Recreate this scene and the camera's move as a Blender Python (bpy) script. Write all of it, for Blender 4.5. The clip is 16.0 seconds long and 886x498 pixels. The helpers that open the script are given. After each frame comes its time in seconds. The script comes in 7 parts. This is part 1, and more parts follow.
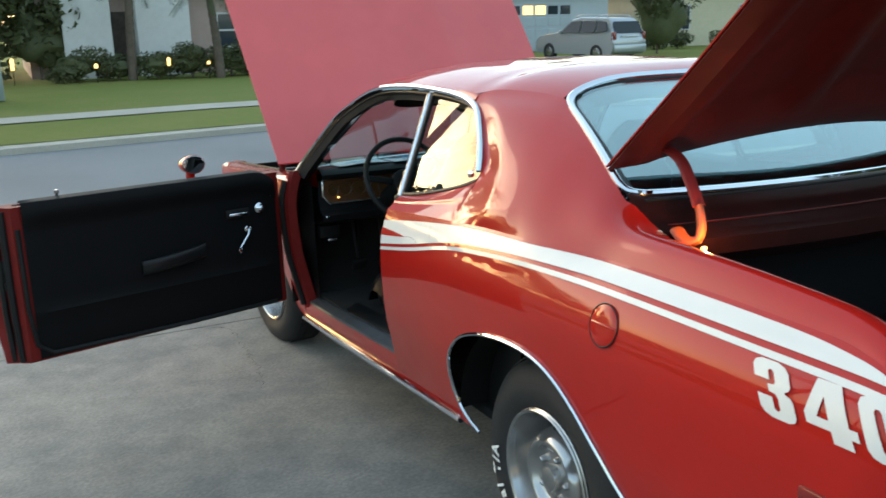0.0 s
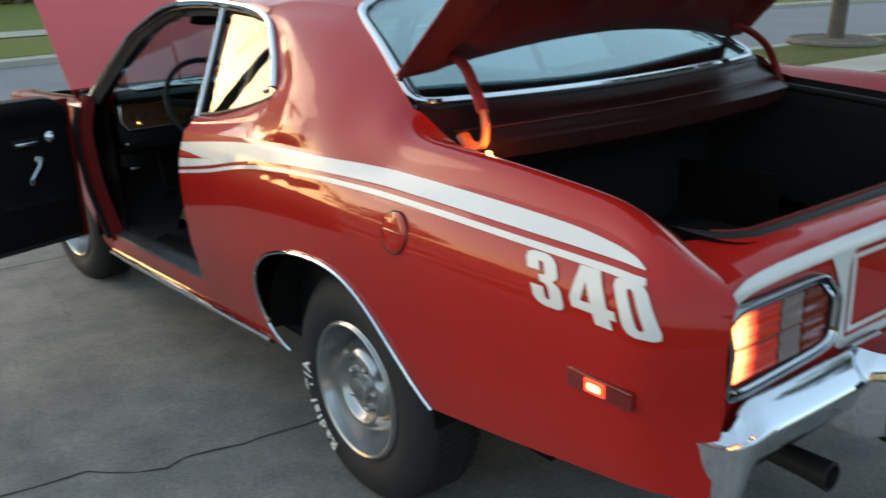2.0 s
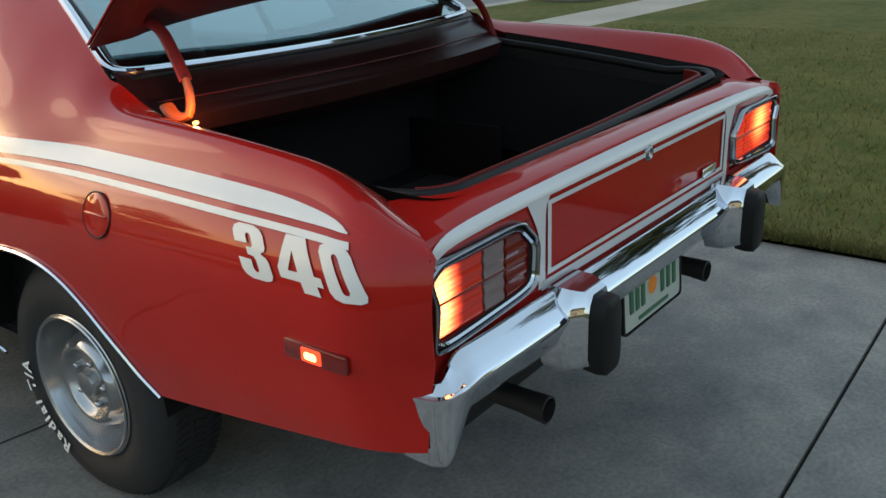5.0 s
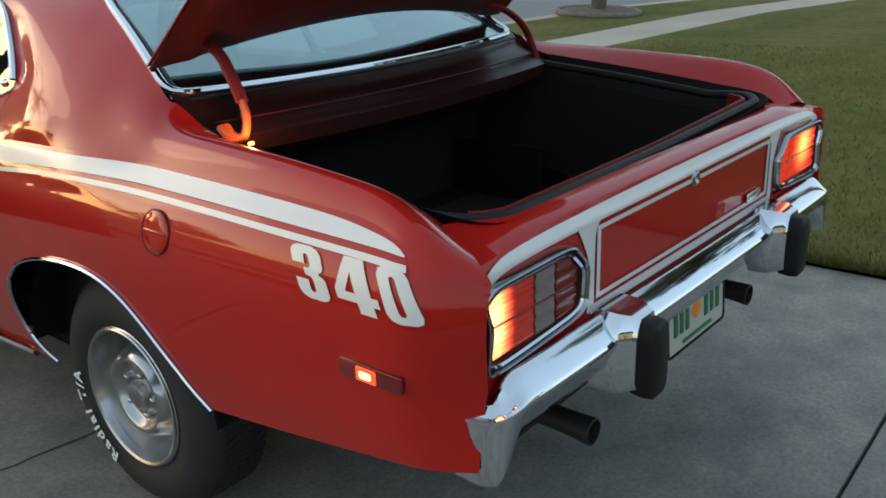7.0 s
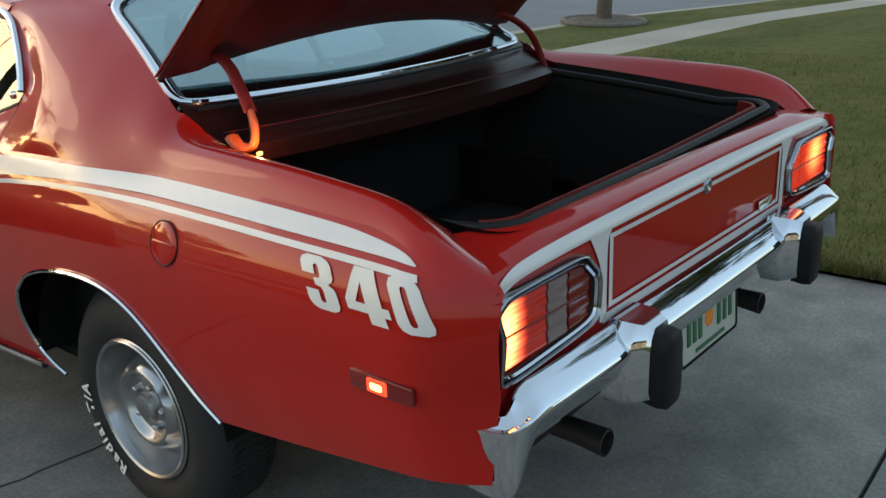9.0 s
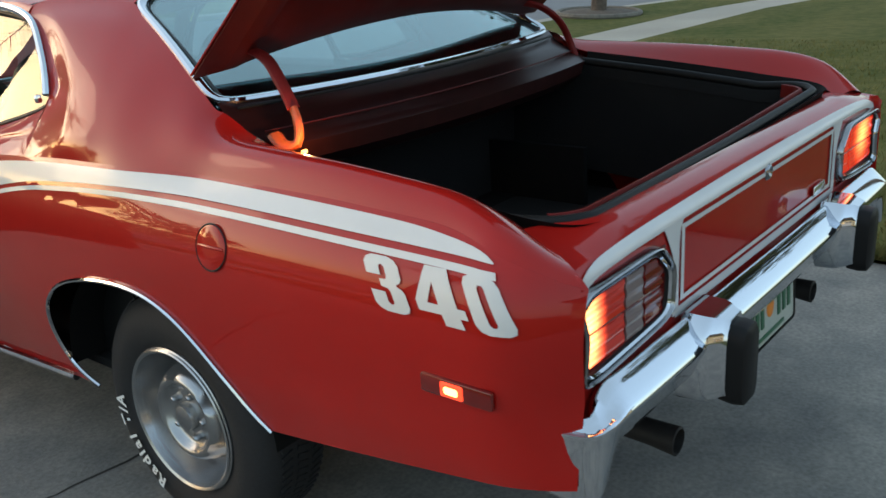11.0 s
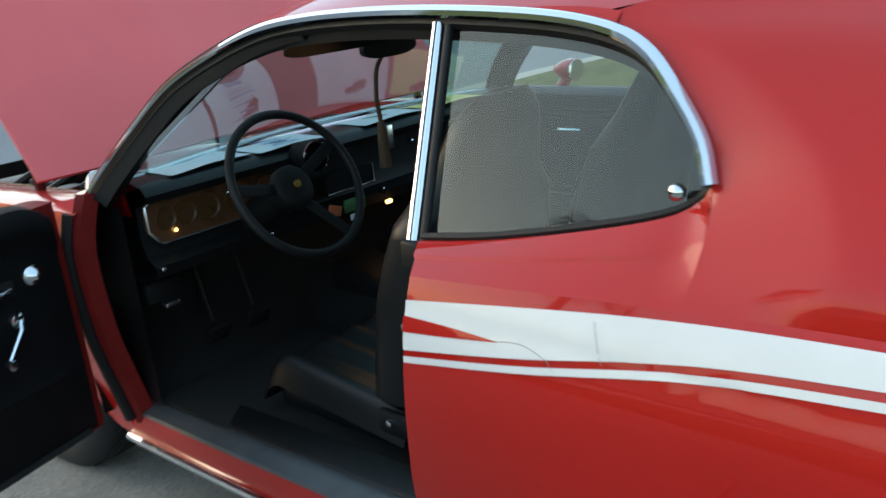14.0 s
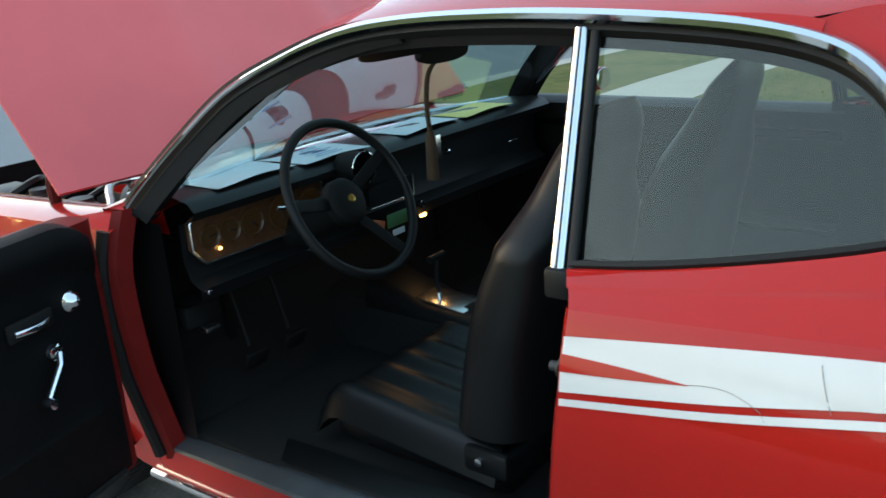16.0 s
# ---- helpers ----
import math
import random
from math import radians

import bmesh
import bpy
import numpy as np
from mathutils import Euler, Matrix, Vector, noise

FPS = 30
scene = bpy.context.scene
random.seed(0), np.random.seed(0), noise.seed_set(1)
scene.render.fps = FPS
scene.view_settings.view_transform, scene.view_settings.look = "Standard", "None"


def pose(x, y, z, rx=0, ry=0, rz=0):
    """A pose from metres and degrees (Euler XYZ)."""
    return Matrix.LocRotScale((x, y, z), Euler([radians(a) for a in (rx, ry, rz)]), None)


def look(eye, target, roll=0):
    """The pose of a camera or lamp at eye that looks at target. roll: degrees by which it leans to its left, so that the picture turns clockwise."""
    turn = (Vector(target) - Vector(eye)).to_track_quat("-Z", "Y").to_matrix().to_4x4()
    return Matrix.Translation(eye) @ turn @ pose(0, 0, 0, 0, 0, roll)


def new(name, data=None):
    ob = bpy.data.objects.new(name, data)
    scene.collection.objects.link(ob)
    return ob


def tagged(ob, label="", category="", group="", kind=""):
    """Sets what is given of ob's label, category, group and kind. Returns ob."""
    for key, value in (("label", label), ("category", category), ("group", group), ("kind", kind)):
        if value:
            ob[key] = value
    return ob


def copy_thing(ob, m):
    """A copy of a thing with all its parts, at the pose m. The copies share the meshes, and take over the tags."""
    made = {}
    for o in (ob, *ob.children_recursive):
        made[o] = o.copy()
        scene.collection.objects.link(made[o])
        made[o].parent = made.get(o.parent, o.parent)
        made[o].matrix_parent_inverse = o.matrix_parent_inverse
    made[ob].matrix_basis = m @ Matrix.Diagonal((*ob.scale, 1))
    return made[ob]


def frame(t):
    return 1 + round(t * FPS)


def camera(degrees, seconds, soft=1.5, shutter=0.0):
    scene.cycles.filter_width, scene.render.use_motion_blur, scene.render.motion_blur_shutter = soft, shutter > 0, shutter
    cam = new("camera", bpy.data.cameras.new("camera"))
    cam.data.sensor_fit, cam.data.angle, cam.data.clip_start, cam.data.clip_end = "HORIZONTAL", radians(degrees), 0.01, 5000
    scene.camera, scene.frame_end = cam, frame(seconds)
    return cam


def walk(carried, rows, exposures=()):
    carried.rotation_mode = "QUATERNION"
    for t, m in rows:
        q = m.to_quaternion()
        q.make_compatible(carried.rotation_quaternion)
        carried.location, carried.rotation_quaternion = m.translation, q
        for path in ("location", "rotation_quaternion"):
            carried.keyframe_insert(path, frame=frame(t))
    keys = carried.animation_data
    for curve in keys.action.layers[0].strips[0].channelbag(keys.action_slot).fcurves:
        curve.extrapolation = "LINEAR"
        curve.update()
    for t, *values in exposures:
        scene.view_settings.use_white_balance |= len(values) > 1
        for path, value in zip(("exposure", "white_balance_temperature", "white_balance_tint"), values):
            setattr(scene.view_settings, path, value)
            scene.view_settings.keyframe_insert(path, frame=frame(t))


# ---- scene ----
cam = camera(54.1, 16.0, 1.5, 0.5)
PATH = [
    (0, (-2.017, -1.808, 1.497), (-1.155, -0.057, 1.063), -2.3),
    (0.5, (-2.044, -1.811, 1.496), (-1.238, -0.04, 1.03), -1.9),
    (1, (-2.027, -1.815, 1.483), (-1.217, -0.058, 0.976), -2.3),
    (1.5, (-1.981, -1.834, 1.468), (-1.019, -0.169, 0.917), -2.2),
    (2, (-1.931, -1.874, 1.45), (-0.785, -0.35, 0.845), -2.4),
    (2.5, (-1.89, -1.908, 1.445), (-0.617, -0.505, 0.801), -2.8),
    (3, (-1.844, -1.935, 1.441), (-0.419, -0.696, 0.781), -2.6),
    (3.5, (-1.821, -1.948, 1.439), (-0.351, -0.773, 0.761), -2.4),
    (4, (-1.821, -1.954, 1.442), (-0.333, -0.811, 0.749), -2.9),
    (6.5, (-1.859, -1.907, 1.45), (-0.388, -0.753, 0.738), -1.6),
    (7, (-1.875, -1.914, 1.477), (-0.419, -0.722, 0.799), -2.1),
    (7.5, (-1.887, -1.915, 1.477), (-0.45, -0.679, 0.839), -2.0),
    (8, (-1.873, -1.908, 1.465), (-0.433, -0.681, 0.817), -2.1),
    (8.5, (-1.869, -1.905, 1.473), (-0.42, -0.691, 0.821), -2.2),
    (11, (-1.9, -1.752, 1.454), (-0.44, -0.556, 0.792), -4.1),
    (11.5, (-1.927, -1.625, 1.467), (-0.434, -0.384, 0.99), -3.3),
    (12, (-1.823, -1.323, 1.454), (-0.425, 0.025, 0.975), -3.1),
    (12.5, (-1.804, -1.052, 1.465), (-0.459, 0.338, 0.953), -4.4),
    (13, (-1.888, -0.694, 1.47), (-0.574, 0.694, 0.881), -5.9),
    (13.5, (-1.87, -0.372, 1.445), (-0.57, 1.018, 0.83), -5.8),
    (14, (-1.794, -0.013, 1.452), (-0.413, 1.299, 0.842), -5.7),
    (14.5, (-1.827, 0.22, 1.473), (-0.307, 1.344, 0.823), -6.5),
    (15, (-1.826, 0.316, 1.478), (-0.29, 1.425, 0.839), -4.0),
    (15.5, (-1.851, 0.328, 1.482), (-0.34, 1.484, 0.867), -4.0),
    (16, (-1.894, 0.351, 1.47), (-0.407, 1.539, 0.856), -4.2),
]
EXPOSURES = [(0.0, 1.66, 6600.0, 9.0), (1.5, 1.52, 6600.0, 10.0), (3.0, 1.08, 6850.0, 13.0), (4.2, 1.10, 6850.0, 13.0), (7.0, 1.16, 6850.0, 13.0), (8.0, 1.06, 6850.0, 13.0), (8.7, 1.06, 6850.0, 13.0), (11.5, 1.20, 6550.0, 12.0), (13.0, 1.53, 6200.0, 8.0), (16.0, 1.86, 6250.0, 8.0)]

# the car stands on a drive that falls towards the street
CAR_TILT = Matrix.Rotation(radians(-2.82), 4, "X")
walk(cam, [(t, CAR_TILT @ look(eye, target, roll)) for t, eye, target, roll in PATH], EXPOSURES)

# ---------------------------------------------------------------- light
SUN_AZ, SUN_EL = 341.0, 11.0          # degrees from +y clockwise, and above the horizon
world = bpy.data.worlds.new("dusk_sky")
scene.world = world
world.use_nodes = True
wn = world.node_tree
sky = wn.nodes.new("ShaderNodeTexSky")
sky.sky_type = "NISHITA"
sky.sun_disc = False
sky.sun_elevation = radians(SUN_EL)
sky.sun_rotation = radians(SUN_AZ)
sky.dust_density = 1.6
sky.air_density = 1.0
haze = wn.nodes.new("ShaderNodeMix")          # thin high cloud evens out the sky
haze.data_type = "RGBA"
haze.inputs[0].default_value = 0.34
haze.inputs[7].default_value = (3.5, 4.8, 5.5, 1)
wn.links.new(sky.outputs[0], haze.inputs[6])
wn.links.new(haze.outputs[2], wn.nodes["Background"].inputs[0])
wn.nodes["Background"].inputs[1].default_value = 0.15
sun_data = bpy.data.lights.new("sun", "SUN")
sun_data.energy, sun_data.angle, sun_data.color = 0.16, radians(24), (1.0, 0.72, 0.48)
sun = new("sun", sun_data)
az, el = radians(SUN_AZ), radians(SUN_EL + 9)
sun.matrix_world = look((math.sin(az) * 50 * math.cos(el), math.cos(az) * 50 * math.cos(el), 50 * math.sin(el)), (0, 0, 0))


# ---------------------------------------------------------------- materials
def material(name, colour, rough=0.5, metal=0.0, coat=0.0, vary=0.0, scale=40.0, bump=0.0, bump_scale=300.0, emit=None, strength=0.0,
             colour2=None, big=3.0, spec=0.5, trans=0.0, ior=1.45, detail=5.0, rough_vary=0.0, speck=0.0):
    m = bpy.data.materials.new(name)
    m.use_nodes = True
    nt = m.node_tree
    b = nt.nodes["Principled BSDF"]
    b.inputs["Base Color"].default_value = (*colour, 1)
    b.inputs["Roughness"].default_value = rough
    b.inputs["Metallic"].default_value = metal
    b.inputs["Coat Weight"].default_value = coat
    b.inputs["Coat Roughness"].default_value = 0.03
    b.inputs["Specular IOR Level"].default_value = spec
    b.inputs["Transmission Weight"].default_value = trans
    b.inputs["IOR"].default_value = ior
    if emit:
        b.inputs["Emission Color"].default_value = (*emit, 1)
        b.inputs["Emission Strength"].default_value = strength
    if vary or bump or rough_vary:
        co = nt.nodes.new("ShaderNodeTexCoord")
    if vary:
        c2 = colour2 or tuple(c * (1 - vary) for c in colour)
        n1, n2 = nt.nodes.new("ShaderNodeTexNoise"), nt.nodes.new("ShaderNodeTexNoise")
        n1.inputs["Scale"].default_value, n2.inputs["Scale"].default_value = scale, big
        n1.inputs["Detail"].default_value = n2.inputs["Detail"].default_value = detail
        mx = nt.nodes.new("ShaderNodeMath")
        mx.operation = "ADD"
        half = nt.nodes.new("ShaderNodeMath")
        half.operation = "MULTIPLY_ADD"
        half.inputs[1].default_value, half.inputs[2].default_value = 1.6, -1.1
        rgb = nt.nodes.new("ShaderNodeMix")
        rgb.data_type = "RGBA"
        rgb.inputs[6].default_value, rgb.inputs[7].default_value = (*colour, 1), (*c2, 1)
        for n in (n1, n2):
            nt.links.new(co.outputs["Object"], n.inputs["Vector"])
        nt.links.new(n1.outputs[0], mx.inputs[0])
        nt.links.new(n2.outputs[0], mx.inputs[1])
        nt.links.new(mx.outputs[0], half.inputs[0])
        half.use_clamp = True
        nt.links.new(half.outputs[0], rgb.inputs[0])
        last = rgb.outputs[2]
        if speck:          # fine grit
            n5, mr, mul = nt.nodes.new("ShaderNodeTexNoise"), nt.nodes.new("ShaderNodeMapRange"), nt.nodes.new("ShaderNodeMix")
            n5.inputs["Scale"].default_value, n5.inputs["Detail"].default_value = 75.0, 6.0
            mr.inputs[1].default_value, mr.inputs[2].default_value, mr.inputs[3].default_value, mr.inputs[4].default_value = 0.3, 0.7, 1 - speck, 1 + speck
            mul.data_type, mul.blend_type = "RGBA", "MULTIPLY"
            mul.inputs[0].default_value = 1.0
            nt.links.new(co.outputs["Object"], n5.inputs["Vector"])
            nt.links.new(n5.outputs[0], mr.inputs[0])
            nt.links.new(last, mul.inputs[6])
            nt.links.new(mr.outputs[0], mul.inputs[7])
            last = mul.outputs[2]
        nt.links.new(last, b.inputs["Base Color"])
    if bump:
        n3 = nt.nodes.new("ShaderNodeTexNoise")
        n3.inputs["Scale"].default_value = bump_scale
        n3.inputs["Detail"].default_value = 4
        bp = nt.nodes.new("ShaderNodeBump")
        bp.inputs["Strength"].default_value = bump
        bp.inputs["Distance"].default_value = 0.004
        nt.links.new(co.outputs["Object"], n3.inputs["Vector"])
        nt.links.new(n3.outputs[0], bp.inputs["Height"])
        nt.links.new(bp.outputs[0], b.inputs["Normal"])
    if rough_vary:
        n4 = nt.nodes.new("ShaderNodeTexNoise")
        n4.inputs["Scale"].default_value = 9.0
        n4.inputs["Detail"].default_value = 6
        rr = nt.nodes.new("ShaderNodeMapRange")
        rr.inputs[3].default_value, rr.inputs[4].default_value = rough - rough_vary, rough + rough_vary
        nt.links.new(co.outputs["Object"], n4.inputs["Vector"])
        nt.links.new(n4.outputs[0], rr.inputs[0])
        nt.links.new(rr.outputs[0], b.inputs["Roughness"])
    return m


RED = material("red_paint", (0.385, 0.0104, 0.0068), 0.38, coat=1.0, vary=0.10, scale=3, big=1.2, rough_vary=0.06, spec=0.08)
RED.node_tree.nodes["Principled BSDF"].inputs["Coat IOR"].default_value = 1.35
# dimmer copy of the red, shade included, for jamb, flange, hinges and door
RED_HALF_SHADED = material("half_shaded_red_paint", (0.17, 0.010, 0.008), 0.5, vary=0.3, scale=14, big=3, spec=0.25)
# body red darkened to stand for shade on undersides and inner faces
RED_SHADED = material("red_paint_inside", (0.082, 0.0066, 0.0055), 0.55, coat=0.0, vary=0.35, scale=14, big=3, spec=0.25)
# paler copy of the red, with the hood's sky brightness put into it
RED_SKYLIT = material("skylit_red_paint", (0.62, 0.105, 0.105), 0.55, coat=0.25, vary=0.12, scale=5, big=1.5, spec=0.25)
WHITE = material("white_decal", (0.62, 0.615, 0.60), 0.35, coat=0.3, vary=0.06, scale=12)
BARE_LINE = material("grey_hairline", (0.20, 0.17, 0.16), 0.7)
LETTER_WHITE = material("tyre_letter_white", (0.80, 0.79, 0.75), 0.6, vary=0.1)
CHROME = material("chrome", (0.60, 0.635, 0.68), 0.05, metal=1.0, rough_vary=0.03)
DULL_CHROME = material("weathered_chrome", (0.36, 0.37, 0.385), 0.16, metal=1.0, vary=0.35, scale=25, rough_vary=0.06)
SCUFFED = material("scuffed_aluminium", (0.11, 0.115, 0.12), 0.40, metal=0.45, vary=0.35, scale=14, big=3.0, rough_vary=0.15)
STEEL = material("brushed_trim", (0.74, 0.74, 0.74), 0.25, metal=1.0)
ALLOY = material("painted_rim_silver", (0.42, 0.425, 0.43), 0.26, metal=0.9, vary=0.15, scale=60)
RUBBER = material("tyre_rubber", (0.018, 0.018, 0.019), 0.72, vary=0.4, scale=90, bump=0.25, bump_scale=220)
SEAL = material("black_rubber_seal", (0.010, 0.010, 0.010), 0.5, spec=0.25)
# near-black steel of the exhaust tips and underbody
DARK_STEEL = material("dark_steel", (0.020, 0.018, 0.017), 0.6, metal=0.3, vary=0.4, scale=40)
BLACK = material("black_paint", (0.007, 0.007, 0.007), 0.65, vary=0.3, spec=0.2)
VINYL = material("black_vinyl", (0.006, 0.0063, 0.0068), 0.40, vary=0.12, scale=5, big=1.5, spec=0.3)
# the black vinyl again, darkened for the door panel's shade
DOOR_VINYL_SHADED = material("shaded_black_door_vinyl", (0.0045, 0.0045, 0.005), 0.6, vary=0.3, scale=12, big=2.5, bump=0.15, bump_scale=260, spec=0.16)
# near-black red: the shade under the raised lid is in the colour
GUTTER_SHADED = material("shaded_gutter_red", (0.030, 0.0070, 0.0062), 0.34, vary=0.5, scale=30, big=6, spec=0.4)
CARPET = material("black_carpet", (0.005, 0.0048, 0.0045), 0.95, vary=0.5, scale=180, bump=0.6, bump_scale=500)
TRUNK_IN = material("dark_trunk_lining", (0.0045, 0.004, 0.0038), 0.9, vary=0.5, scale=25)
LENS_OFF = material("red_lamp_lens", (0.17, 0.008, 0.006), 0.15, coat=0.6, vary=0.25, scale=30)
LENS_ON = material("lit_red_lamp_lens", (0.5, 0.02, 0.01), 0.2, emit=(1.0, 0.060, 0.022), strength=1.0)


def glow_lens(name, colour, hot, at, reach, low, high, tall=1.0):
    """A ridged lens lit from behind: brightest in front of its bulb."""
    m = material(name, (0.35, 0.015, 0.008), 0.18, coat=0.5)
    nt = m.node_tree
    co = nt.nodes.new("ShaderNodeTexCoord")
    ds, sq = nt.nodes.new("ShaderNodeVectorMath"), nt.nodes.new("ShaderNodeVectorMath")
    ds.operation, sq.operation = "DISTANCE", "MULTIPLY"
    sq.inputs[1].default_value = (1.0, 1.0, tall)
    ds.inputs[1].default_value = (at[0], at[1], at[2] * tall)
    mr = nt.nodes.new("ShaderNodeMapRange")
    mr.interpolation_type = "SMOOTHSTEP"
    mr.inputs[1].default_value, mr.inputs[2].default_value, mr.inputs[3].default_value, mr.inputs[4].default_value = 0.0, reach, 1.0, 0.0
    wv = nt.nodes.new("ShaderNodeTexWave")
    wv.bands_direction = "Z"
    wv.inputs["Scale"].default_value = 30.0
    mul = nt.nodes.new("ShaderNodeMath")
    mul.operation = "MULTIPLY_ADD"
    mul.inputs[1].default_value, mul.inputs[2].default_value = high, low
    rid = nt.nodes.new("ShaderNodeMapRange")
    rid.inputs[3].default_value, rid.inputs[4].default_value = 0.72, 1.15
    fin = nt.nodes.new("ShaderNodeMath")
    fin.operation = "MULTIPLY"
    mx = nt.nodes.new("ShaderNodeMix")
    mx.data_type = "RGBA"
    mx.inputs[6].default_value, mx.inputs[7].default_value = (*colour, 1), (*hot, 1)
    b = nt.nodes["Principled BSDF"]
    nt.links.new(co.outputs["Object"], sq.inputs[0])
    nt.links.new(sq.outputs[0], ds.inputs[0])
    nt.links.new(co.outputs["Object"], wv.inputs["Vector"])
    nt.links.new(ds.outputs["Value"], mr.inputs[0])
    nt.links.new(mr.outputs[0], mul.inputs[0])
    nt.links.new(mr.outputs[0], mx.inputs[0])
    nt.links.new(wv.outputs["Fac"], rid.inputs[0])
    nt.links.new(mul.outputs[0], fin.inputs[0])
    nt.links.new(rid.outputs[0], fin.inputs[1])
    nt.links.new(mx.outputs[2], b.inputs["Emission Color"])
    nt.links.new(fin.outputs[0], b.inputs["Emission Strength"])
    return m


LENS_NEAR = glow_lens("lit_ribbed_lens", (1.0, 0.050, 0.020), (1.0, 0.40, 0.13), (-0.778, -1.13, 0.845), 0.068, 0.05, 3.2, 0.45)
LENS_FAR = glow_lens("lit_ribbed_lens_far", (1.0, 0.040, 0.016), (1.0, 0.34, 0.09), (0.735, -1.16, 0.865), 0.10, 0.28, 1.5)
LENS_HOT = material("lit_lamp_bulb_glow", (0.6, 0.1, 0.02), 0.2, emit=(1.0, 0.42, 0.12), strength=3.2)
LENS_CLEAR = material("grey_reverse_lens", (0.20, 0.15, 0.145), 0.2, coat=0.5)


def pane_glass(name="window_glass", f0=0.052, tint=(0.86, 0.93, 0.92), sheen=(1, 1, 1)):
    """Clear window glass: a faint green tint and a mirror sheen that grows towards grazing view."""
    m = bpy.data.materials.new(name)
    m.use_nodes = True
    nt = m.node_tree
    nt.nodes.remove(nt.nodes["Principled BSDF"])
    clear, gloss, mix = nt.nodes.new("ShaderNodeBsdfTransparent"), nt.nodes.new("ShaderNodeBsdfGlossy"), nt.nodes.new("ShaderNodeMixShader")
    clear.inputs[0].default_value = (*tint, 1)
    gloss.inputs[0].default_value = (*sheen, 1)
    gloss.inputs["Roughness"].default_value = 0.0
    lw, pw, ma = nt.nodes.new("ShaderNodeLayerWeight"), nt.nodes.new("ShaderNodeMath"), nt.nodes.new("ShaderNodeMath")
    lw.inputs[0].default_value = 0.5
    pw.operation, ma.operation = "POWER", "MULTIPLY_ADD"
    pw.inputs[1].default_value = 5.0
    ma.inputs[1].default_value, ma.inputs[2].default_value = 1.0 - f0, f0
    nt.links.new(lw.outputs["Facing"], pw.inputs[0])
    nt.links.new(pw.outputs[0], ma.inputs[0])
    nt.links.new(ma.outputs[0], mix.inputs[0])
    nt.links.new(clear.outputs[0], mix.inputs[1])
    nt.links.new(gloss.outputs[0], mix.inputs[2])
    nt.links.new(mix.outputs[0], nt.nodes["Material Output"].inputs[0])
    return m


# rear and quarter panes: sky colour put into the sheen, rear mirroring raised
REAR_GLASS = pane_glass("tinted_sky_sheen_rear_glass", 0.24, (0.60, 0.76, 0.78), (0.86, 1.0, 1.0))
FRONT_GLASS = pane_glass("tinted_windshield_glass", 0.06, (0.72, 0.82, 0.80))
QUARTER_GLASS = pane_glass("warm_sheen_quarter_glass", 0.062, (0.80, 0.88, 0.84), (1.0, 0.965, 0.84))
PAPER = material("white_paper", (0.66, 0.72, 0.76), 0.7, vary=0.08, scale=20)
YELLOW_PAPER = material("yellow_paper", (0.74, 0.66, 0.22), 0.7, vary=0.1, scale=20)
BLUE_INK = material("blue_print", (0.20, 0.36, 0.55), 0.7)
WOODGRAIN = material("dark_woodgrain", (0.10, 0.045, 0.020), 0.35, coat=0.3, vary=0.5, scale=60)
GAUGE = material("dim_gauge_face", (0.035, 0.020, 0.009), 0.3, emit=(1.0, 0.45, 0.10), strength=0.0015)
GOLD_LAMP = material("amber_indicator", (0.5, 0.3, 0.05), 0.3, emit=(1.0, 0.62, 0.16), strength=1.6)
EMBLEM = material("gold_emblem", (0.55, 0.36, 0.08), 0.25, metal=0.8)
# orange in place of the hinge's red, imitating the bulb's glow on its foot
HOOK_LAMPLIT = material("rusty_orange_metal", (0.30, 0.060, 0.014), 0.45, vary=0.2, scale=40)
GREEN_TAG = material("green_label", (0.06, 0.16, 0.06), 0.6)
ORANGE_TAG = material("orange_label", (0.45, 0.12, 0.04), 0.6)
PLATE = material("number_plate_cream", (0.42, 0.45, 0.39), 0.45, vary=0.1)
PLATE_INK = material("number_plate_green", (0.03, 0.12, 0.06), 0.5)
ORANGE = material("orange_fruit_paint", (0.75, 0.22, 0.02), 0.5)
ENGINE = material("oily_engine_metal", (0.06, 0.06, 0.06), 0.5, metal=0.5, vary=0.6, scale=30)
TASSEL = material("brown_cord", (0.10, 0.055, 0.03), 0.9, vary=0.4, scale=200)


CAR_PIECES = ("muscle_car", "hood", "trunk_lid", "tail_light", "rear_bumper", "far_door", "side_marker", "dashboard", "window_post")


# ---------------------------------------------------------------- mesh helpers
def mesh_from(verts, faces, mat, smooth=True):
    me = bpy.data.meshes.new("m")
    me.from_pydata([tuple(v) for v in verts], [], faces)
    if mat:
        me.materials.append(mat)
    if smooth:
        me.polygons.foreach_set("use_smooth", [True] * len(me.polygons))
    me.validate()
    me.update()
    return me


def put(name, me, parent=None, label="", m=None):
    ob = new(name, me)
    if parent:
        ob.parent = parent
    if m is not None:
        ob.matrix_basis = m
    if label:
        ob["label"] = label
    return ob


FAR_SIDE = 1.05          # the far half is this much wider than the near one


def part(name, bm, mat, parent, label="", smooth=True, m=None):
    me = bpy.data.meshes.new(name)
    if m is None and parent and parent.name.startswith(CAR_PIECES):
        for v in bm.verts:
            if v.co.x > 0:
                v.co.x *= FAR_SIDE
    bmesh.ops.recalc_face_normals(bm, faces=bm.faces)
    bm.to_mesh(me)
    bm.free()
    me.materials.append(mat)
    if smooth:
        me.polygons.foreach_set("use_smooth", [True] * len(me.polygons))
        me.set_sharp_from_angle(angle=radians(38))
    return put(name, me, parent, label, m)


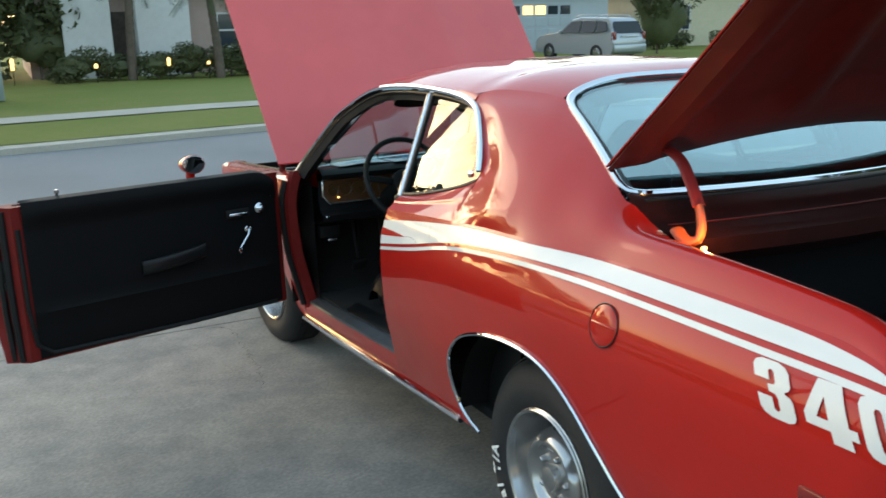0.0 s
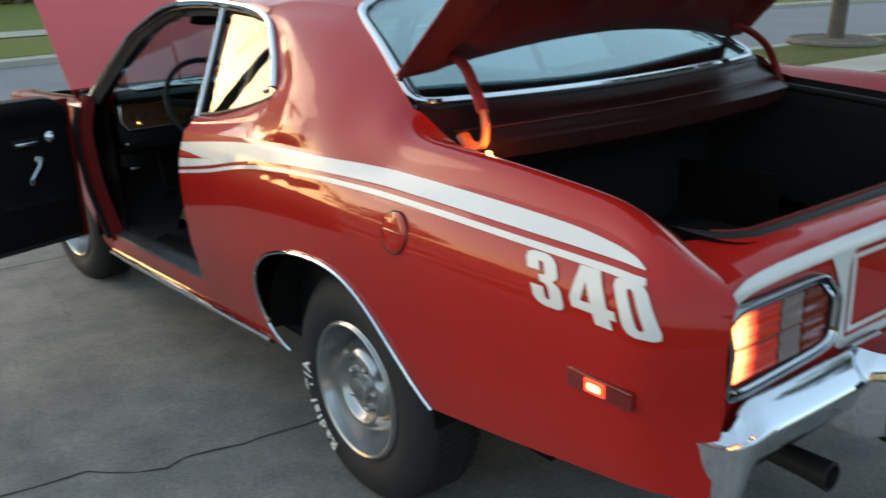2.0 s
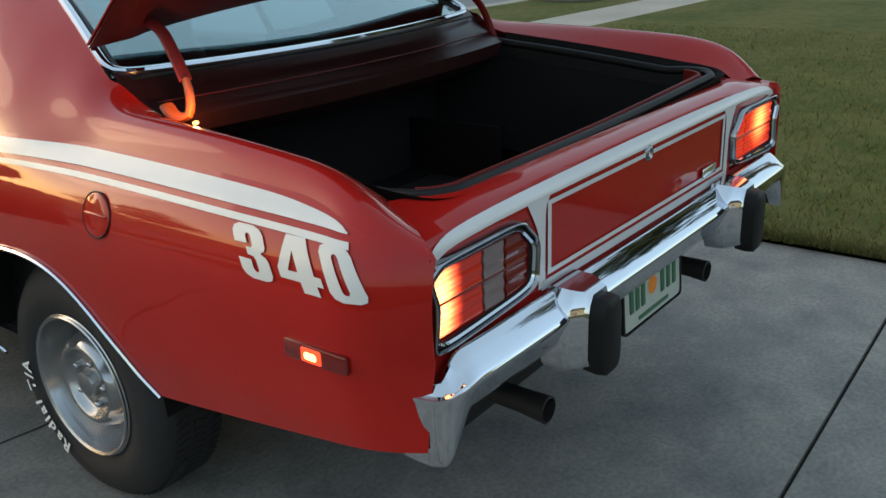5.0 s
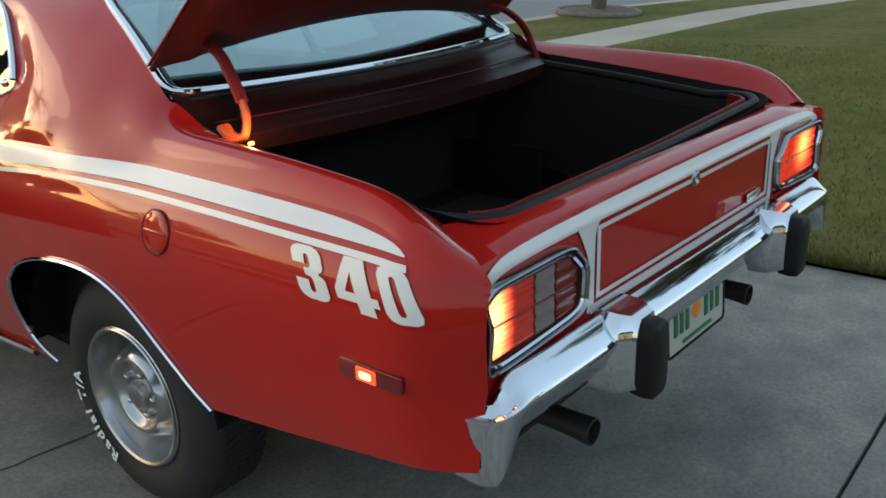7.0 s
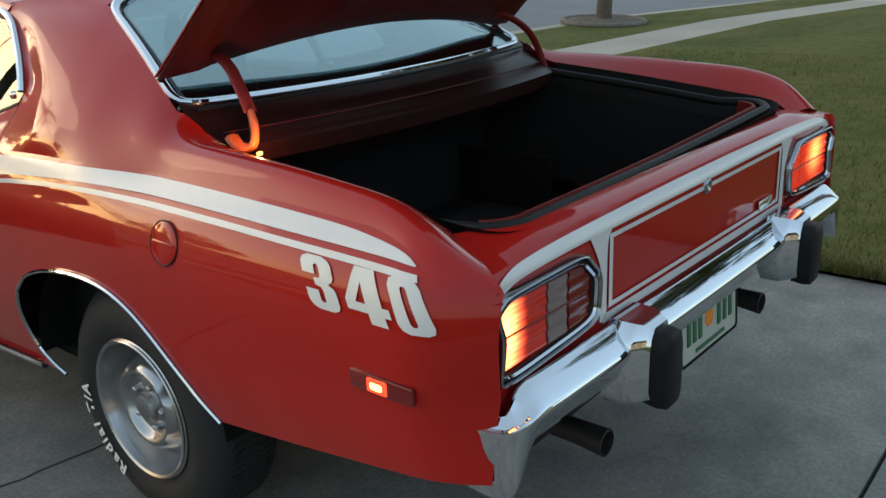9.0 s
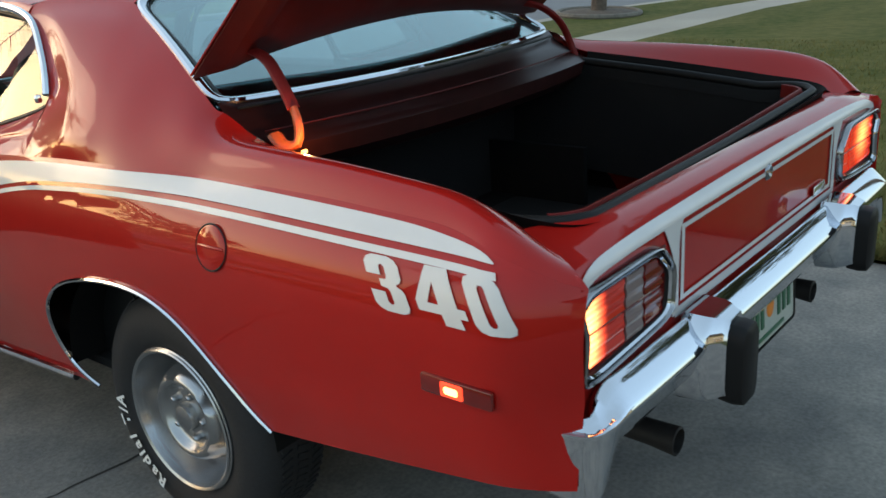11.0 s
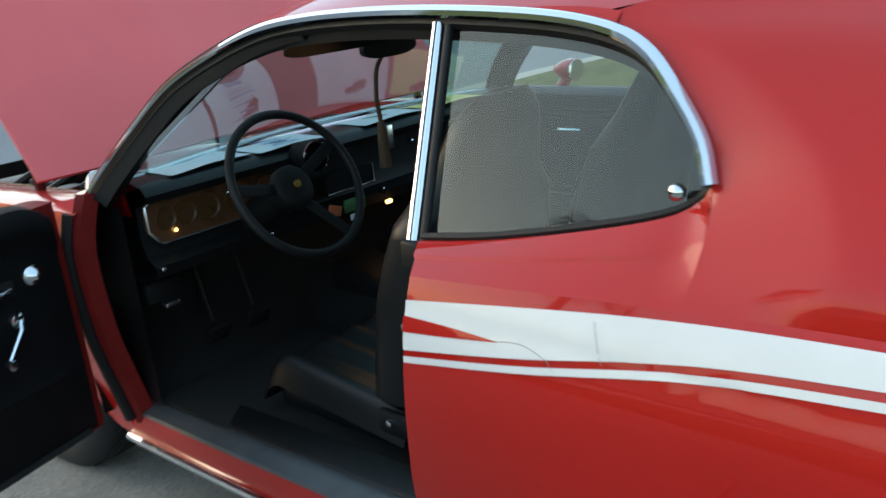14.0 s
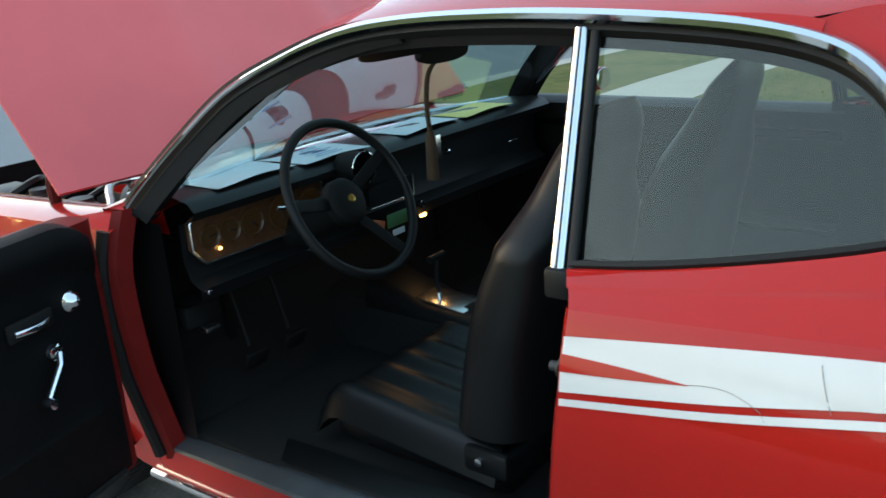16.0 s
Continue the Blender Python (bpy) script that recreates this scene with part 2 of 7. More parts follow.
def spl(pts, n):
    """n + 1 points on a smooth curve through pts, at even steps of its length."""
    p = np.array(pts, float)
    q = np.vstack([2 * p[0] - p[1], p, 2 * p[-1] - p[-2]])
    out = []
    for i in range(len(p) - 1):
        a, b, c, d = q[i : i + 4]
        for t in np.linspace(0, 1, 16, endpoint=False):
            out.append(0.5 * (2 * b + (c - a) * t + (2 * a - 5 * b + 4 * c - d) * t * t + (3 * b - a - 3 * c + d) * t ** 3))
    out.append(p[-1])
    out = np.array(out)
    s = np.r_[0, np.cumsum(np.linalg.norm(np.diff(out, axis=0), axis=1))]
    w = np.linspace(0, s[-1], n + 1)
    return np.stack([np.interp(w, s, out[:, k]) for k in range(p.shape[1])], 1)


def lerp_table(x, xs, ys):
    return float(np.interp(x, xs, ys))


def soft_table(x, xs, ys, reach=0.05):
    """A table read with its corners rounded off over the given reach."""
    return float(np.mean(np.interp(np.linspace(x - reach, x + reach, 9), xs, ys)))


def sheet(rows, thick=0.0, close=False):
    """A bmesh from rows of points; thick gives it depth along its normals."""
    rows = np.array(rows, float)
    r, c = rows.shape[:2]
    bm = bmesh.new()
    vs = [[bm.verts.new(rows[i, j]) for j in range(c)] for i in range(r)]
    for i in range(r - 1):
        for j in range(c - (0 if close else 1)):
            k = (j + 1) % c
            try:
                bm.faces.new((vs[i][j], vs[i][k], vs[i + 1][k], vs[i + 1][j]))
            except ValueError:
                pass
    bmesh.ops.remove_doubles(bm, verts=bm.verts, dist=0.0004)
    if thick:
        bmesh.ops.recalc_face_normals(bm, faces=bm.faces)
        bmesh.ops.solidify(bm, geom=bm.faces[:], thickness=thick)
    return bm


def tube(path, radius, sides=8, squash=1.0, bm=None, cap=True, closed=False):
    """A round bar along a path; radius may be a list."""
    p = np.array(path, float)
    n = len(p)
    rad = np.ones(n) * radius if np.isscalar(radius) else np.array(radius, float)
    bm = bm or bmesh.new()
    rings, side = [], None
    for i in range(n):
        d = p[(i + 1) % n if closed else min(i + 1, n - 1)] - p[i - 1 if closed or i else 0]
        d = d / (np.linalg.norm(d) + 1e-9)
        if side is None:
            side = np.cross(d, (0, 0, 1) if abs(d[2]) < 0.9 else (1, 0, 0))
        side = side - d * (side @ d)
        side /= np.linalg.norm(side) + 1e-9
        up = np.cross(d, side)
        rings.append([bm.verts.new(p[i] + rad[i] * (math.cos(a) * side + math.sin(a) * up * squash)) for a in np.linspace(0, 2 * math.pi, sides, endpoint=False)])
    for i in range(n if closed else n - 1):
        a, b = rings[i], rings[(i + 1) % n]
        for j in range(sides):
            bm.faces.new((a[j], a[(j + 1) % sides], b[(j + 1) % sides], b[j]))
    if cap and not closed:
        bm.faces.new(rings[0])
        bm.faces.new(rings[-1])
    return bm


def lathe(profile, sides=48, bm=None, axis="x"):
    """A turned body: profile of (along, radius) round the x axis (or z)."""
    bm = bm or bmesh.new()
    rings = []
    for a_, r_ in profile:
        ring = []
        for k in range(sides):
            w = 2 * math.pi * k / sides
            c, s = r_ * math.cos(w), r_ * math.sin(w)
            ring.append(bm.verts.new((a_, c, s) if axis == "x" else (c, s, a_)))
        rings.append(ring)
    for a, b in zip(rings, rings[1:]):
        for j in range(sides):
            bm.faces.new((a[j], a[(j + 1) % sides], b[(j + 1) % sides], b[j]))
    bmesh.ops.remove_doubles(bm, verts=bm.verts, dist=0.00005)
    return bm


def block(size, at=(0, 0, 0), bevel=0.01, seg=2, rot=None, bm=None):
    """A rounded block."""
    b = bmesh.new()
    bmesh.ops.create_cube(b, size=1)
    for v in b.verts:
        v.co = Vector((v.co.x * size[0], v.co.y * size[1], v.co.z * size[2]))
    if bevel:
        bmesh.ops.bevel(b, geom=b.edges[:], offset=min(bevel, min(size) * 0.45), segments=seg, affect="EDGES", profile=0.5)
    mt = Matrix.Translation(at) @ (rot if rot is not None else Matrix())
    bmesh.ops.transform(b, matrix=mt, verts=b.verts)
    if bm is None:
        return b
    me = bpy.data.meshes.new("t")
    b.to_mesh(me)
    b.free()
    bm.from_mesh(me)
    bpy.data.meshes.remove(me)
    return bm


def turn(x=0, y=0, z=0):
    return Euler((radians(x), radians(y), radians(z))).to_matrix().to_4x4()


def loft(rings, cap=True, bm=None):
    """A closed body through rings of equal count."""
    bm = bm or bmesh.new()
    vs = [[bm.verts.new(tuple(p)) for p in ring] for ring in rings]
    n = len(vs[0])
    for a, b in zip(vs, vs[1:]):
        for j in range(n):
            bm.faces.new((a[j], a[(j + 1) % n], b[(j + 1) % n], b[j]))
    if cap:
        bm.faces.new(vs[0])
        bm.faces.new(vs[-1])
    return bm


def rounded(w, h, r, n=5):
    """Points of a rounded rectangle w by h."""
    out = []
    for cx, cy, a0 in ((w / 2 - r, h / 2 - r, 0), (-w / 2 + r, h / 2 - r, 90), (-w / 2 + r, -h / 2 + r, 180), (w / 2 - r, -h / 2 + r, 270)):
        for k in range(n + 1):
            a = radians(a0 + 90 * k / n)
            out.append((cx + r * math.cos(a), cy + r * math.sin(a)))
    return out

# ---------------------------------------------------------------- the car's body
car = tagged(new("muscle_car"), "red two-door coupe with white side stripes, hood, trunk and door open", "car")
car.matrix_basis = CAR_TILT
SZ = (0.20, 0.30, 0.37, 0.45, 0.60, 0.75, 0.85, 0.92, 0.97, 1.00, 1.03)
SX = (0.790, 0.815, 0.830, 0.850, 0.885, 0.901, 0.905, 0.893, 0.870, 0.845, 0.800)


def half_width(y, z):
    zs = np.linspace(-0.03, 0.03, 5) + z
    s = float(np.mean(np.interp(zs, SZ, SX)))
    if z > 0.94 and y > -0.25:
        k = min(1.0, (y + 0.25) / 0.35)
        k = k * k * (3 - 2 * k)
        s += k * (float(np.interp(z, (0.94, 0.97, 1.0, 1.03, 1.06), (0.885, 0.876, 0.864, 0.848, 0.828))) - s)
    if y < -0.98:
        s -= 3.0 * (-0.98 - y) ** 2 * (1.0 - 0.6 * max(0.0, min(1.0, (0.75 - z) / 0.15)))
    if y > 1.6:
        s -= 0.012 * (y - 1.6) ** 2
    return s


def top_z(y):
    return soft_table(y, (-1.16, -1.14, -1.11, -1.07, -1.0, -0.9, -0.6, 0.0, 0.3, 0.5, 0.95, 2.2, 3.5), (0.925, 0.934, 0.952, 0.969, 0.986, 1.012, 1.022, 1.027, 1.021, 1.011, 0.985, 0.965, 0.90))


def side_point(y, z, off=0.0, s=-1):
    e = 0.01
    dz = (half_width(y, z + e) - half_width(y, z - e)) / (2 * e)
    n = np.array([1.0, 0.0, -dz])
    n /= np.linalg.norm(n)
    return (s * (half_width(y, z) + off * n[0]), y, z + off * n[2])


# lower edge of the quarter panel: tail, wheel arch, rocker
ARCH = [(-0.375, 0.468), (-0.325, 0.515), (-0.27, 0.585), (-0.20, 0.655), (-0.12, 0.712), (-0.03, 0.742), (0.09, 0.748), (0.23, 0.731), (0.345, 0.697), (0.425, 0.652), (0.474, 0.600), (0.504, 0.535), (0.508, 0.470), (0.508, 0.400)]
arch_line = spl(ARCH, 60)
CURL = ARCH[:-1] + [(0.488, 0.408), (0.450, 0.374), (0.400, 0.353)]
curl_line = spl(CURL, 66)
low_line = np.vstack([spl([(-1.14, 0.600), (-0.96, 0.566), (-0.63, 0.508), (-0.375, 0.468)], 24), arch_line[1:], spl([(0.508, 0.400), (0.53, 0.358), (0.75, 0.346), (0.96, 0.336)], 14)[1:]])


def jamb_y(z):
    return lerp_table(z, (0.33, 0.45, 0.58, 0.72, 0.87, 0.99), (1.03, 1.005, 0.985, 0.965, 0.945, 0.945))


ROOF_FALL = 0.52          # slope of the roof's skin at its edge


def upper_rows(s):
    """From the top of the flank over the deck side and the roof pillar, in one skin."""
    n, m = 190, 30
    lead = [(trunk_edge(y)[0], y, trunk_edge(y)[1] + (far_lift(y) if s > 0 else 0.0)) for y in (-1.14, -1.06, -0.9, -0.6, -0.29, -0.17)]
    top = spl(lead + SHOULDER, n - 1)
    fi = np.linspace(0, 1, n)
    yb = np.interp(top[:, 1], (-1.14, -0.13, 0.68), (-1.14, -0.13, 0.475))
    edge = spl([side_point(0.475, top_z(0.475), 0, 1), (0.805, 0.470, 1.085), (0.752, 0.482, 1.150), (0.733, 0.503, 1.205), (0.706, 0.552, 1.262), (0.680, 0.610, 1.316), (0.664, 0.668, 1.346), (0.645, 0.68, 1.372)], m - 1)
    cols = []
    for i in range(n):
        a, g = np.array(side_point(yb[i], top_z(yb[i]), 0, 1)), top[i]
        e = 0.01
        z = a[2]
        t = np.array([half_width(yb[i], z) - half_width(yb[i], z - e), 0, e])
        t /= np.linalg.norm(t)
        reach = np.linalg.norm((g - a)[[0, 2]])
        c = a + t * reach * lerp_table(g[1], (-0.1, 0.25), (0.42, 0.53)) + np.array([0, 0.35 * (g[1] - a[1]), 0])
        # the pillar's head runs level into the roof's edge
        head = float(np.interp(g[1], (0.02, 0.30), (0.0, 1.0)))
        flat = np.array([1.0, 0.0, -0.40]) / math.hypot(1.0, 0.40)
        out = g + (c - g) * (1 - head) + flat * np.linalg.norm(c - g) * head * 0.85
        v = np.linspace(0, 1, m)[:, None]
        k1, k2 = a + (c - a) * 2 / 3, g + (out - g) * 2 / 3
        cols.append((1 - v) ** 3 * a + 3 * v * (1 - v) ** 2 * k1 + 3 * v * v * (1 - v) * k2 + v ** 3 * g)
    cols = np.array(cols)
    diff = edge - cols[-1]
    for i in range(n):
        f = max(0.0, (top[i, 1] + 0.13) / 0.81)
        cols[i] += diff * f ** 2.5
        # the skin stands proud of the quarter window; a crescent falls in from its edge to the drip trim
        vv = np.linspace(0, 1, m)
        wide = np.interp(vv, (0, 0.15, 0.4, 0.7, 1.0), (0.24, 0.32, 0.28, 0.15, 0.03))
        inside = np.clip((1 - f) / wide, 0, 1)
        proud = np.where(inside < 1, inside ** 1.15, np.exp(-((1 - f - wide) / 0.55) ** 2 * 2))
        cols[i, :, 0] += 0.029 * proud * np.interp(vv, (0, 0.10, 0.3, 0.75, 1.0), (0.0, 0.75, 1.0, 0.55, 0.0))
        # the deck side swells into a rounded shoulder that stands above the trunk's rim
        bulge = (0.0, 0.008, 0.016, 0.024, 0.031, 0.036, 0.034, 0.018, 0.0) if s < 0 else (-0.004, 0.030, 0.050, 0.058, 0.057, 0.054, 0.050, 0.022, 0.0)
        swell = soft_table(top[i, 1], (-1.14, -1.09, -1.04, -0.98, -0.86, -0.6, -0.3, -0.13, 0.06), bulge, 0.08 if s < 0 else 0.05)
        hump = np.sin(math.pi * vv) ** 1.25
        cols[i, :, 2] += swell * hump
        cols[i, :, 0] += 0.2 * swell * hump
    bring = (0.165 if s < 0 else 0.05) * np.linspace(0, 1, m)[None, :] ** 1.25          # its rear end curves forward towards the trunk
    cols[..., 1] += bring * np.clip((-0.82 - cols[..., 1]) / 0.32, 0, 1) ** 1.3
    ease = 0.25 * np.interp(top[1:-1, 1], (0.05, 0.28), (1.0, 0.05))[:, None, None]
    for _ in range(36):          # fair the skin, its edges held
        cols[1:-1, 1:-1] += ease * (cols[2:, 1:-1] + cols[:-2, 1:-1] + cols[1:-1, 2:] + cols[1:-1, :-2] - 4 * cols[1:-1, 1:-1])
    cols[..., 0] *= s
    return cols


def far_lift(y):
    return soft_table(y, (-1.16, -1.05, -0.90, -0.60, -0.30, -0.05), (0.010, 0.022, 0.026, 0.028, 0.026, 0.0))


def quarter_rows(s):
    n = len(low_line)
    cum = np.r_[0, np.cumsum(np.linalg.norm(np.diff(low_line, axis=0), axis=1))]
    cols = []
    for i, (yl, zl) in enumerate(low_line):
        f = 0.55 * cum[i] / cum[-1] + 0.45 * np.clip((yl + 1.14) / 2.1, 0, 1)
        yt = -1.14 + f * (0.945 + 1.14)
        zt = top_z(yt)
        col = []
        for v in np.linspace(0, 1, 26):
            y, z = yl + (yt - yl) * v, zl + (zt - zl) * v
            if i == n - 1:
                y = jamb_y(z)
            col.append(side_point(y, z, 0, s))
        cols.append(col)
    return cols


def trunk_edge(y):
    """The rim of the trunk opening and the rear glass on the car's flank: half width and height."""
    return (lerp_table(y, (-1.16, -1.06, -0.9, -0.29, -0.13, 0.318, 0.66), (0.69, 0.700, 0.690, 0.672, 0.700, 0.548, 0.60)),
            lerp_table(y, (-1.16, -1.12, -1.06, -0.9, -0.29, -0.13, 0.318, 0.45, 0.66), (0.942, 0.962, 0.982, 0.998, 1.062, 1.150, 1.362, 1.378, 1.386)))


DRIP = [(0.752, 0.482, 1.150), (0.733, 0.503, 1.205), (0.706, 0.552, 1.262), (0.680, 0.610, 1.316), (0.664, 0.68, 1.346), (0.654, 0.80, 1.367), (0.648, 1.00, 1.382), (0.645, 1.20, 1.388), (0.648, 1.40, 1.383),
        (0.658, 1.55, 1.364), (0.680, 1.70, 1.318), (0.712, 1.85, 1.250), (0.757, 1.98, 1.145), (0.800, 2.07, 1.055), (0.828, 2.115, 0.998)]
drip = spl(DRIP, 96)
roof_n = int(np.argmax(drip[:, 1] > 1.60))


def bez(a, c, b, n):
    t = np.linspace(0, 1, n)[:, None]
    return (1 - t) ** 2 * np.array(a) + 2 * t * (1 - t) * np.array(c) + t * t * np.array(b)


SHOULDER = [(0.700, -0.13, 1.150), (0.625, 0.08, 1.262), (0.562, 0.27, 1.345), (0.559, 0.36, 1.369), (0.580, 0.48, 1.382), (0.612, 0.61, 1.386), (0.645, 0.68, 1.372)]
shoulder = spl(SHOULDER, 90)


WIN_LOW = [(0.752, 0.482, 1.150), (0.752, 0.505, 1.122), (0.766, 0.556, 1.099), (0.780, 0.693, 1.066), (0.793, 0.852, 1.036), (0.802, 0.985, 1.020)]


def belt_rows(s):
    top = spl(WIN_LOW, 24)
    cols = []
    for i, w in enumerate(top):
        f = i / 24
        y = 0.475 + f * (0.945 - 0.475)
        a = np.array(side_point(y, top_z(y), 0, 1))
        c = np.array([w[0] + 0.030, (a[1] + w[1]) / 2, a[2] + 0.62 * (w[2] - a[2])])
        corner = spl([side_point(0.475, top_z(0.475), 0, 1), (0.805, 0.470, 1.085), (0.752, 0.482, 1.150)], 24)
        k = min(1.0, f / 0.35) ** 0.8
        own = bez(a, c, w, 25)
        shift = np.linspace(a - corner[0], w - corner[-1], 25)
        col = own * k + (corner + shift) * (1 - k)
        tt = np.linspace(0, 1, 25)
        ledge = np.interp(tt, (0, 0.44, 0.56, 1.0), (0, -0.0015, 0.0075, 0))          # a sharp ledge under the window
        col[:, 0] += ledge * min(1.0, f / 0.22) * (1 - 0.35 * f)
        cols.append(np.vstack([col, w + np.array([-0.030, 0, -0.004])]))
    r = np.array(cols)
    r[..., 0] *= s
    return r


def roof_rows():
    """The roof's skin from drip rail to drip rail."""
    rows = []
    for y in np.linspace(0.326, 1.66, 34):
        if y < 0.68:
            ex, ez = lerp_table(y, shoulder[:, 1], shoulder[:, 0]), lerp_table(y, shoulder[:, 1], shoulder[:, 2])
        else:
            k = min(1.0, (y - 0.68) / 0.17)
            ex = lerp_table(y, drip[:, 1], drip[:, 0]) - 0.019 + 0.015 * k
            ez = lerp_table(y, drip[:, 1], drip[:, 2]) + 0.026 - 0.014 * k
        crown = lerp_table(y, (0.3, 0.55, 0.85, 1.25, 1.66), (0.054, 0.070, 0.077, 0.077, 0.068))
        power = lerp_table(y, (0.3, 0.68, 1.0), (ROOF_FALL * ex / crown, ROOF_FALL * ex / crown, 3.6))
        bow = lerp_table(y, (0.326, 0.5, 1.3, 1.66), (0.06, 0.0, 0.0, 0.09))
        row = []
        for u in np.sin(np.linspace(-1, 1, 41) * math.pi / 2):
            k = 1 - abs(u) ** power
            row.append((ex * u, y + bow * (1 - u * u), ez + crown * k))
        rows.append(row)
    return rows


for s, side in ((-1, "near"), (1, "far")):
    q = part("quarter_panel", sheet(quarter_rows(s)), RED, car)
    part("roof_pillar", sheet(upper_rows(s)), RED, car)
    part("belt_panel", sheet(belt_rows(s)), RED, car)
    # bright lip round the wheel arch
    lip = [side_point(y, z, 0.004, s) for y, z in curl_line]
    part("arch_foot", sheet([[side_point(a + (0.535 - a) * k, z, 0.0015, s) for k in np.linspace(0, 1, 5)] for a, z in ((0.400, 0.351), (0.450, 0.374), (0.488, 0.408), (0.503, 0.440), (0.508, 0.470), (0.506, 0.52))], 0.002), RED, car)
    part("arch_moulding", tube(lip, 0.0055, 6), CHROME, car, "thin bright wheel arch trim")
    rim = drip * np.array([s, 1, 1])
    part("drip_moulding", tube(rim + np.array([s * 0.006, 0, 0.002]), np.interp(np.arange(len(rim)), (0, roof_n - 6, roof_n + 4, len(rim)), (0.0115, 0.0115, 0.007, 0.006)), 8), CHROME, car, "bright roof drip trim")
    part("drip_channel", tube(rim + np.array([-s * 0.014, 0, -0.016]), 0.015, 6), SEAL, car, "black rubber door seal")
    # windshield pillar behind the trim
    pil = drip[roof_n - 8:] * np.array([s, 1, 1])
    rows = [[p + np.array([-s * 0.002, 0, 0]), p + np.array([-s * 0.012, -0.045, -0.035]), p + np.array([-s * 0.055, -0.03, -0.03]), p + np.array([-s * 0.060, 0.035, 0.0]), p + np.array([-s * 0.012, 0.030, 0.012])] for p in pil]
    part("windshield_pillar", sheet(rows, 0, True), BLACK, car)
    # header rail inside, over the openings
    rows = [[p * np.array([s, 1, 1]) + np.array([-s * 0.012, 0, -0.004]), p * np.array([s, 1, 1]) + np.array([-s * 0.02, 0, -0.05]), p * np.array([s, 1, 1]) + np.array([-s * 0.09, 0, -0.03])] for p in drip[:roof_n + 2]]
    part("roof_rail", sheet(rows), VINYL, car, "black roof rail trim")
part("roof", sheet(roof_rows()), RED, car)
for s in (-1, 1):          # the roof's skin turns down to the drip rail
    rows = [[(s * (p[0] - 0.019 + 0.015 * k), p[1], p[2] + 0.026 - 0.014 * k), (s * (p[0] - 0.005), p[1], p[2] + 0.014 - 0.004 * k), (s * p[0], p[1], p[2])] for p, k in ((q, min(1.0, (q[1] - 0.68) / 0.17)) for q in drip[:roof_n] if q[1] > 0.67)]
    part("roof_edge", sheet(rows), RED, car)


# rocker panels and sills
def rocker_z(y):
    return 0.364 - 0.0645 * (y - 0.54)


for s in (-1, 1):
    rows = []
    for y in np.linspace(0.98, 2.26, 20):
        z = rocker_z(y)
        w = half_width(y, z)
        rows.append([(s * (w - 0.06), y, z - 0.055), (s * (w - 0.012), y, z - 0.040), (s * w, y, z), (s * (w + 0.010), y, z + 0.045), (s * (w + 0.002), y, z + 0.085), (s * (w - 0.030), y, z + 0.096), (s * (w - 0.16), y, z + 0.100), (s * (w - 0.175), y, z + 0.050)])
    part("rocker_panel", sheet(rows), RED, car)
    line = [(s * (half_width(y, rocker_z(y)) + 0.004), y, rocker_z(y) - 0.012) for y in np.linspace(0.515, 2.27, 30)]
    part("rocker_moulding", tube(line, 0.012, 8, 1.0), CHROME, car, "bright trim along the rocker panel")
    rows = [[(s * (half_width(y, rocker_z(y)) + o), y, rocker_z(y) + h) for o, h in ((0.005, 0.084), (0.002, 0.093), (-0.028, 0.102), (-0.040, 0.106), (-0.056, 0.106), (-0.062, 0.102))] for y in np.linspace(1.0, 2.18, 12)]
    part("sill_plate", sheet(rows), SCUFFED, car, "scuffed bright metal sill plate")
    rows = [[(s * (half_width(y, rocker_z(y)) + o), y, rocker_z(y) + h) for o, h in ((-0.062, 0.102), (-0.070, 0.108), (-0.150, 0.112), (-0.175, 0.085))] for y in np.linspace(1.0, 2.18, 12)]
    part("carpet_edge", sheet(rows), VINYL, car, "black carpet edge inside the sill")
    # rear jamb of the door opening
    if s > 0:
        continue
    rows = [[(s * half_width(jamb_y(z), z), jamb_y(z), z), (s * (half_width(jamb_y(z), z) - 0.012), jamb_y(z) + 0.010, z), (s * (half_width(jamb_y(z), z) - 0.050), jamb_y(z) + 0.004, z), (s * (half_width(jamb_y(z), z) - 0.10), jamb_y(z) - 0.02, z), (s * (half_width(jamb_y(z), z) - 0.17), jamb_y(z) - 0.04, z)] for z in np.linspace(0.40, 0.985, 16)]
    part("door_jamb", sheet(rows), RED, car)
    # front jamb (hinge pillar)
    fy = lambda z: 2.11 + 0.06 * (0.98 - z)
    rows = [[(s * (half_width(2.1, z) + 0.0), fy(z) + 0.02, z), (s * (half_width(2.1, z) - 0.015), fy(z), z), (s * (half_width(2.1, z) - 0.055), fy(z) - 0.004, z), (s * (half_width(2.1, z) - 0.065), fy(z) + 0.03, z)] for z in np.linspace(0.32, 1.0, 14)]
    part("hinge_pillar", sheet(rows), RED_HALF_SHADED, car)
    # black strip laid over the fender's red rear edge
    part("hinge_seal", tube([(s * (half_width(2.1, z) + 0.004), fy(z) + 0.030, z) for z in np.linspace(0.34, 0.955, 20)], 0.018, 8), SEAL, car, "black strip over the rear edge of the fender")

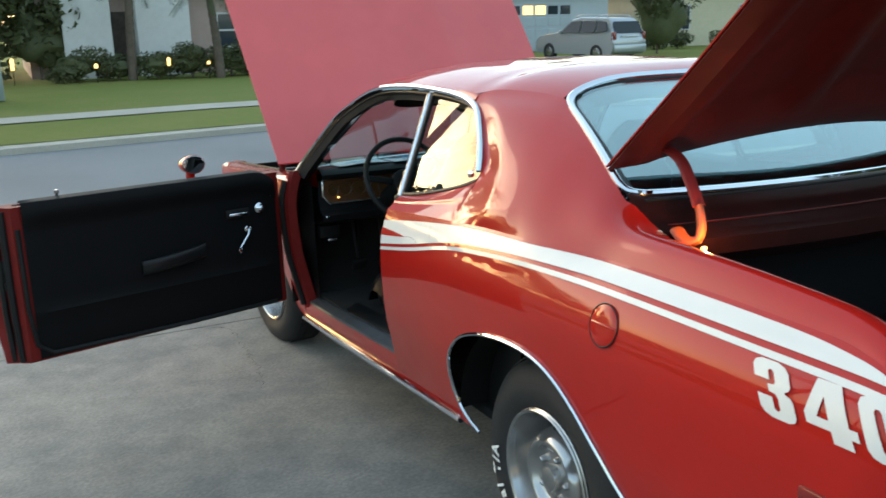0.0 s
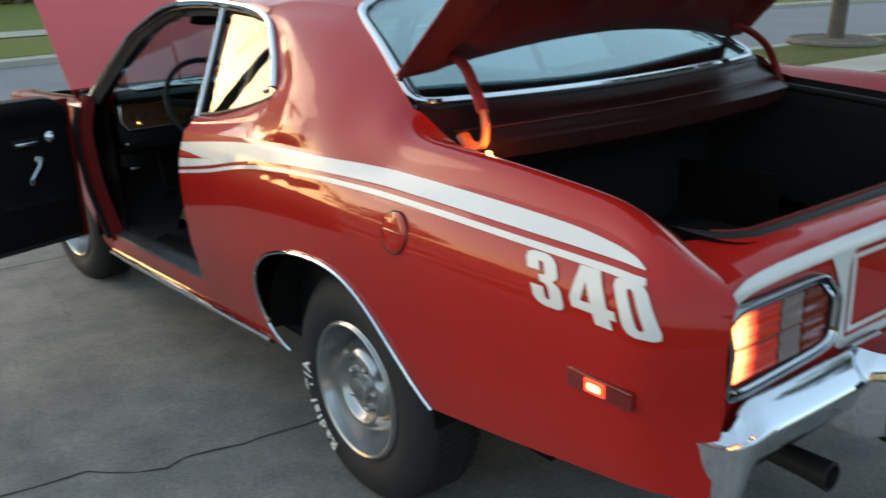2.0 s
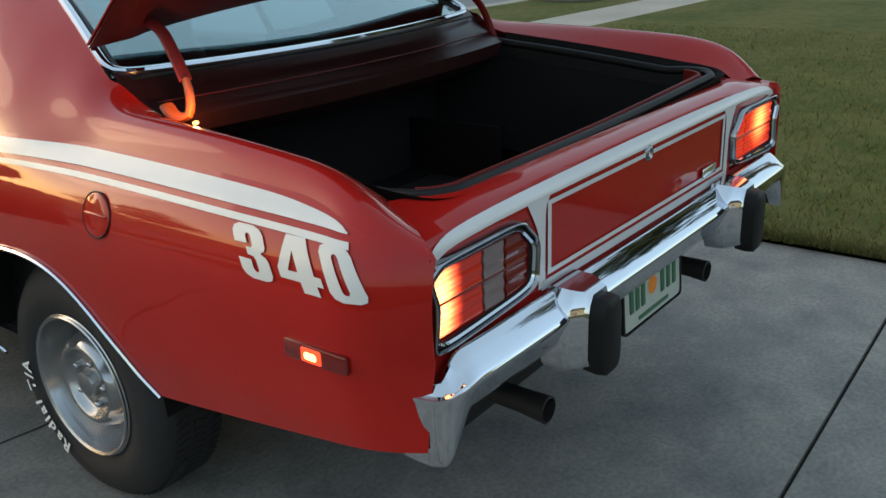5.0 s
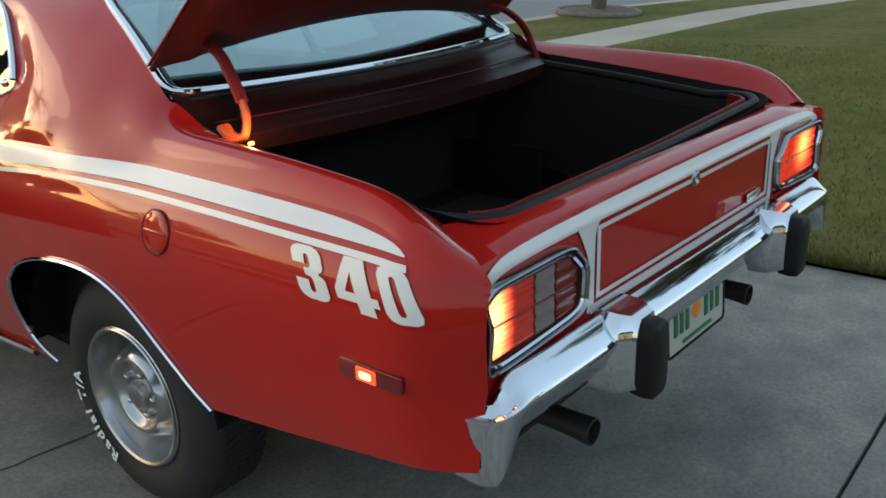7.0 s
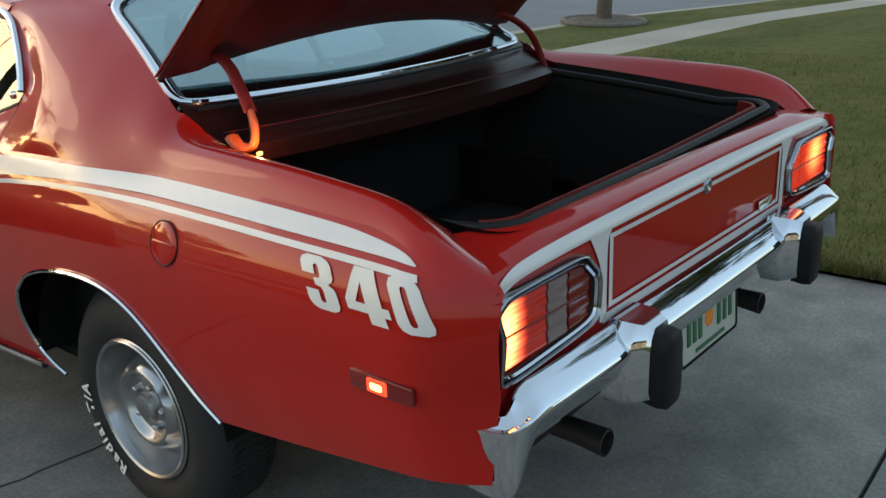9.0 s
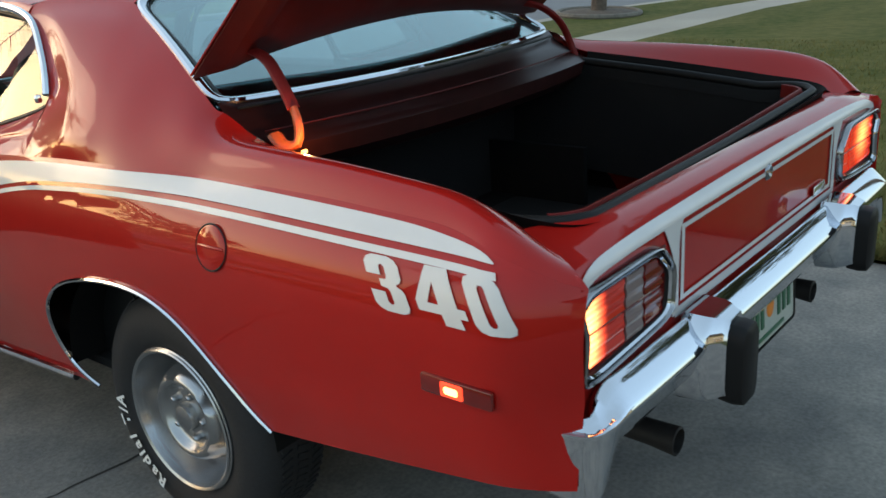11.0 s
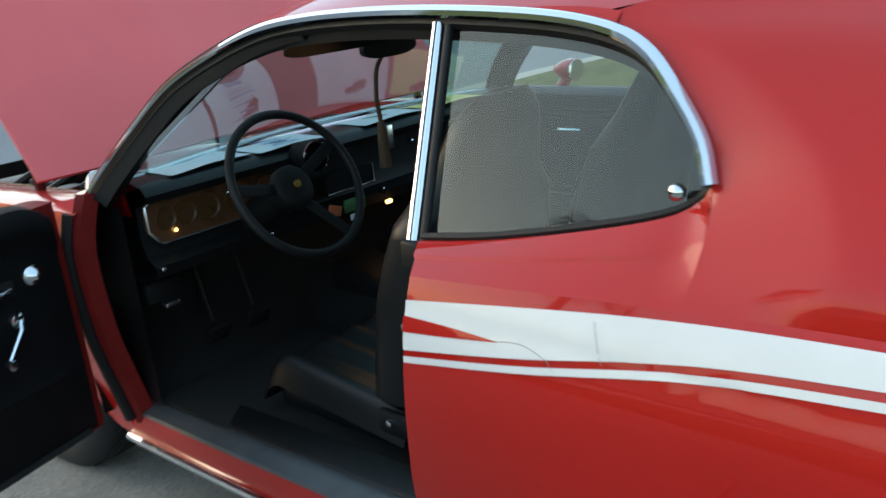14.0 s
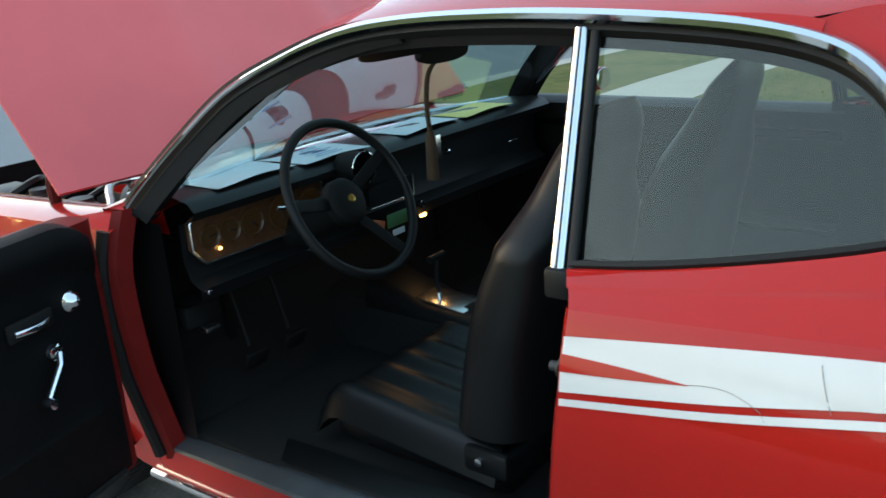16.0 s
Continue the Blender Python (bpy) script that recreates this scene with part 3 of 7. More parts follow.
# front fenders, with their wheel openings, and the nose
FLOW = [(2.22, 0.25), (2.36, 0.27), (2.41, 0.40), (2.46, 0.52), (2.56, 0.60), (2.74, 0.635), (2.92, 0.60), (3.03, 0.52), (3.08, 0.40), (3.12, 0.27), (3.45, 0.30), (3.62, 0.36)]
f_low = spl(FLOW, 60)
for s in (-1, 1):
    cols = []
    for i, (yl, zl) in enumerate(f_low):
        yt = 2.12 + (3.62 - 2.12) * i / 60
        zt = top_z(yt) - 0.01
        col = []
        for v in np.linspace(0, 1, 14):
            y, z = yl + (yt - yl) * v, zl + (zt - zl) * v
            col.append(side_point(y, z, 0, s))
        a = np.array(col[-1])
        col.append(a + np.array([-s * 0.03, 0, 0.014]))
        col.append(a + np.array([-s * 0.10, 0, 0.020]))
        col.append(a + np.array([-s * 0.14, 0, 0.014]))
        col.append(a + np.array([-s * 0.15, 0, -0.05]))
        cols.append(col)
    part("front_fender", sheet(cols), RED, car)
rows = [[(x, 3.60 + 0.05 * (1 - (x / 0.85) ** 2), z) for x in np.linspace(-0.83, 0.83, 18)] for z in np.linspace(0.42, 0.88, 8)]
part("grille_panel", sheet(rows, 0.01), BLACK, car)
part("front_bumper", loft([[(x, 3.70 + 0.06 * (1 - (x / 0.9) ** 2) + 0.06 * b, 0.52 + 0.08 * a) for a, b in rounded(2, 1, 0.3)] for x in np.linspace(-0.92, 0.92, 16)]), CHROME, car)
# cowl and engine bay
rows = [[(x, 2.11 + 0.12 * (1 - (x / 0.8) ** 2) + d, 0.985 + 0.02 * (1 - (x / 0.8) ** 2) - h) for x in np.linspace(-0.80, 0.80, 20)] for d, h in ((-0.06, 0.0), (0.0, 0.0), (0.16, 0.01), (0.17, 0.08))]
part("cowl_panel", sheet(rows), RED, car)
bm = block((1.36, 1.30, 0.02), (0, 2.98, 0.42), 0.004)
block((1.40, 0.02, 0.62), (0, 2.33, 0.66), 0.004, bm=bm)
for s in (-1, 1):
    block((0.02, 1.30, 0.50), (s * 0.69, 2.98, 0.64), 0.004, bm=bm)
part("engine_bay", bm, BLACK, car)
bm = block((0.52, 0.62, 0.34), (0.0, 2.86, 0.62), 0.05)
block((0.16, 0.60, 0.10), (-0.24, 2.86, 0.80), 0.03, bm=bm)
block((0.16, 0.60, 0.10), (0.24, 2.86, 0.80), 0.03, bm=bm)
block((0.10, 0.22, 0.18), (-0.55, 2.55, 0.80), 0.03, bm=bm)
block((0.20, 0.16, 0.18), (-0.56, 3.30, 0.78), 0.02, bm=bm)
tube(spl([(-0.64, 2.45, 0.90), (-0.50, 2.62, 0.92), (-0.3, 2.7, 0.88), (-0.2, 2.9, 0.90)], 16), 0.014, 6, bm=bm)
tube(spl([(-0.60, 2.80, 0.86), (-0.45, 2.75, 0.93), (-0.35, 2.9, 0.92)], 12), 0.011, 6, bm=bm)
part("engine", bm, ENGINE, car, "dark oily engine under the open hood")
part("air_cleaner", lathe([(0.86, 0.0), (0.86, 0.19), (0.87, 0.21), (0.92, 0.21), (0.935, 0.19), (0.94, 0.03), (0.955, 0.015), (0.955, 0.0)], 36, axis="z"), RED, car, "round red air cleaner lid", m=Matrix.Translation((-0.22, 2.80, 0.0)))

# caps, hoses and fittings beside the engine
for x, y, z, r, h in ((-0.60, 2.44, 0.90, 0.030, 0.05), (-0.66, 2.62, 0.86, 0.045, 0.07), (-0.52, 2.56, 0.92, 0.022, 0.04), (-0.62, 2.92, 0.86, 0.040, 0.06), (-0.45, 3.05, 0.88, 0.030, 0.05)):
    part("engine_fitting", lathe([(0.0, r), (h * 0.7, r), (h * 0.75, r * 0.8), (h, r * 0.75), (h, 0.0)], 18, axis="z"), ALLOY if r < 0.035 else ENGINE, car, m=Matrix.Translation((x, y, z)))
for k, way in enumerate(([(-0.70, 2.40, 0.93), (-0.62, 2.52, 0.97), (-0.48, 2.60, 0.94), (-0.36, 2.62, 0.90)], [(-0.68, 2.75, 0.90), (-0.56, 2.70, 0.96), (-0.46, 2.80, 0.95), (-0.40, 2.95, 0.90)], [(-0.72, 3.05, 0.86), (-0.60, 2.98, 0.93), (-0.50, 3.10, 0.90)])):
    part("engine_hose", tube(spl(way, 14), 0.011 + 0.003 * k, 7), SEAL if k else ALLOY, car)

# raised hood: a ribbed panel hinged at the cowl, leaning forward
HD = Vector((-0.0, 0.608, 0.793)).normalized()
HN = Vector((0, 0.793, -0.608))
hx = Vector((1, 0, 0))
rows = []
h0 = Vector((0.0, 2.40, 1.0))
for v in np.linspace(0, 1, 18):
    row = []
    for u in np.linspace(-1, 1, 33):
        w = 0.835 + 0.045 * v
        crown = 0.055 * (1 - u * u) - 0.02 * v * v
        ridge = 0.018 * math.exp(-((abs(u) - 0.34) / 0.10) ** 2)
        curve = 0.045 * (1 - u * u) * (1 - v)
        row.append(h0 + hx * (u * w) + HD * (1.30 * v - curve * 0.6) - HN * (crown + ridge))
    rows.append(row)
hood = part("hood", sheet(rows, 0.012), RED_SKYLIT, car, "raised red hood panel, coloured paler for skylight")
for s in (-1, 1):
    part("hood_hinge", tube([(s * 0.78, 2.52, 0.86), (s * 0.78, 2.53, 1.0), (s * 0.772, 2.50, 1.13)], 0.016, 8), RED_SHADED, hood)


# ---------------------------------------------------------------- tail
def tail_y(x, z=0.9):
    return -1.140 - 0.028 * x - 0.10 * max(0.0, 0.72 - z) * -1.0 - 0.022 * max(0.0, (abs(x) - 0.828) / 0.017)


TAIL_TOP, TAIL_LOW = 0.962, 0.60
rows = []
for x in np.concatenate([[-0.842, -0.835, -0.828], np.linspace(-0.81, 0.81, 56), [0.828, 0.835, 0.842]]):
    e = abs(x) / 0.842
    ty = tail_y(x)
    zt = 0.965 - 0.014 * e ** 6
    k = max(0.0, min(1.0, (abs(x) - 0.66) / 0.17))
    k = k * k * (3 - 2 * k)
    edge_y = -1.06 - 0.028 * x + 0.085 * k
    col = [(x * 0.885, edge_y, 0.985 - 0.004 * k), (x * 0.90, edge_y - 0.018 - 0.012 * k, 0.987 - 0.008 * k), (x * 0.935, edge_y - 0.045 - 0.050 * k, 0.981 - 0.012 * k), (x * 0.958, ty + 0.012, zt + 0.004), (x * 0.965, ty, zt - 0.012)]
    for z in np.linspace(zt - 0.03, 0.60, 14):
        w_ = min(abs(x), half_width(-1.14, z) - 0.009)
        col.append((math.copysign(w_, x), tail_y(x, z), z))
    rows.append(col)
part("tail_panel", sheet(rows, 0.004), RED, car)


def on_tail(x, z, off=0.0):
    return (x, tail_y(x, z) - off + lerp_table(z + 0.014 * (abs(x) / 0.815) ** 6, (0.953, 0.969, 0.981), (0.0, 0.012, 0.033)), z)


def tail_band(a, b, n=30):
    """A flat decal on the tail between two lines of (x, z)."""
    a, b = spl(a, n), spl(b, n)
    return sheet([[on_tail(*(p + (q - p) * k), 0.0035) for k in np.linspace(0, 1, 4)] for p, q in zip(a, b)])


def ring_decal(outer, inner):
    bm = bmesh.new()
    n = len(outer)
    o = [bm.verts.new(on_tail(*p, 0.0035)) for p in outer]
    i = [bm.verts.new(on_tail(*p, 0.0035)) for p in inner]
    for k in range(n):
        bm.faces.new((o[k], o[(k + 1) % n], i[(k + 1) % n], i[k]))
    return bm


def dense(pts, n=10):
    out = []
    for a, b in zip(pts, pts[1:] + pts[:1]):
        for k in range(n):
            out.append((a[0] + (b[0] - a[0]) * k / n, a[1] + (b[1] - a[1]) * k / n))
    return out


part("tail_stripe", tail_band([(-0.818, 0.898), (-0.806, 0.930), (-0.775, 0.949), (-0.70, 0.962), (-0.5, 0.969), (0, 0.972), (0.5, 0.969), (0.70, 0.960), (0.765, 0.946), (0.792, 0.928), (0.800, 0.900)], [(-0.803, 0.898), (-0.788, 0.918), (-0.755, 0.932), (-0.68, 0.939), (-0.5, 0.943), (0, 0.944), (0.5, 0.943), (0.68, 0.938), (0.745, 0.930), (0.772, 0.916), (0.784, 0.900)], 80), WHITE, car, "white stripe along the tail")
for s in (-1, 1):
    part("tail_stripe", tail_band([(s * 0.510, 0.944), (s * 0.484, 0.90), (s * 0.470, 0.86), (s * 0.472, 0.758)], [(s * 0.430, 0.944), (s * 0.444, 0.92), (s * 0.447, 0.86), (s * 0.447, 0.758)], 20), WHITE, car)
o = dense([(-0.438, 0.934), (0.438, 0.934), (0.438, 0.780), (-0.438, 0.780)])
i_ = dense([(-0.425, 0.924), (0.425, 0.924), (0.425, 0.790), (-0.425, 0.790)])
part("panel_outline", ring_decal(o, i_), WHITE, car, "thin white outline on the tail panel")
part("tail_stripe", tail_band([(-0.46, 0.772), (0.46, 0.772)], [(-0.46, 0.752), (0.46, 0.752)], 30), WHITE, car)
part("trunk_lock", lathe([(0.002, 0.0), (0.003, 0.006), (0.006, 0.009), (0.007, 0.013), (0.004, 0.018), (0.0, 0.020)], 24), DULL_CHROME, car, m=Matrix.Translation((0.0, tail_y(0) - 0.001, 0.930)) @ turn(0, 0, -90))
part("badge", block((0.085, 0.006, 0.026), (0.345, tail_y(0.345, 0.80) - 0.006, 0.80), 0.003), STEEL, car, "small bright name badge")


def tail_light(s):
    """A six-sided lamp: bright bezel, dark surround, red lens in four fields."""
    out = [(0.824, 0.905), (0.790, 0.926), (0.540, 0.930), (0.482, 0.870), (0.490, 0.772), (0.818, 0.752), (0.804, 0.845)]
    cx, cz = 0.65, 0.84
    out = dense(out, 12)
    for _ in range(6):          # ease the corners
        out = [((a[0] + 2 * b[0] + c[0]) / 4, (a[1] + 2 * b[1] + c[1]) / 4) for a, b, c in zip(out[-1:] + out[:-1], out, out[1:] + out[:1])]

    def ring(f, off):
        return [on_tail(s * (cx + (x - cx) * f), cz + (z - cz) * (1 - (1 - f) * 1.75), off) for x, z in out]
    lamp = new("tail_light")
    lamp.parent = car
    lamp["label"] = "six-sided red tail light, lit" 
    part("bezel", loft([ring(1.0, 0.0), ring(0.998, 0.010), ring(0.988, 0.017), ring(0.972, 0.019), ring(0.955, 0.015), ring(0.945, 0.008)], False), DULL_CHROME, lamp)
    part("surround", loft([ring(0.945, 0.008), ring(0.93, 0.011), ring(0.905, 0.010), ring(0.885, 0.001)], False), SEAL, lamp)
    part("inner_bezel", loft([ring(0.915, 0.010), ring(0.905, 0.015), ring(0.885, 0.010)], False), CHROME, lamp)
    # lens fields
    zl, zh = 0.782, 0.902
    fields = ((0.788, 0.728, LENS_NEAR if s < 0 else LENS_FAR), (0.726, 0.660, LENS_NEAR if s < 0 else LENS_FAR), (0.652, 0.592, LENS_CLEAR if s < 0 else LENS_FAR), (0.584, 0.516, LENS_OFF if s < 0 else LENS_FAR))
    for x1, x0, mt in fields:
        for za, zb in ((zl, 0.838), (0.846, zh)):
            rows_ = []
            for x in np.linspace(x0, x1, 7):
                rows_.append([on_tail(s * x, z, 0.004 + 0.0015 * math.sin(40 * z * 6)) for z in np.linspace(za, zb, 9)])
            part("lens_field", sheet(rows_, 0.003), mt, lamp)
    rows_ = [[on_tail(s * x, z, 0.0015) for z in np.linspace(0.76, 0.915, 4)] for x in np.linspace(0.50, 0.80, 6)]
    part("reflector", sheet(rows_), LENS_OFF, lamp)
    return lamp


for s in (-1, 1):
    tail_light(s)


# rear bumper: a pressed chrome bar whose ends curl round the corners and hang lower
half_plan = [(0.0, -1.214), (0.35, -1.213), (0.62, -1.211), (0.74, -1.209), (0.795, -1.204), (0.828, -1.192), (0.846, -1.170), (0.853, -1.142), (0.855, -1.108)]
plan = spl([(-x, y) for x, y in half_plan[:0:-1]] + half_plan, 150)
way = np.gradient(plan, axis=0)
way /= np.linalg.norm(way, axis=1)[:, None]
rings = []
for (x, y), d in zip(plan, way):
    a = abs(x) + max(0.0, y + 1.20) * 0.8
    n = np.array([d[1], -d[0]])
    k = float(np.clip((a - 0.745) / 0.105, 0, 1))
    drop = 0.040 * k * k * (3 - 2 * k)
    k2 = float(np.clip((a - 0.755) / 0.085, 0, 1))
    low = 0.074 * k2 * k2 * (3 - 2 * k2)
    dish = 0.010 * math.exp(-((a - 0.80) / 0.020) ** 2)          # a pressed hollow where the top runs out
    deep = 1.0 - 0.45 * float(np.clip((a - 0.78) / 0.08, 0, 1))
    slant = 0.12 * float(np.clip((a - 0.88) / 0.06, 0, 1)) * low
    prof = [(-0.064, 0.742 - drop), (-0.058, 0.752 - drop), (-0.050, 0.757 - drop), (-0.042, 0.755 - drop), (-0.028, 0.743 - 0.9 * drop - dish), (-0.014, 0.729 - 0.7 * drop - dish), (-0.006, 0.720 - 0.5 * drop), (-0.001, 0.713 - 0.35 * drop), (0.0, 0.708 - 0.3 * drop), (-0.002, 0.702 - 0.3 * drop),
            (-0.010, 0.684 - 0.3 * low), (-0.016, 0.668 - 0.6 * low), (-0.022, 0.654 - low + slant), (-0.028, 0.647 - low + slant), (-0.037, 0.642 - low + slant), (-0.047, 0.641 - low + slant), (-0.055, 0.646 - low + slant), (-0.048, 0.700 - 0.5 * drop)]
    rings.append([(x + n[0] * o * deep * f, y + n[1] * o * deep * f - 0.028 * x, z) for (o, z), f in zip(prof, [1.0] * 10 + [1.0 - 0.8 * k2] * 6 + [1.0, 1.0])])
bumper = part("rear_bumper", loft(rings), CHROME, car, "chrome rear bumper that wraps round the corners")
shield = [(-0.30, 0.50), (0.30, 0.50), (0.44, 0.36), (0.50, 0.16), (0.50, -0.38), (0.42, -0.50), (-0.42, -0.50), (-0.50, -0.38), (-0.50, 0.16), (-0.44, 0.36)]
for s in (-1, 1):
    x = s * 0.40
    y = -1.208 - 0.028 * x
    base = [[(x + px * w, y + 0.02 + dy, 0.678 + pz * h) for px, pz in shield] for dy, w, h in ((0.035, 0.165, 0.172), (-0.010, 0.160, 0.170), (-0.024, 0.140, 0.166), (-0.040, 0.098, 0.160), (-0.050, 0.090, 0.152))]
    part("guard_base", loft(base), CHROME, bumper)
    pad = [[(x + px * w, y + dy, 0.662 + pz * h) for px, pz in rounded(1, 1, 0.25, 4)] for dy, w, h in ((-0.012, 0.076, 0.162), (-0.040, 0.080, 0.168), (-0.060, 0.074, 0.162), (-0.066, 0.056, 0.144))]
    part("bumper_guard", loft(pad), SEAL, bumper, "black rubber bumper guard")
    ex = s * 0.44
    part("exhaust_tip", loft([[(ex + r * math.cos(a), yy, zz + r * math.sin(a)) for a in np.linspace(0, 2 * math.pi, 20, endpoint=False)] for yy, zz, r in ((-0.75, 0.485, 0.026), (-1.07, 0.476, 0.027), (-1.135, 0.472, 0.031), (-1.137, 0.472, 0.027), (-1.02, 0.474, 0.024))], True), DARK_STEEL, car, "dark steel exhaust tip")

# number plate below the bumper, with bars for its characters
plate_m = Matrix.Translation((0.02, -1.158, 0.600)) @ turn(-4, 0, -1.6)
plate = part("number_plate", loft([[(px, dy, pz) for px, pz in rounded(0.305, 0.152, 0.012)] for dy in (-0.0015, 0.0015)]), PLATE, car, "cream number plate with green characters", m=plate_m)
for k, x in enumerate((-0.115, -0.085, -0.055, 0.050, 0.083, 0.116)):
    part("character_bar", block((0.019, 0.003, 0.068), (x, -0.003, -0.002), 0.002), PLATE_INK, plate)
part("plate_picture", lathe([(0.0, 0.0), (0.002, 0.018), (0.0, 0.024)], 20), ORANGE, plate, m=Matrix.Translation((-0.003, -0.002, 0.0)) @ turn(0, 0, -90))
part("character_bar", block((0.16, 0.003, 0.010), (0, -0.003, 0.056), 0.002), PLATE_INK, plate)
part("character_bar", block((0.16, 0.003, 0.010), (0, -0.003, -0.060), 0.002), PLATE_INK, plate)
part("plate_frame", loft([[(px * k, dy, pz * k) for px, pz in rounded(0.318, 0.165, 0.014)] for dy, k in ((-0.004, 0.955), (-0.004, 1.0), (0.004, 1.0), (0.004, 0.955))], False), SEAL, plate)
part("rear_valance", sheet([[(x, -1.12 + d, z) for x in np.linspace(-0.82, 0.82, 14)] for d, z in ((0, 0.605), (0.06, 0.60), (0.4, 0.585))]), BLACK, car)

# ---------------------------------------------------------------- trunk
def opening(n=14):
    """The trunk opening, anticlockwise from the near front corner."""
    e = [(-0.672, -0.30, 1.061), (-0.682, -0.60, 1.030), (-0.690, -0.90, 0.999), (-0.689, -0.97, 0.993), (-0.676, -1.025, 0.988), (-0.640, -1.056, 0.985), (-0.57, -1.064, 0.985), (0.0, -1.068, 0.985), (0.56, -1.082, 0.985), (0.630, -1.072, 0.985), (0.666, -1.040, 0.988), (0.680, -0.98, 0.993), (0.682, -0.90, 0.999), (0.680, -0.60, 1.030), (0.672, -0.30, 1.061)]
    e = [(x, y, z + (far_lift(y) if x > 0 else 0.0)) for x, y, z in e]
    return spl(e, 150)


op = opening()

def inset(p, d, dz):
    q = p.copy()
    q[:, 0] *= (0.68 - d) / 0.68
    q[:, 1] += d * np.clip((-0.86 - q[:, 1]) / 0.18, 0, 1)
    q[:, 2] += dz - 0.024 * np.clip((q[:, 1] + 1.02) / 0.14, 0, 1) * max(0.0, min(1.0, d / 0.02))
    return q


# the red gutter is painted black to stand for shade below the rim
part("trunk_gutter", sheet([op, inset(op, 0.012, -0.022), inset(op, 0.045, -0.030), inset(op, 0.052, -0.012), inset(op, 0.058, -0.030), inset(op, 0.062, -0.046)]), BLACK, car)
back = op[op[:, 1] < -1.0]
part("rim_flange", sheet([inset(back, 0.050, -0.004), inset(back, 0.053, 0.006), inset(back, 0.058, 0.006), inset(back, 0.060, -0.030)]), RED_HALF_SHADED, car)
part("trunk_seal", tube(inset(op, 0.030, -0.004), 0.012, 10), SEAL, car, "black rubber trunk seal")
tub = np.vstack([[(-0.672, -0.01, 1.07)], op, [(0.672, -0.01, 1.07)]])
bm = sheet([inset(tub, 0.060, -0.036), inset(tub, 0.05, -0.20), inset(tub, 0.06, -0.36)])
block((1.36, 1.15, 0.02), (0, -0.52, 0.61), 0.002, bm=bm)
block((1.36, 0.02, 0.55), (0, -0.02, 0.76), 0.002, bm=bm)
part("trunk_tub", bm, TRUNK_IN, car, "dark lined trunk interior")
part("trunk_latch", tube([(0.0, -1.005, 0.905), (-0.02, -0.990, 0.925), (0.0, -0.985, 0.955), (0.02, -0.990, 0.925), (0.0, -1.005, 0.905)], 0.005, 6), STEEL, car)
part("courtesy_hook", tube([(-0.33, -0.205, 0.965), (-0.325, -0.215, 0.985), (-0.315, -0.21, 1.0)], 0.008, 8), STEEL, car)
# panel between the glass and the trunk
rows = []
for x in np.linspace(-0.70, 0.70, 24):
    k = 1 - (x / 0.70) ** 2
    rows.append([(x * 0.985, -0.135 - 0.075 * k, 1.152 - 0.012 * k), (x * 0.985, -0.165 - 0.075 * k, 1.120 - 0.012 * k), (x * 0.98, -0.20 - 0.075 * k, 1.102), (x * 0.97, -0.26 - 0.07 * k, 1.078 - 0.005 * k), (x * 0.96, -0.305 - 0.07 * k, 1.060), (x * 0.955, -0.300 - 0.07 * k, 1.020), (x * 0.95, -0.25 - 0.07 * k, 0.985)])
part("rear_cowl", sheet(rows), GUTTER_SHADED, car, "red gutter panel under the rear glass, coloured dark for shade")
for off, rad_, mt in ((0.026, 0.004, SEAL), (0.110, 0.0025, RED_SHADED)):
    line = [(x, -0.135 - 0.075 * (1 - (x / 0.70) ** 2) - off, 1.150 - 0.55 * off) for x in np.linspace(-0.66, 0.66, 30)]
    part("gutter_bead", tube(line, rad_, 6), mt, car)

# trunk lid, raised on its hinges
LD = Vector((0.0, -0.763, 0.646)).normalized()
LN = Vector((0, -0.646, -0.763))
rows, inner = [], []
for v in np.linspace(0, 1, 20):
    row, rin = [], []
    for u in np.linspace(-1, 1, 41):
        w = 0.682 - 0.012 * math.sin(math.pi * v) + 0.0 * v
        front = 0.085 * (1 - u * u)
        p0 = Vector((u * w + 0.022 * 0, -0.045, 1.205)) + LD * (front * (1 - v) * 1.0 + 0.98 * v)
        tail = 0.02 * max(0, v - 0.85) / 0.15
        row.append(p0 - LN * (0.020 * (1 - u * u) + 0.006) + LN * tail)
        # pressed inner frame: ribs round the rim, across and diagonal
        au = abs(u)
        rim_ = max(math.exp(-((au - 0.90) / 0.085) ** 4), math.exp(-((v - 0.10) / 0.085) ** 4) * (au < 0.97), math.exp(-((v - 0.90) / 0.09) ** 4) * (au < 0.97))
        rib = max(math.exp(-((au - (0.22 + 0.40 * v)) / 0.085) ** 4), math.exp(-((au - 0.55) / 0.05) ** 4) * 0.0)
        h = 0.036 * max(rim_, rib * 0.9)
        edge = min(1.0, (1 - au) / 0.03, v / 0.03 + 0.0, (1 - v) / 0.03)
        rin.append(p0 - LN * (0.020 * (1 - u * u) - 0.004) + LN * (h * max(0, edge)))
    rows.append(row)
    inner.append(rin)
lid = part("trunk_lid", sheet(rows, 0.004), RED, car, "raised red trunk lid, pressed frame inside")
part("inner_frame", sheet(inner, 0.002), RED_SHADED, lid)
part("lid_lock", block((0.07, 0.05, 0.05), tuple(Vector((0, -0.045, 1.205)) + LD * 0.93 + LN * 0.035), 0.008), ENGINE, lid)
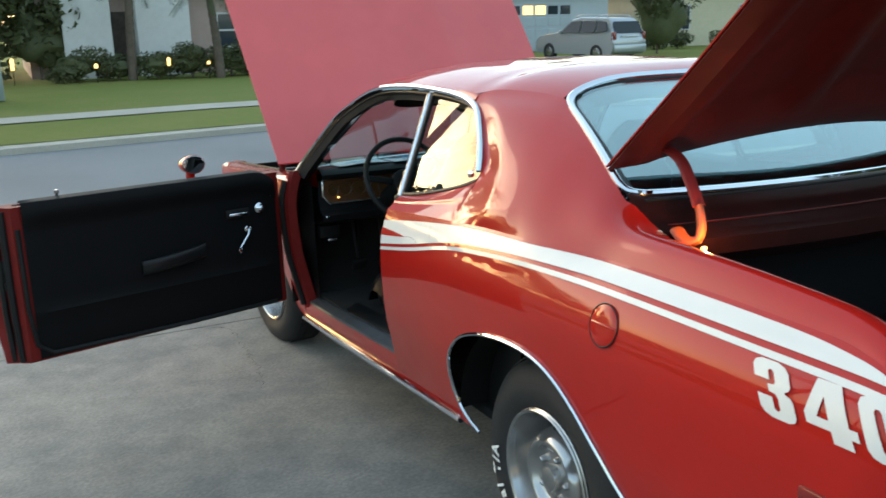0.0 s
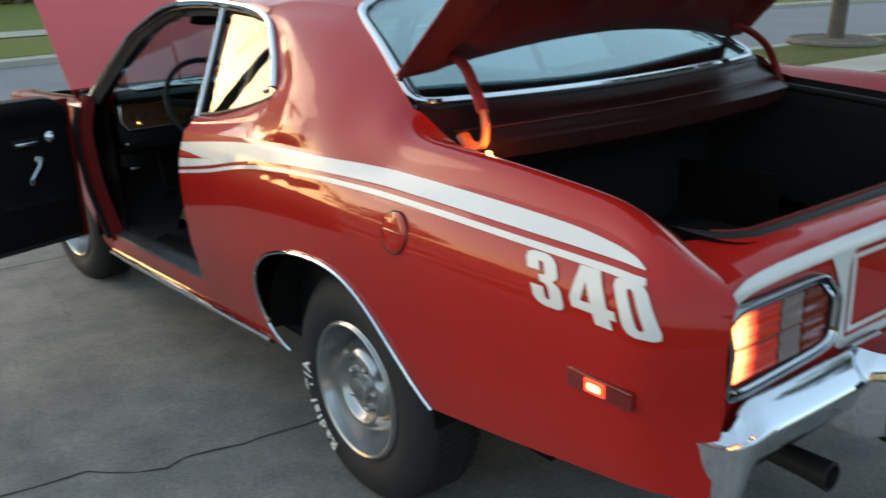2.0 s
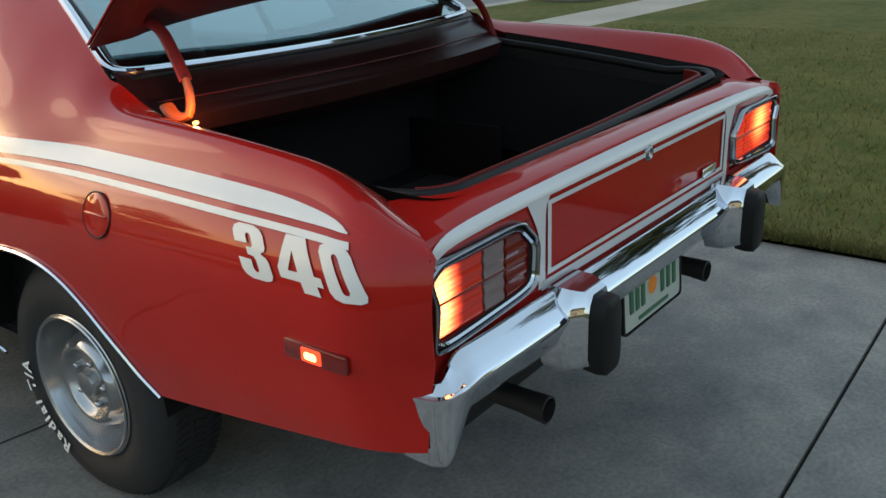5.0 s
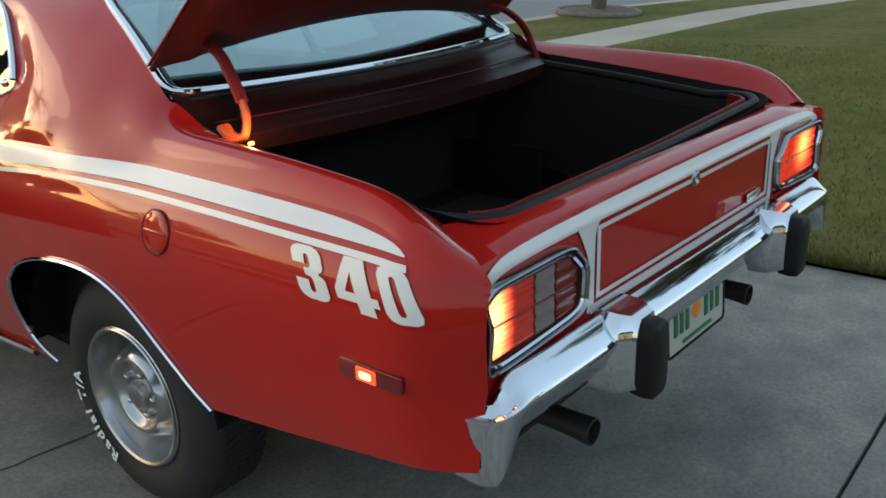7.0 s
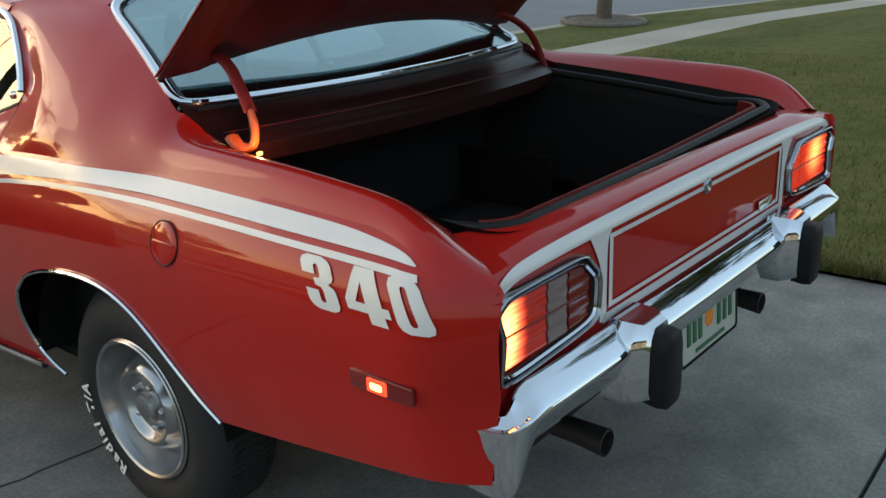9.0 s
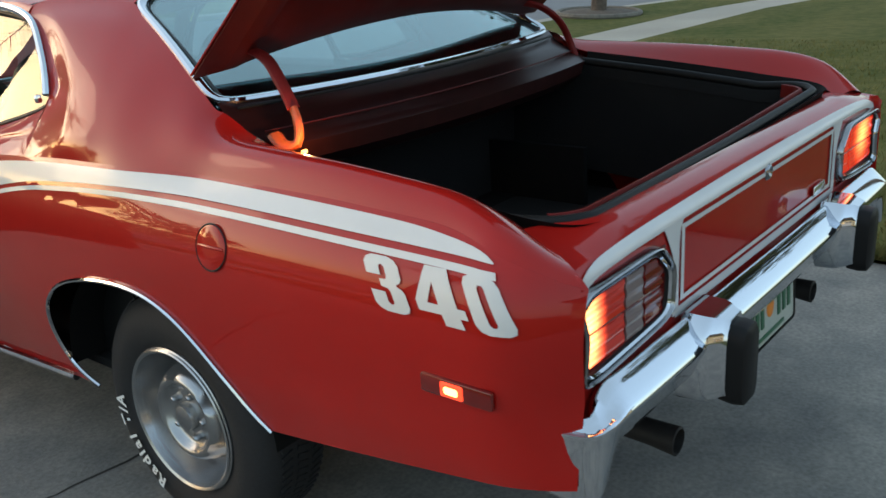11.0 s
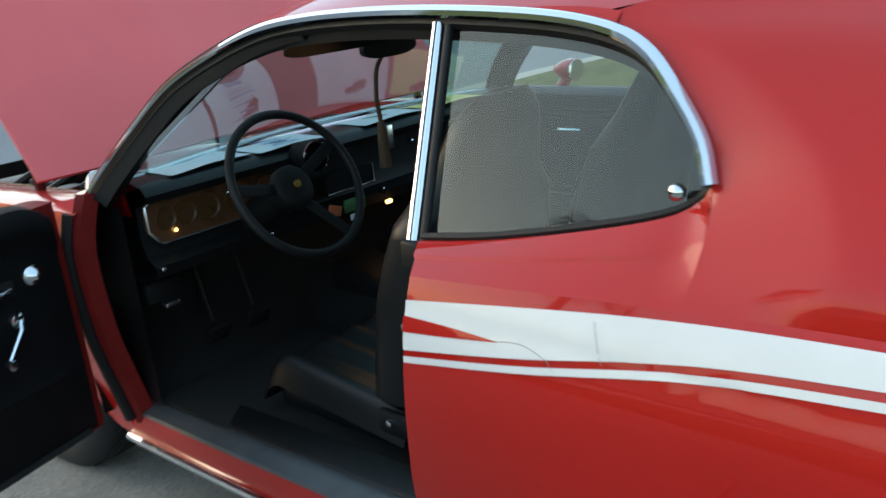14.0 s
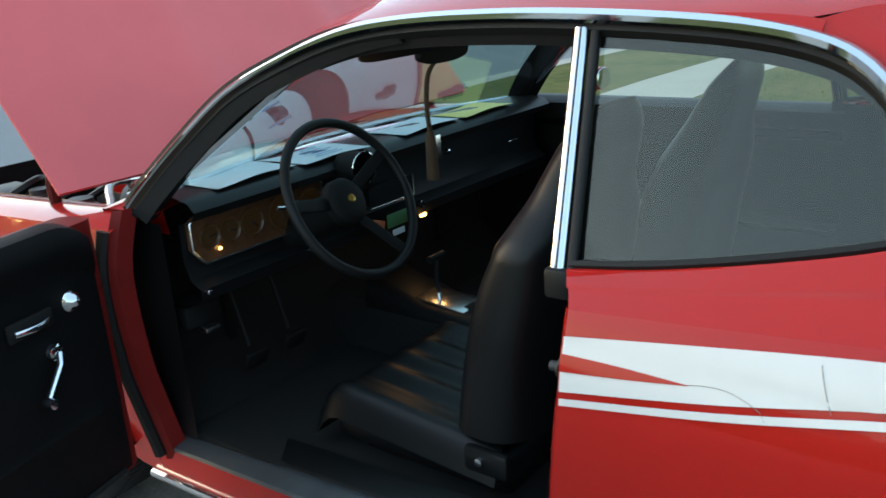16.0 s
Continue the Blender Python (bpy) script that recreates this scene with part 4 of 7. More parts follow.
for s in (-1, 1):
    if s < 0:
        way = [(-0.660, -0.282, 1.083), (-0.664, -0.312, 1.064), (-0.650, -0.338, 1.064), (-0.636, -0.336, 1.090), (-0.622, -0.314, 1.130), (-0.612, -0.270, 1.190), (-0.600, -0.215, 1.240), (-0.570, -0.10, 1.262)]
    else:
        way = [(0.650, -0.275, 1.040), (0.652, -0.245, 1.120), (0.620, -0.225, 1.190), (0.560, -0.19, 1.242), (0.53, -0.10, 1.262)]
    path = spl(way, 30)
    rad = [0.018] * 10 + [0.016] * 21 if s < 0 else 0.013
    if s < 0:
        arm = part("lid_hinge", tube(path[11:], rad[11:], 10, 0.6), RED_HALF_SHADED, lid, "curved red lid hinge arm")
        part("hinge_hook", tube(path[:12], rad[:12], 10, 0.6), HOOK_LAMPLIT, arm, "hooked hinge foot, coloured orange for the bulb's glow")
    else:
        part("lid_hinge", tube(path, rad, 10, 0.75), RED_HALF_SHADED, lid, "curved red lid hinge arm")

# warm lamp at the hinge pocket
tl = new("trunk_lamp")
tl.parent = car
part("bulb", lathe([(-0.007, 0.0), (-0.006, 0.004), (0.0, 0.005), (0.006, 0.004), (0.007, 0.0)], 12), GOLD_LAMP, tl, "small lit trunk bulb", m=Matrix.Translation((-0.640, -0.350, 1.048)))
ld = bpy.data.lights.new("trunk_bulb", "POINT")
ld.energy, ld.color, ld.shadow_soft_size = 0.60, (1.0, 0.46, 0.16), 0.006
lo = new("trunk_bulb_light", ld)
lo.parent = tl
lo.matrix_basis = Matrix.Translation((-0.664, -0.392, 1.086))

# ---------------------------------------------------------------- glass
def back_glass(off=0.0, grow=0.0):
    rows_ = []
    for v in np.linspace(0, 1, 12):
        row = []
        for u in np.linspace(-1, 1, 24):
            k = 1 - u * u
            w = 0.690 + (0.545 - 0.690) * v + grow
            y = -0.135 + (0.325 + 0.135) * v - 0.075 * k * (1 - v) + 0.055 * k * v
            z = 1.150 + (1.362 - 1.150) * v - 0.008 * k * (1 - v) + 0.054 * (1 - abs(u) ** 5.2) * v + 0.012 * math.sin(math.pi * v)
            row.append((u * w, y, z + off))
        rows_.append(row)
    return np.array(rows_)


bg = back_glass(-0.010)
rear_glass = part("rear_glass", sheet(bg, 0.005), REAR_GLASS, car, "large curved rear window glass")
rear_glass.visible_shadow = False
edge = back_glass(0.0, 0.004)


def even_loop(p, n=200, passes=10):
    """A closed line resampled at even steps, its corners eased."""
    p = np.vstack([p, p[:1]])
    d = np.r_[0, np.cumsum(np.linalg.norm(np.diff(p, axis=0), axis=1))]
    q = np.stack([np.interp(np.linspace(0, d[-1], n, endpoint=False), d, p[:, k]) for k in range(3)], 1)
    for _ in range(passes):
        q = 0.5 * q + 0.25 * (np.roll(q, 1, axis=0) + np.roll(q, -1, axis=0))
    return q


loop = even_loop(np.vstack([edge[:, 0], edge[-1, 1:-1], edge[::-1, -1], edge[0, -2:0:-1]]))
part("glass_moulding", tube(loop, 0.012, 8, 0.8, closed=True), CHROME, car, "bright trim round the rear glass")
inn = back_glass(-0.016, -0.018)
loop2 = even_loop(np.vstack([inn[:, 0], inn[-1, 1:-1], inn[::-1, -1], inn[0, -2:0:-1]]))
part("glass_seal", tube(loop2, 0.013, 6, closed=True), SEAL, car)

# windshield
rows = []
for v in np.linspace(0, 1, 10):
    row = []
    for u in np.linspace(-1, 1, 24):
        k = 1 - u * u
        row.append((u * (0.775 - 0.165 * v), 2.10 - 0.47 * v + k * (0.13 - 0.04 * v), 1.00 + 0.345 * v + 0.03 * k * v + 0.01 * k))
    rows.append(row)
ws = part("windshield", sheet(rows, 0.005), FRONT_GLASS, car, "curved windshield glass")
ws.visible_shadow = False
w_ = np.array(rows)
part("windshield_moulding", tube(np.vstack([w_[::-1, 0], w_[0, 1:-1], w_[:, -1]]), 0.012, 6), CHROME, car)

# quarter windows with their slanted bright front post
for s in (-1, 1):
    low = spl(WIN_LOW, 24)
    dd = drip[: int(np.argmax(drip[:, 1] > 1.03))]
    up = spl([tuple(p) for p in dd[::3]] + [(0.642, 1.035, 1.375)], 24)
    rows = []
    for i in range(25):
        row = []
        for v in np.linspace(0, 1, 8):
            p = low[i] + (up[i] - low[i]) * v
            row.append((s * (0.780 - 0.437 * (p[2] - 1.02) - 0.06 * (p[2] - 1.02) * (p[2] - 1.375)), p[1], p[2]))
        rows.append(row)
    qg = part("quarter_glass", sheet(rows), QUARTER_GLASS, car, "fixed quarter window glass")
    qg.visible_shadow = False
    a, b = np.array([s * 0.795, 1.004, 1.018]), np.array([s * 0.642, 1.036, 1.368])
    part("post_line", loft([[tuple(a + (b - a) * k + np.array([s * 0.0095 + s * 0.002 * px, 0.0018 * py - 0.002, 0])) for px, py in rounded(2, 2, 0.7, 2)] for k in (0, 1)]), SEAL, car)
    post = part("window_post", loft([[tuple(a + (b - a) * k + np.array([s * 0.010 * px, 0.0125 * py, 0])) for px, py in rounded(2, 2, 0.7, 3)] for k in (0, 0.5, 1)]), CHROME, car, "slanted bright window post")
    part("post_foot", block((0.03, 0.045, 0.05), (s * 0.798, 1.0, 0.995), 0.008), SEAL, post)
    part("post_seal", loft([[tuple(a + (b - a) * k + np.array([-s * 0.004 + s * 0.008 * px, -0.022 + 0.008 * py, 0])) for px, py in rounded(2, 2, 0.7, 3)] for k in (0, 1)]), SEAL, post)
    part("window_latch", lathe([(0, 0.0), (0, 0.012), (0.010, 0.011), (0.014, 0.006), (0.015, 0)], 16), CHROME, car, m=Matrix.Translation((s * 0.757, 0.527, 1.140)) @ turn(0, 0, 0 if s > 0 else 180))
    part("window_seal", tube(np.vstack([low * np.array([s, 1, 1])]) + np.array([-s * 0.012, 0, 0.004]), 0.008, 6), SEAL, car)

# ---------------------------------------------------------------- stripes and numerals on the flank
ST_TOP = [(0.945, 0.949), (0.72, 0.976), (0.506, 0.998), (0.29, 1.010), (0.0, 1.017), (-0.30, 1.017), (-0.60, 1.012), (-0.80, 1.006), (-0.90, 0.998), (-0.96, 0.990), (-0.99, 0.982), (-1.003, 0.975)]
ST_LOW = [(0.945, 0.868), (0.71, 0.905), (0.455, 0.952), (0.237, 0.973), (0.046, 0.983), (-0.125, 0.985), (-0.30, 0.985), (-0.50, 0.983), (-0.70, 0.980), (-0.85, 0.978), (-0.95, 0.976), (-1.003, 0.973)]
sa, sb = spl(ST_TOP, 110), spl(ST_LOW, 110)


def side_band(a, b, s, off=0.0028, k=7):
    rows_ = []
    for i, (p, q) in enumerate(zip(a, b)):
        rows_.append([side_point(*(p + (q - p) * t), off, s) for t in np.linspace(0, 1, k)])
    return sheet(rows_)


for s in (-1, 1):
    part("side_stripe", side_band(sa, sb, s), WHITE, car, "broad white side stripe")
    lo1, lo2 = sb + np.array([0, -0.0105]), sb + np.array([0, -0.0215])
    lo1[-1] = lo1[-1] + np.array([-0.008, 0.0])
    lo2[-1] = lo2[-1] + np.array([-0.012, 0.0])
    part("pin_stripe", side_band(lo1, lo2, s, k=3), WHITE, car, "thin white line under the stripe")
    na = spl([(0.946, 0.924), (0.85, 0.924), (0.752, 0.921)], 14)
    nb = spl([(0.946, 0.898), (0.85, 0.908), (0.752, 0.920)], 14)
    part("stripe_notch", side_band(na, nb, s, 0.0042, 3), RED, car)

for line in ([(0.756, 0.9205), (0.730, 0.9245), (0.699, 0.924), (0.661, 0.911), (0.650, 0.898)], [(0.592, 0.980), (0.585, 0.955), (0.574, 0.925)]):
    p = spl(line, 24)
    part("stripe_crack", side_band(p + np.array([0.0, 0.0005]), p - np.array([0.0, 0.0005]), -1, 0.0034, 2) if abs(line[0][0] - line[-1][0]) > 0.05 else side_band(p + np.array([0.0005, 0.0]), p - np.array([0.0005, 0.0]), -1, 0.0034, 2), BARE_LINE, car, "hairline crack in the white stripe")

# fuel flap on the near flank
fx_ = Vector(side_point(-0.318, 0.902, 1.0)) - Vector(side_point(-0.318, 0.902, 0.0))
fz_ = Vector((0, 1, 0)).cross(fx_).normalized() * -1
fm = Matrix.Translation(side_point(-0.318, 0.902, 0.0005)) @ Matrix((fx_, fz_.cross(fx_), fz_)).transposed().to_4x4()
flap = part("fuel_flap", lathe([(-0.006, 0.047), (0.0008, 0.0465), (0.0016, 0.045), (0.002, 0.02), (0.002, 0.0)], 40), RED, car, m=fm)
part("flap_gap", lathe([(0.0005, 0.0465), (0.002, 0.0485), (0.0005, 0.0505)], 40), SEAL, flap)
part("finger_bar", block((0.006, 0.082, 0.007), (0.002, 0, 0.0), 0.003), RED, flap)

# side marker lamps
for s in (-1, 1):
    c = np.array(side_point(-0.942, 0.752, 0.002, s))
    mk = part("side_marker", block((0.012, 0.150, 0.036), tuple(c), 0.005), LENS_OFF, car, "red side marker lamp, lit in the middle")
    part("lit_lens", block((0.014, 0.048, 0.028), tuple(c + np.array([s * 0.002, 0.006, 0])), 0.004), LENS_ON, mk)
    part("glow", block((0.014, 0.034, 0.019), tuple(c + np.array([s * 0.0035, 0.006, 0])), 0.006), LENS_HOT, mk)


def text_mesh(body, size, bold=0.0, shear=0.0):
    cu = bpy.data.curves.new("t", "FONT")
    cu.body, cu.size, cu.offset, cu.shear = body, size, bold, shear
    cu.align_x, cu.align_y = "CENTER", "CENTER"
    ob = new("t", cu)
    me = bpy.data.meshes.new_from_object(ob.evaluated_get(bpy.context.evaluated_depsgraph_get()))
    bpy.data.objects.remove(ob)
    bpy.data.curves.remove(cu)
    return me


# narrow block numerals below the stripe, bent to the flank
DIGITS = {
    "3": [[(0, 0.66), (0, 0.86), (0.05, 0.95), (0.16, 1), (0.44, 1), (0.55, 0.95), (0.60, 0.86), (0.60, 0.64), (0.56, 0.57), (0.49, 0.53), (0.49, 0.50), (0.57, 0.46), (0.60, 0.39), (0.60, 0.14), (0.55, 0.05), (0.44, 0), (0.16, 0), (0.05, 0.05), (0, 0.14), (0, 0.37), (0.25, 0.37),
           (0.25, 0.19), (0.28, 0.15), (0.32, 0.15), (0.35, 0.19), (0.35, 0.38), (0.32, 0.44), (0.21, 0.46), (0.21, 0.59), (0.32, 0.60), (0.35, 0.65), (0.35, 0.81), (0.32, 0.85), (0.28, 0.85), (0.25, 0.81), (0.25, 0.66)]],
    "4": [[(0.26, 1), (0.56, 1), (0.56, 0.36), (0.66, 0.36), (0.66, 0.19), (0.56, 0.19), (0.56, 0), (0.31, 0), (0.31, 0.19), (0, 0.19), (0, 0.37)], [(0.31, 0.36), (0.31, 0.74), (0.16, 0.36)]],
    "0": [[(0, 0.16), (0, 0.84), (0.05, 0.95), (0.16, 1), (0.44, 1), (0.55, 0.95), (0.60, 0.84), (0.60, 0.16), (0.55, 0.05), (0.44, 0), (0.16, 0), (0.05, 0.05)], [(0.24, 0.20), (0.24, 0.80), (0.27, 0.85), (0.33, 0.85), (0.36, 0.80), (0.36, 0.20), (0.33, 0.15), (0.27, 0.15)]],
}


def digit_mesh(ch):
    cu = bpy.data.curves.new("t", "CURVE")
    cu.dimensions, cu.fill_mode = "2D", "BOTH"
    for ring in DIGITS[ch]:
        sp = cu.splines.new("POLY")
        sp.points.add(len(ring) - 1)
        sp.use_cyclic_u = True
        for q, (x, y) in zip(sp.points, ring):
            q.co = (x, y, 0, 1)
    ob = new("t", cu)
    me = bpy.data.meshes.new_from_object(ob.evaluated_get(bpy.context.evaluated_depsgraph_get()))
    bpy.data.objects.remove(ob)
    bpy.data.curves.remove(cu)
    return me


def numeral(ch, y0, y1, z0, z1, s, lean=0.052):
    me = digit_mesh(ch)
    bm = bmesh.new()
    bm.from_mesh(me)
    bpy.data.meshes.remove(me)
    xs = [v.co.x for v in bm.verts]
    ys = [v.co.y for v in bm.verts]
    ax, bx, ay, by = min(xs), max(xs), min(ys), max(ys)
    for k in np.linspace(ay, by, 9)[1:-1]:
        bmesh.ops.bisect_plane(bm, geom=bm.verts[:] + bm.edges[:] + bm.faces[:], plane_co=(0, k, 0), plane_no=(0, 1, 0))
    for k in np.linspace(ax, bx, 7)[1:-1]:
        bmesh.ops.bisect_plane(bm, geom=bm.verts[:] + bm.edges[:] + bm.faces[:], plane_co=(k, 0, 0), plane_no=(1, 0, 0))
    for v in bm.verts:
        fx, fy_ = (v.co.x - ax) / (bx - ax), (v.co.y - ay) / (by - ay)
        if s > 0:
            fx = 1 - fx
        y = y0 + (y1 - y0) * fx + lean * (fy_ - 0.5)
        z = z0 + (z1 - z0) * fy_ + 0.004 * (y0 - y)
        v.co = side_point(y, z, 0.0028, s)
    bmesh.ops.remove_doubles(bm, verts=bm.verts, dist=0.0002)
    return bm


for s in (-1, 1):
    for ch, y0, y1 in (("3", -0.758, -0.836), ("4", -0.858, -0.960), ("0", -0.972, -1.040)):
        part("numeral", numeral(ch, y0, y1, 0.868, 0.9550, s), WHITE, car, "white block numeral " + ch)


# ---------------------------------------------------------------- wheels
def make_wheel(r=0.335, wide=0.225):
    w = new("wheel")
    w.parent = car
    h = wide / 2
    tyre = [(-h + 0.03, 0.196), (-h + 0.008, 0.205), (-h - 0.007, 0.235), (-h - 0.009, 0.268), (-h + 0.006, 0.306), (-h + 0.030, r - 0.006), (-h + 0.06, r), (0, r + 0.003), (h - 0.06, r), (h - 0.034, r - 0.006), (h - 0.016, 0.310), (h - 0.002, 0.275), (h, 0.235), (h - 0.008, 0.205), (h - 0.03, 0.196)]
    part("tyre", lathe(tyre, 72), RUBBER, w, "black tyre with raised white letters")
    bm = bmesh.new()
    for k in range(90):
        a = 2 * math.pi * k / 90
        for o, tw in ((-0.05, 0.3), (0.0, -0.3), (0.05, 0.3)):
            rr = r + (0.003 if abs(o) < 0.06 else -0.008)
            block((0.036, 0.012, 0.004), (o, rr * math.cos(a), rr * math.sin(a)), 0, rot=Matrix.Rotation(a - math.pi / 2, 4, "X") @ Matrix.Rotation(tw, 4, "Z"), bm=bm)
    part("tread", bm, RUBBER, w.children[0], smooth=False)
    # outer face of the wheel is -x
    rim = [(-h + 0.022, 0.205), (-h + 0.004, 0.203), (-h + 0.000, 0.197), (-h + 0.006, 0.191), (-h + 0.020, 0.186), (-h + 0.035, 0.182), (-h + 0.075, 0.166), (-h + 0.098, 0.150), (-h + 0.100, 0.142)]
    rm = part("rim", lathe(rim, 64), ALLOY, w, "silver painted rally wheel")
    part("rim_barrel", lathe([(-h + 0.03, 0.186), (h - 0.02, 0.18)], 40), BLACK, rm)
    # pressed centre with five slots
    bm = bmesh.new()
    rings = []
    N = 100
    for k in range(N):
        a = 2 * math.pi * k / N
        slot = max(0.0, math.cos(5 * a)) ** 3
        pts = [(-h + 0.100, 0.146), (-h + 0.072 + 0.014 * slot, 0.140), (-h + 0.048 + 0.034 * slot, 0.133), (-h + 0.028 + 0.040 * slot, 0.125), (-h + 0.016 + 0.020 * slot, 0.116), (-h + 0.012, 0.108), (-h + 0.012, 0.101), (-h + 0.018, 0.093), (-h + 0.031, 0.085), (-h + 0.037, 0.072), (-h + 0.035, 0.055), (-h + 0.032, 0.036)]
        rings.append([(x, q * math.cos(a), q * math.sin(a)) for x, q in pts])
    rings.append(rings[0])
    part("wheel_disc", sheet(rings), ALLOY, rm)
    for k in range(5):
        a = 2 * math.pi * k / 5
        part("slot", lathe([(0.0, 0.0), (0.0, 0.010), (0.002, 0.012)], 14), SEAL, rm, m=Matrix.Translation((-h + 0.066, 0.128 * math.cos(a), 0.128 * math.sin(a))) @ turn(0, 0, 180))
        a += math.pi / 5
        part("lug_nut", lathe([(0.0, 0.010), (-0.012, 0.009), (-0.016, 0.005), (-0.016, 0)], 6), ALLOY, rm, m=Matrix.Translation((-h + 0.035, 0.062 * math.cos(a), 0.062 * math.sin(a))))
    part("centre_cap", lathe([(-h + 0.034, 0.040), (-h + 0.022, 0.038), (-h + 0.012, 0.034), (-h + 0.008, 0.022), (-h + 0.009, 0.0)], 32), ALLOY, rm)
    part("trim_ring", lathe([(-h - 0.003, 0.200), (-h - 0.006, 0.196), (-h - 0.002, 0.189), (-h + 0.012, 0.184)], 64), ALLOY, rm)
    return w


def tyre_letters(w, wide, start, word, s, radius=0.247, size=0.052):
    """White letters round the outer sidewall; start in degrees, clockwise as seen from outside."""
    h = wide / 2
    pos = 0.0
    for ch in word:
        step = {"i": 0.017, "l": 0.017, " ": 0.026, "/": 0.024, "T": 0.034}.get(ch, 0.035)
        pos += step / 2
        if ch != " ":
            me = text_mesh(ch, size, 0.0016)
            a = radians(start) + pos / radius
            for v in me.vertices:
                rr = radius + v.co.y
                b = a + v.co.x / rr
                v.co = (lerp_table(rr, (0.235, 0.268, 0.306, 0.332), (-h - 0.009, -h - 0.011, -h + 0.003, -h + 0.028)) - 0.0040, rr * math.sin(b) * -1, rr * math.cos(b))
            me.materials.append(LETTER_WHITE)
            put("letter", me, w.children[0])
        pos += step / 2


WHEEL_W = 0.225
rear = make_wheel(0.338, WHEEL_W)
rear.matrix_basis = Matrix.Translation((-0.700, 0.06, 0.338))
front = copy_thing(rear, Matrix.Translation((-0.730, 2.76, 0.322)) @ turn(0, 0, 6) @ turn(40, 0, 0))
for x, y in ((0.700, 0.06), (0.730, 2.76)):
    copy_thing(rear, Matrix.Translation((x, y, 0.334)) @ turn(0, 0, 180))
tyre_letters(rear, WHEEL_W, 205, "Radial T/A", -1)
# wheel housings and underbody
for s in (-1, 1):
    for yc, zc in ((0.07, 0.40), (2.74, 0.32)):
        rows = [[(s * x, yc + 0.43 * math.cos(a), zc + 0.37 * math.sin(a)) for x in (0.48, 0.60, 0.72, 0.84)] for a in np.linspace(0.0, math.pi, 28)]
        bm = sheet(rows)
        block((0.02, 0.94, 0.62), (s * 0.48, yc, 0.50), 0.0, bm=bm)
        part("wheel_housing", bm, BLACK, car)
bm = block((1.50, 1.30, 0.03), (0, 1.50, 0.34), 0.004)
block((0.70, 0.50, 0.14), (0, -0.55, 0.50), 0.03, bm=bm)
block((0.9, 0.12, 0.12), (0, 0.06, 0.335), 0.03, bm=bm)
# two low plates added to keep light off the ground beneath
block((1.36, 0.80, 0.03), (0, -0.48, 0.50), 0.01, bm=bm)
block((1.20, 0.40, 0.05), (0, 0.06, 0.60), 0.02, bm=bm)
part("underbody", bm, BLACK, car)
# tank, springs and mufflers are added unseen, to darken the ground below
part("fuel_tank", block((0.95, 0.56, 0.20), (0.04, -0.60, 0.385), 0.05, 3), DARK_STEEL, car)
for s in (-1, 1):
    part("leaf_spring", tube(spl([(s * 0.56, 0.70, 0.40), (s * 0.56, 0.06, 0.285), (s * 0.56, -0.62, 0.44)], 16), 0.022, 6), DARK_STEEL, car)
    part("muffler", loft([[(s * 0.42 + 0.09 * a, y, 0.38 + 0.055 * b) for a, b in rounded(2, 2, 0.8, 3)] for y in (0.45, 0.95)]), DARK_STEEL, car)


# ---------------------------------------------------------------- the open door
door = new("door")
door.parent = car
door["label"] = "open red door with black vinyl inner panel"
DM = Matrix.Translation((-0.925, 2.100, 0.0)) @ turn(0, 0, 180 + 15.7)      # local x along the door, local y to its outer side is -y
# outline of a level cut: inner face at y = 0, outer skin at y = -0.12
def door_cut(z):
    top = max(0.0, (z - 0.85) / 0.18)
    low = max(0.0, (0.52 - z) / 0.13)
    e = -0.128 + 0.03 * top ** 2 + 0.035 * low
    rear_ = 1.235 + 0.02 * (1 - abs(z - 0.75) / 0.35)
    return [(0.0, -0.012), (0.02, 0.0), (0.6, 0.0), (1.165, 0.0), (1.175, -0.012), (rear_ - 0.025, e + 0.038), (rear_, e + 0.015), (rear_ - 0.004, e + 0.004), (1.1, e - 0.004), (0.6, e - 0.010), (0.1, e + 0.006), (0.015, e + 0.014), (0.0, e + 0.03)]


rings = [[(x, y, z) for x, y in door_cut(z)] for z in (0.392, 0.396, 0.44, 0.52, 0.62, 0.72, 0.82, 0.90, 0.96, 0.995, 1.005)]
rings[0] = [(x, y * 0.9 - 0.006, z) for x, y, z in rings[0]]
part("door_shell", loft(rings), RED_HALF_SHADED, door, m=DM)
# padded inner panel: rolled top, recess, kick area
rows = []
for x in np.linspace(0.03, 1.13, 40):
    e = min(1.0, (x - 0.03) / 0.06, (1.13 - x) / 0.05)
    z_t = 1.010 - 0.05 * max(0, (0.14 - x) / 0.11) ** 2
    col = [(x, -0.045, z_t + 0.006), (x, -0.015, z_t + 0.018), (x, 0.020, z_t + 0.010), (x, 0.034, z_t - 0.02), (x, 0.030, z_t - 0.055), (x, 0.014, z_t - 0.075)]
    for z in np.linspace(0.90, 0.60, 8):
        col.append((x, 0.012, z))
    col += [(x, 0.018, 0.585), (x, 0.012, 0.57), (x, 0.010, 0.50), (x, 0.008, 0.425), (x, 0.003, 0.402)]
    rows.append([(a, b * (0.4 + 0.6 * e), c) for a, b, c in col])
pad = part("inner_panel", sheet(rows), DOOR_VINYL_SHADED, door, "black vinyl door panel with a padded top", m=DM)
part("edge_seal", tube([(1.150, 0.004, 0.92), (1.150, 0.006, 0.60), (1.135, 0.006, 0.46), (1.08, 0.006, 0.418), (0.5, 0.006, 0.405), (0.06, 0.004, 0.405)], 0.010, 6), SEAL, door, m=DM)
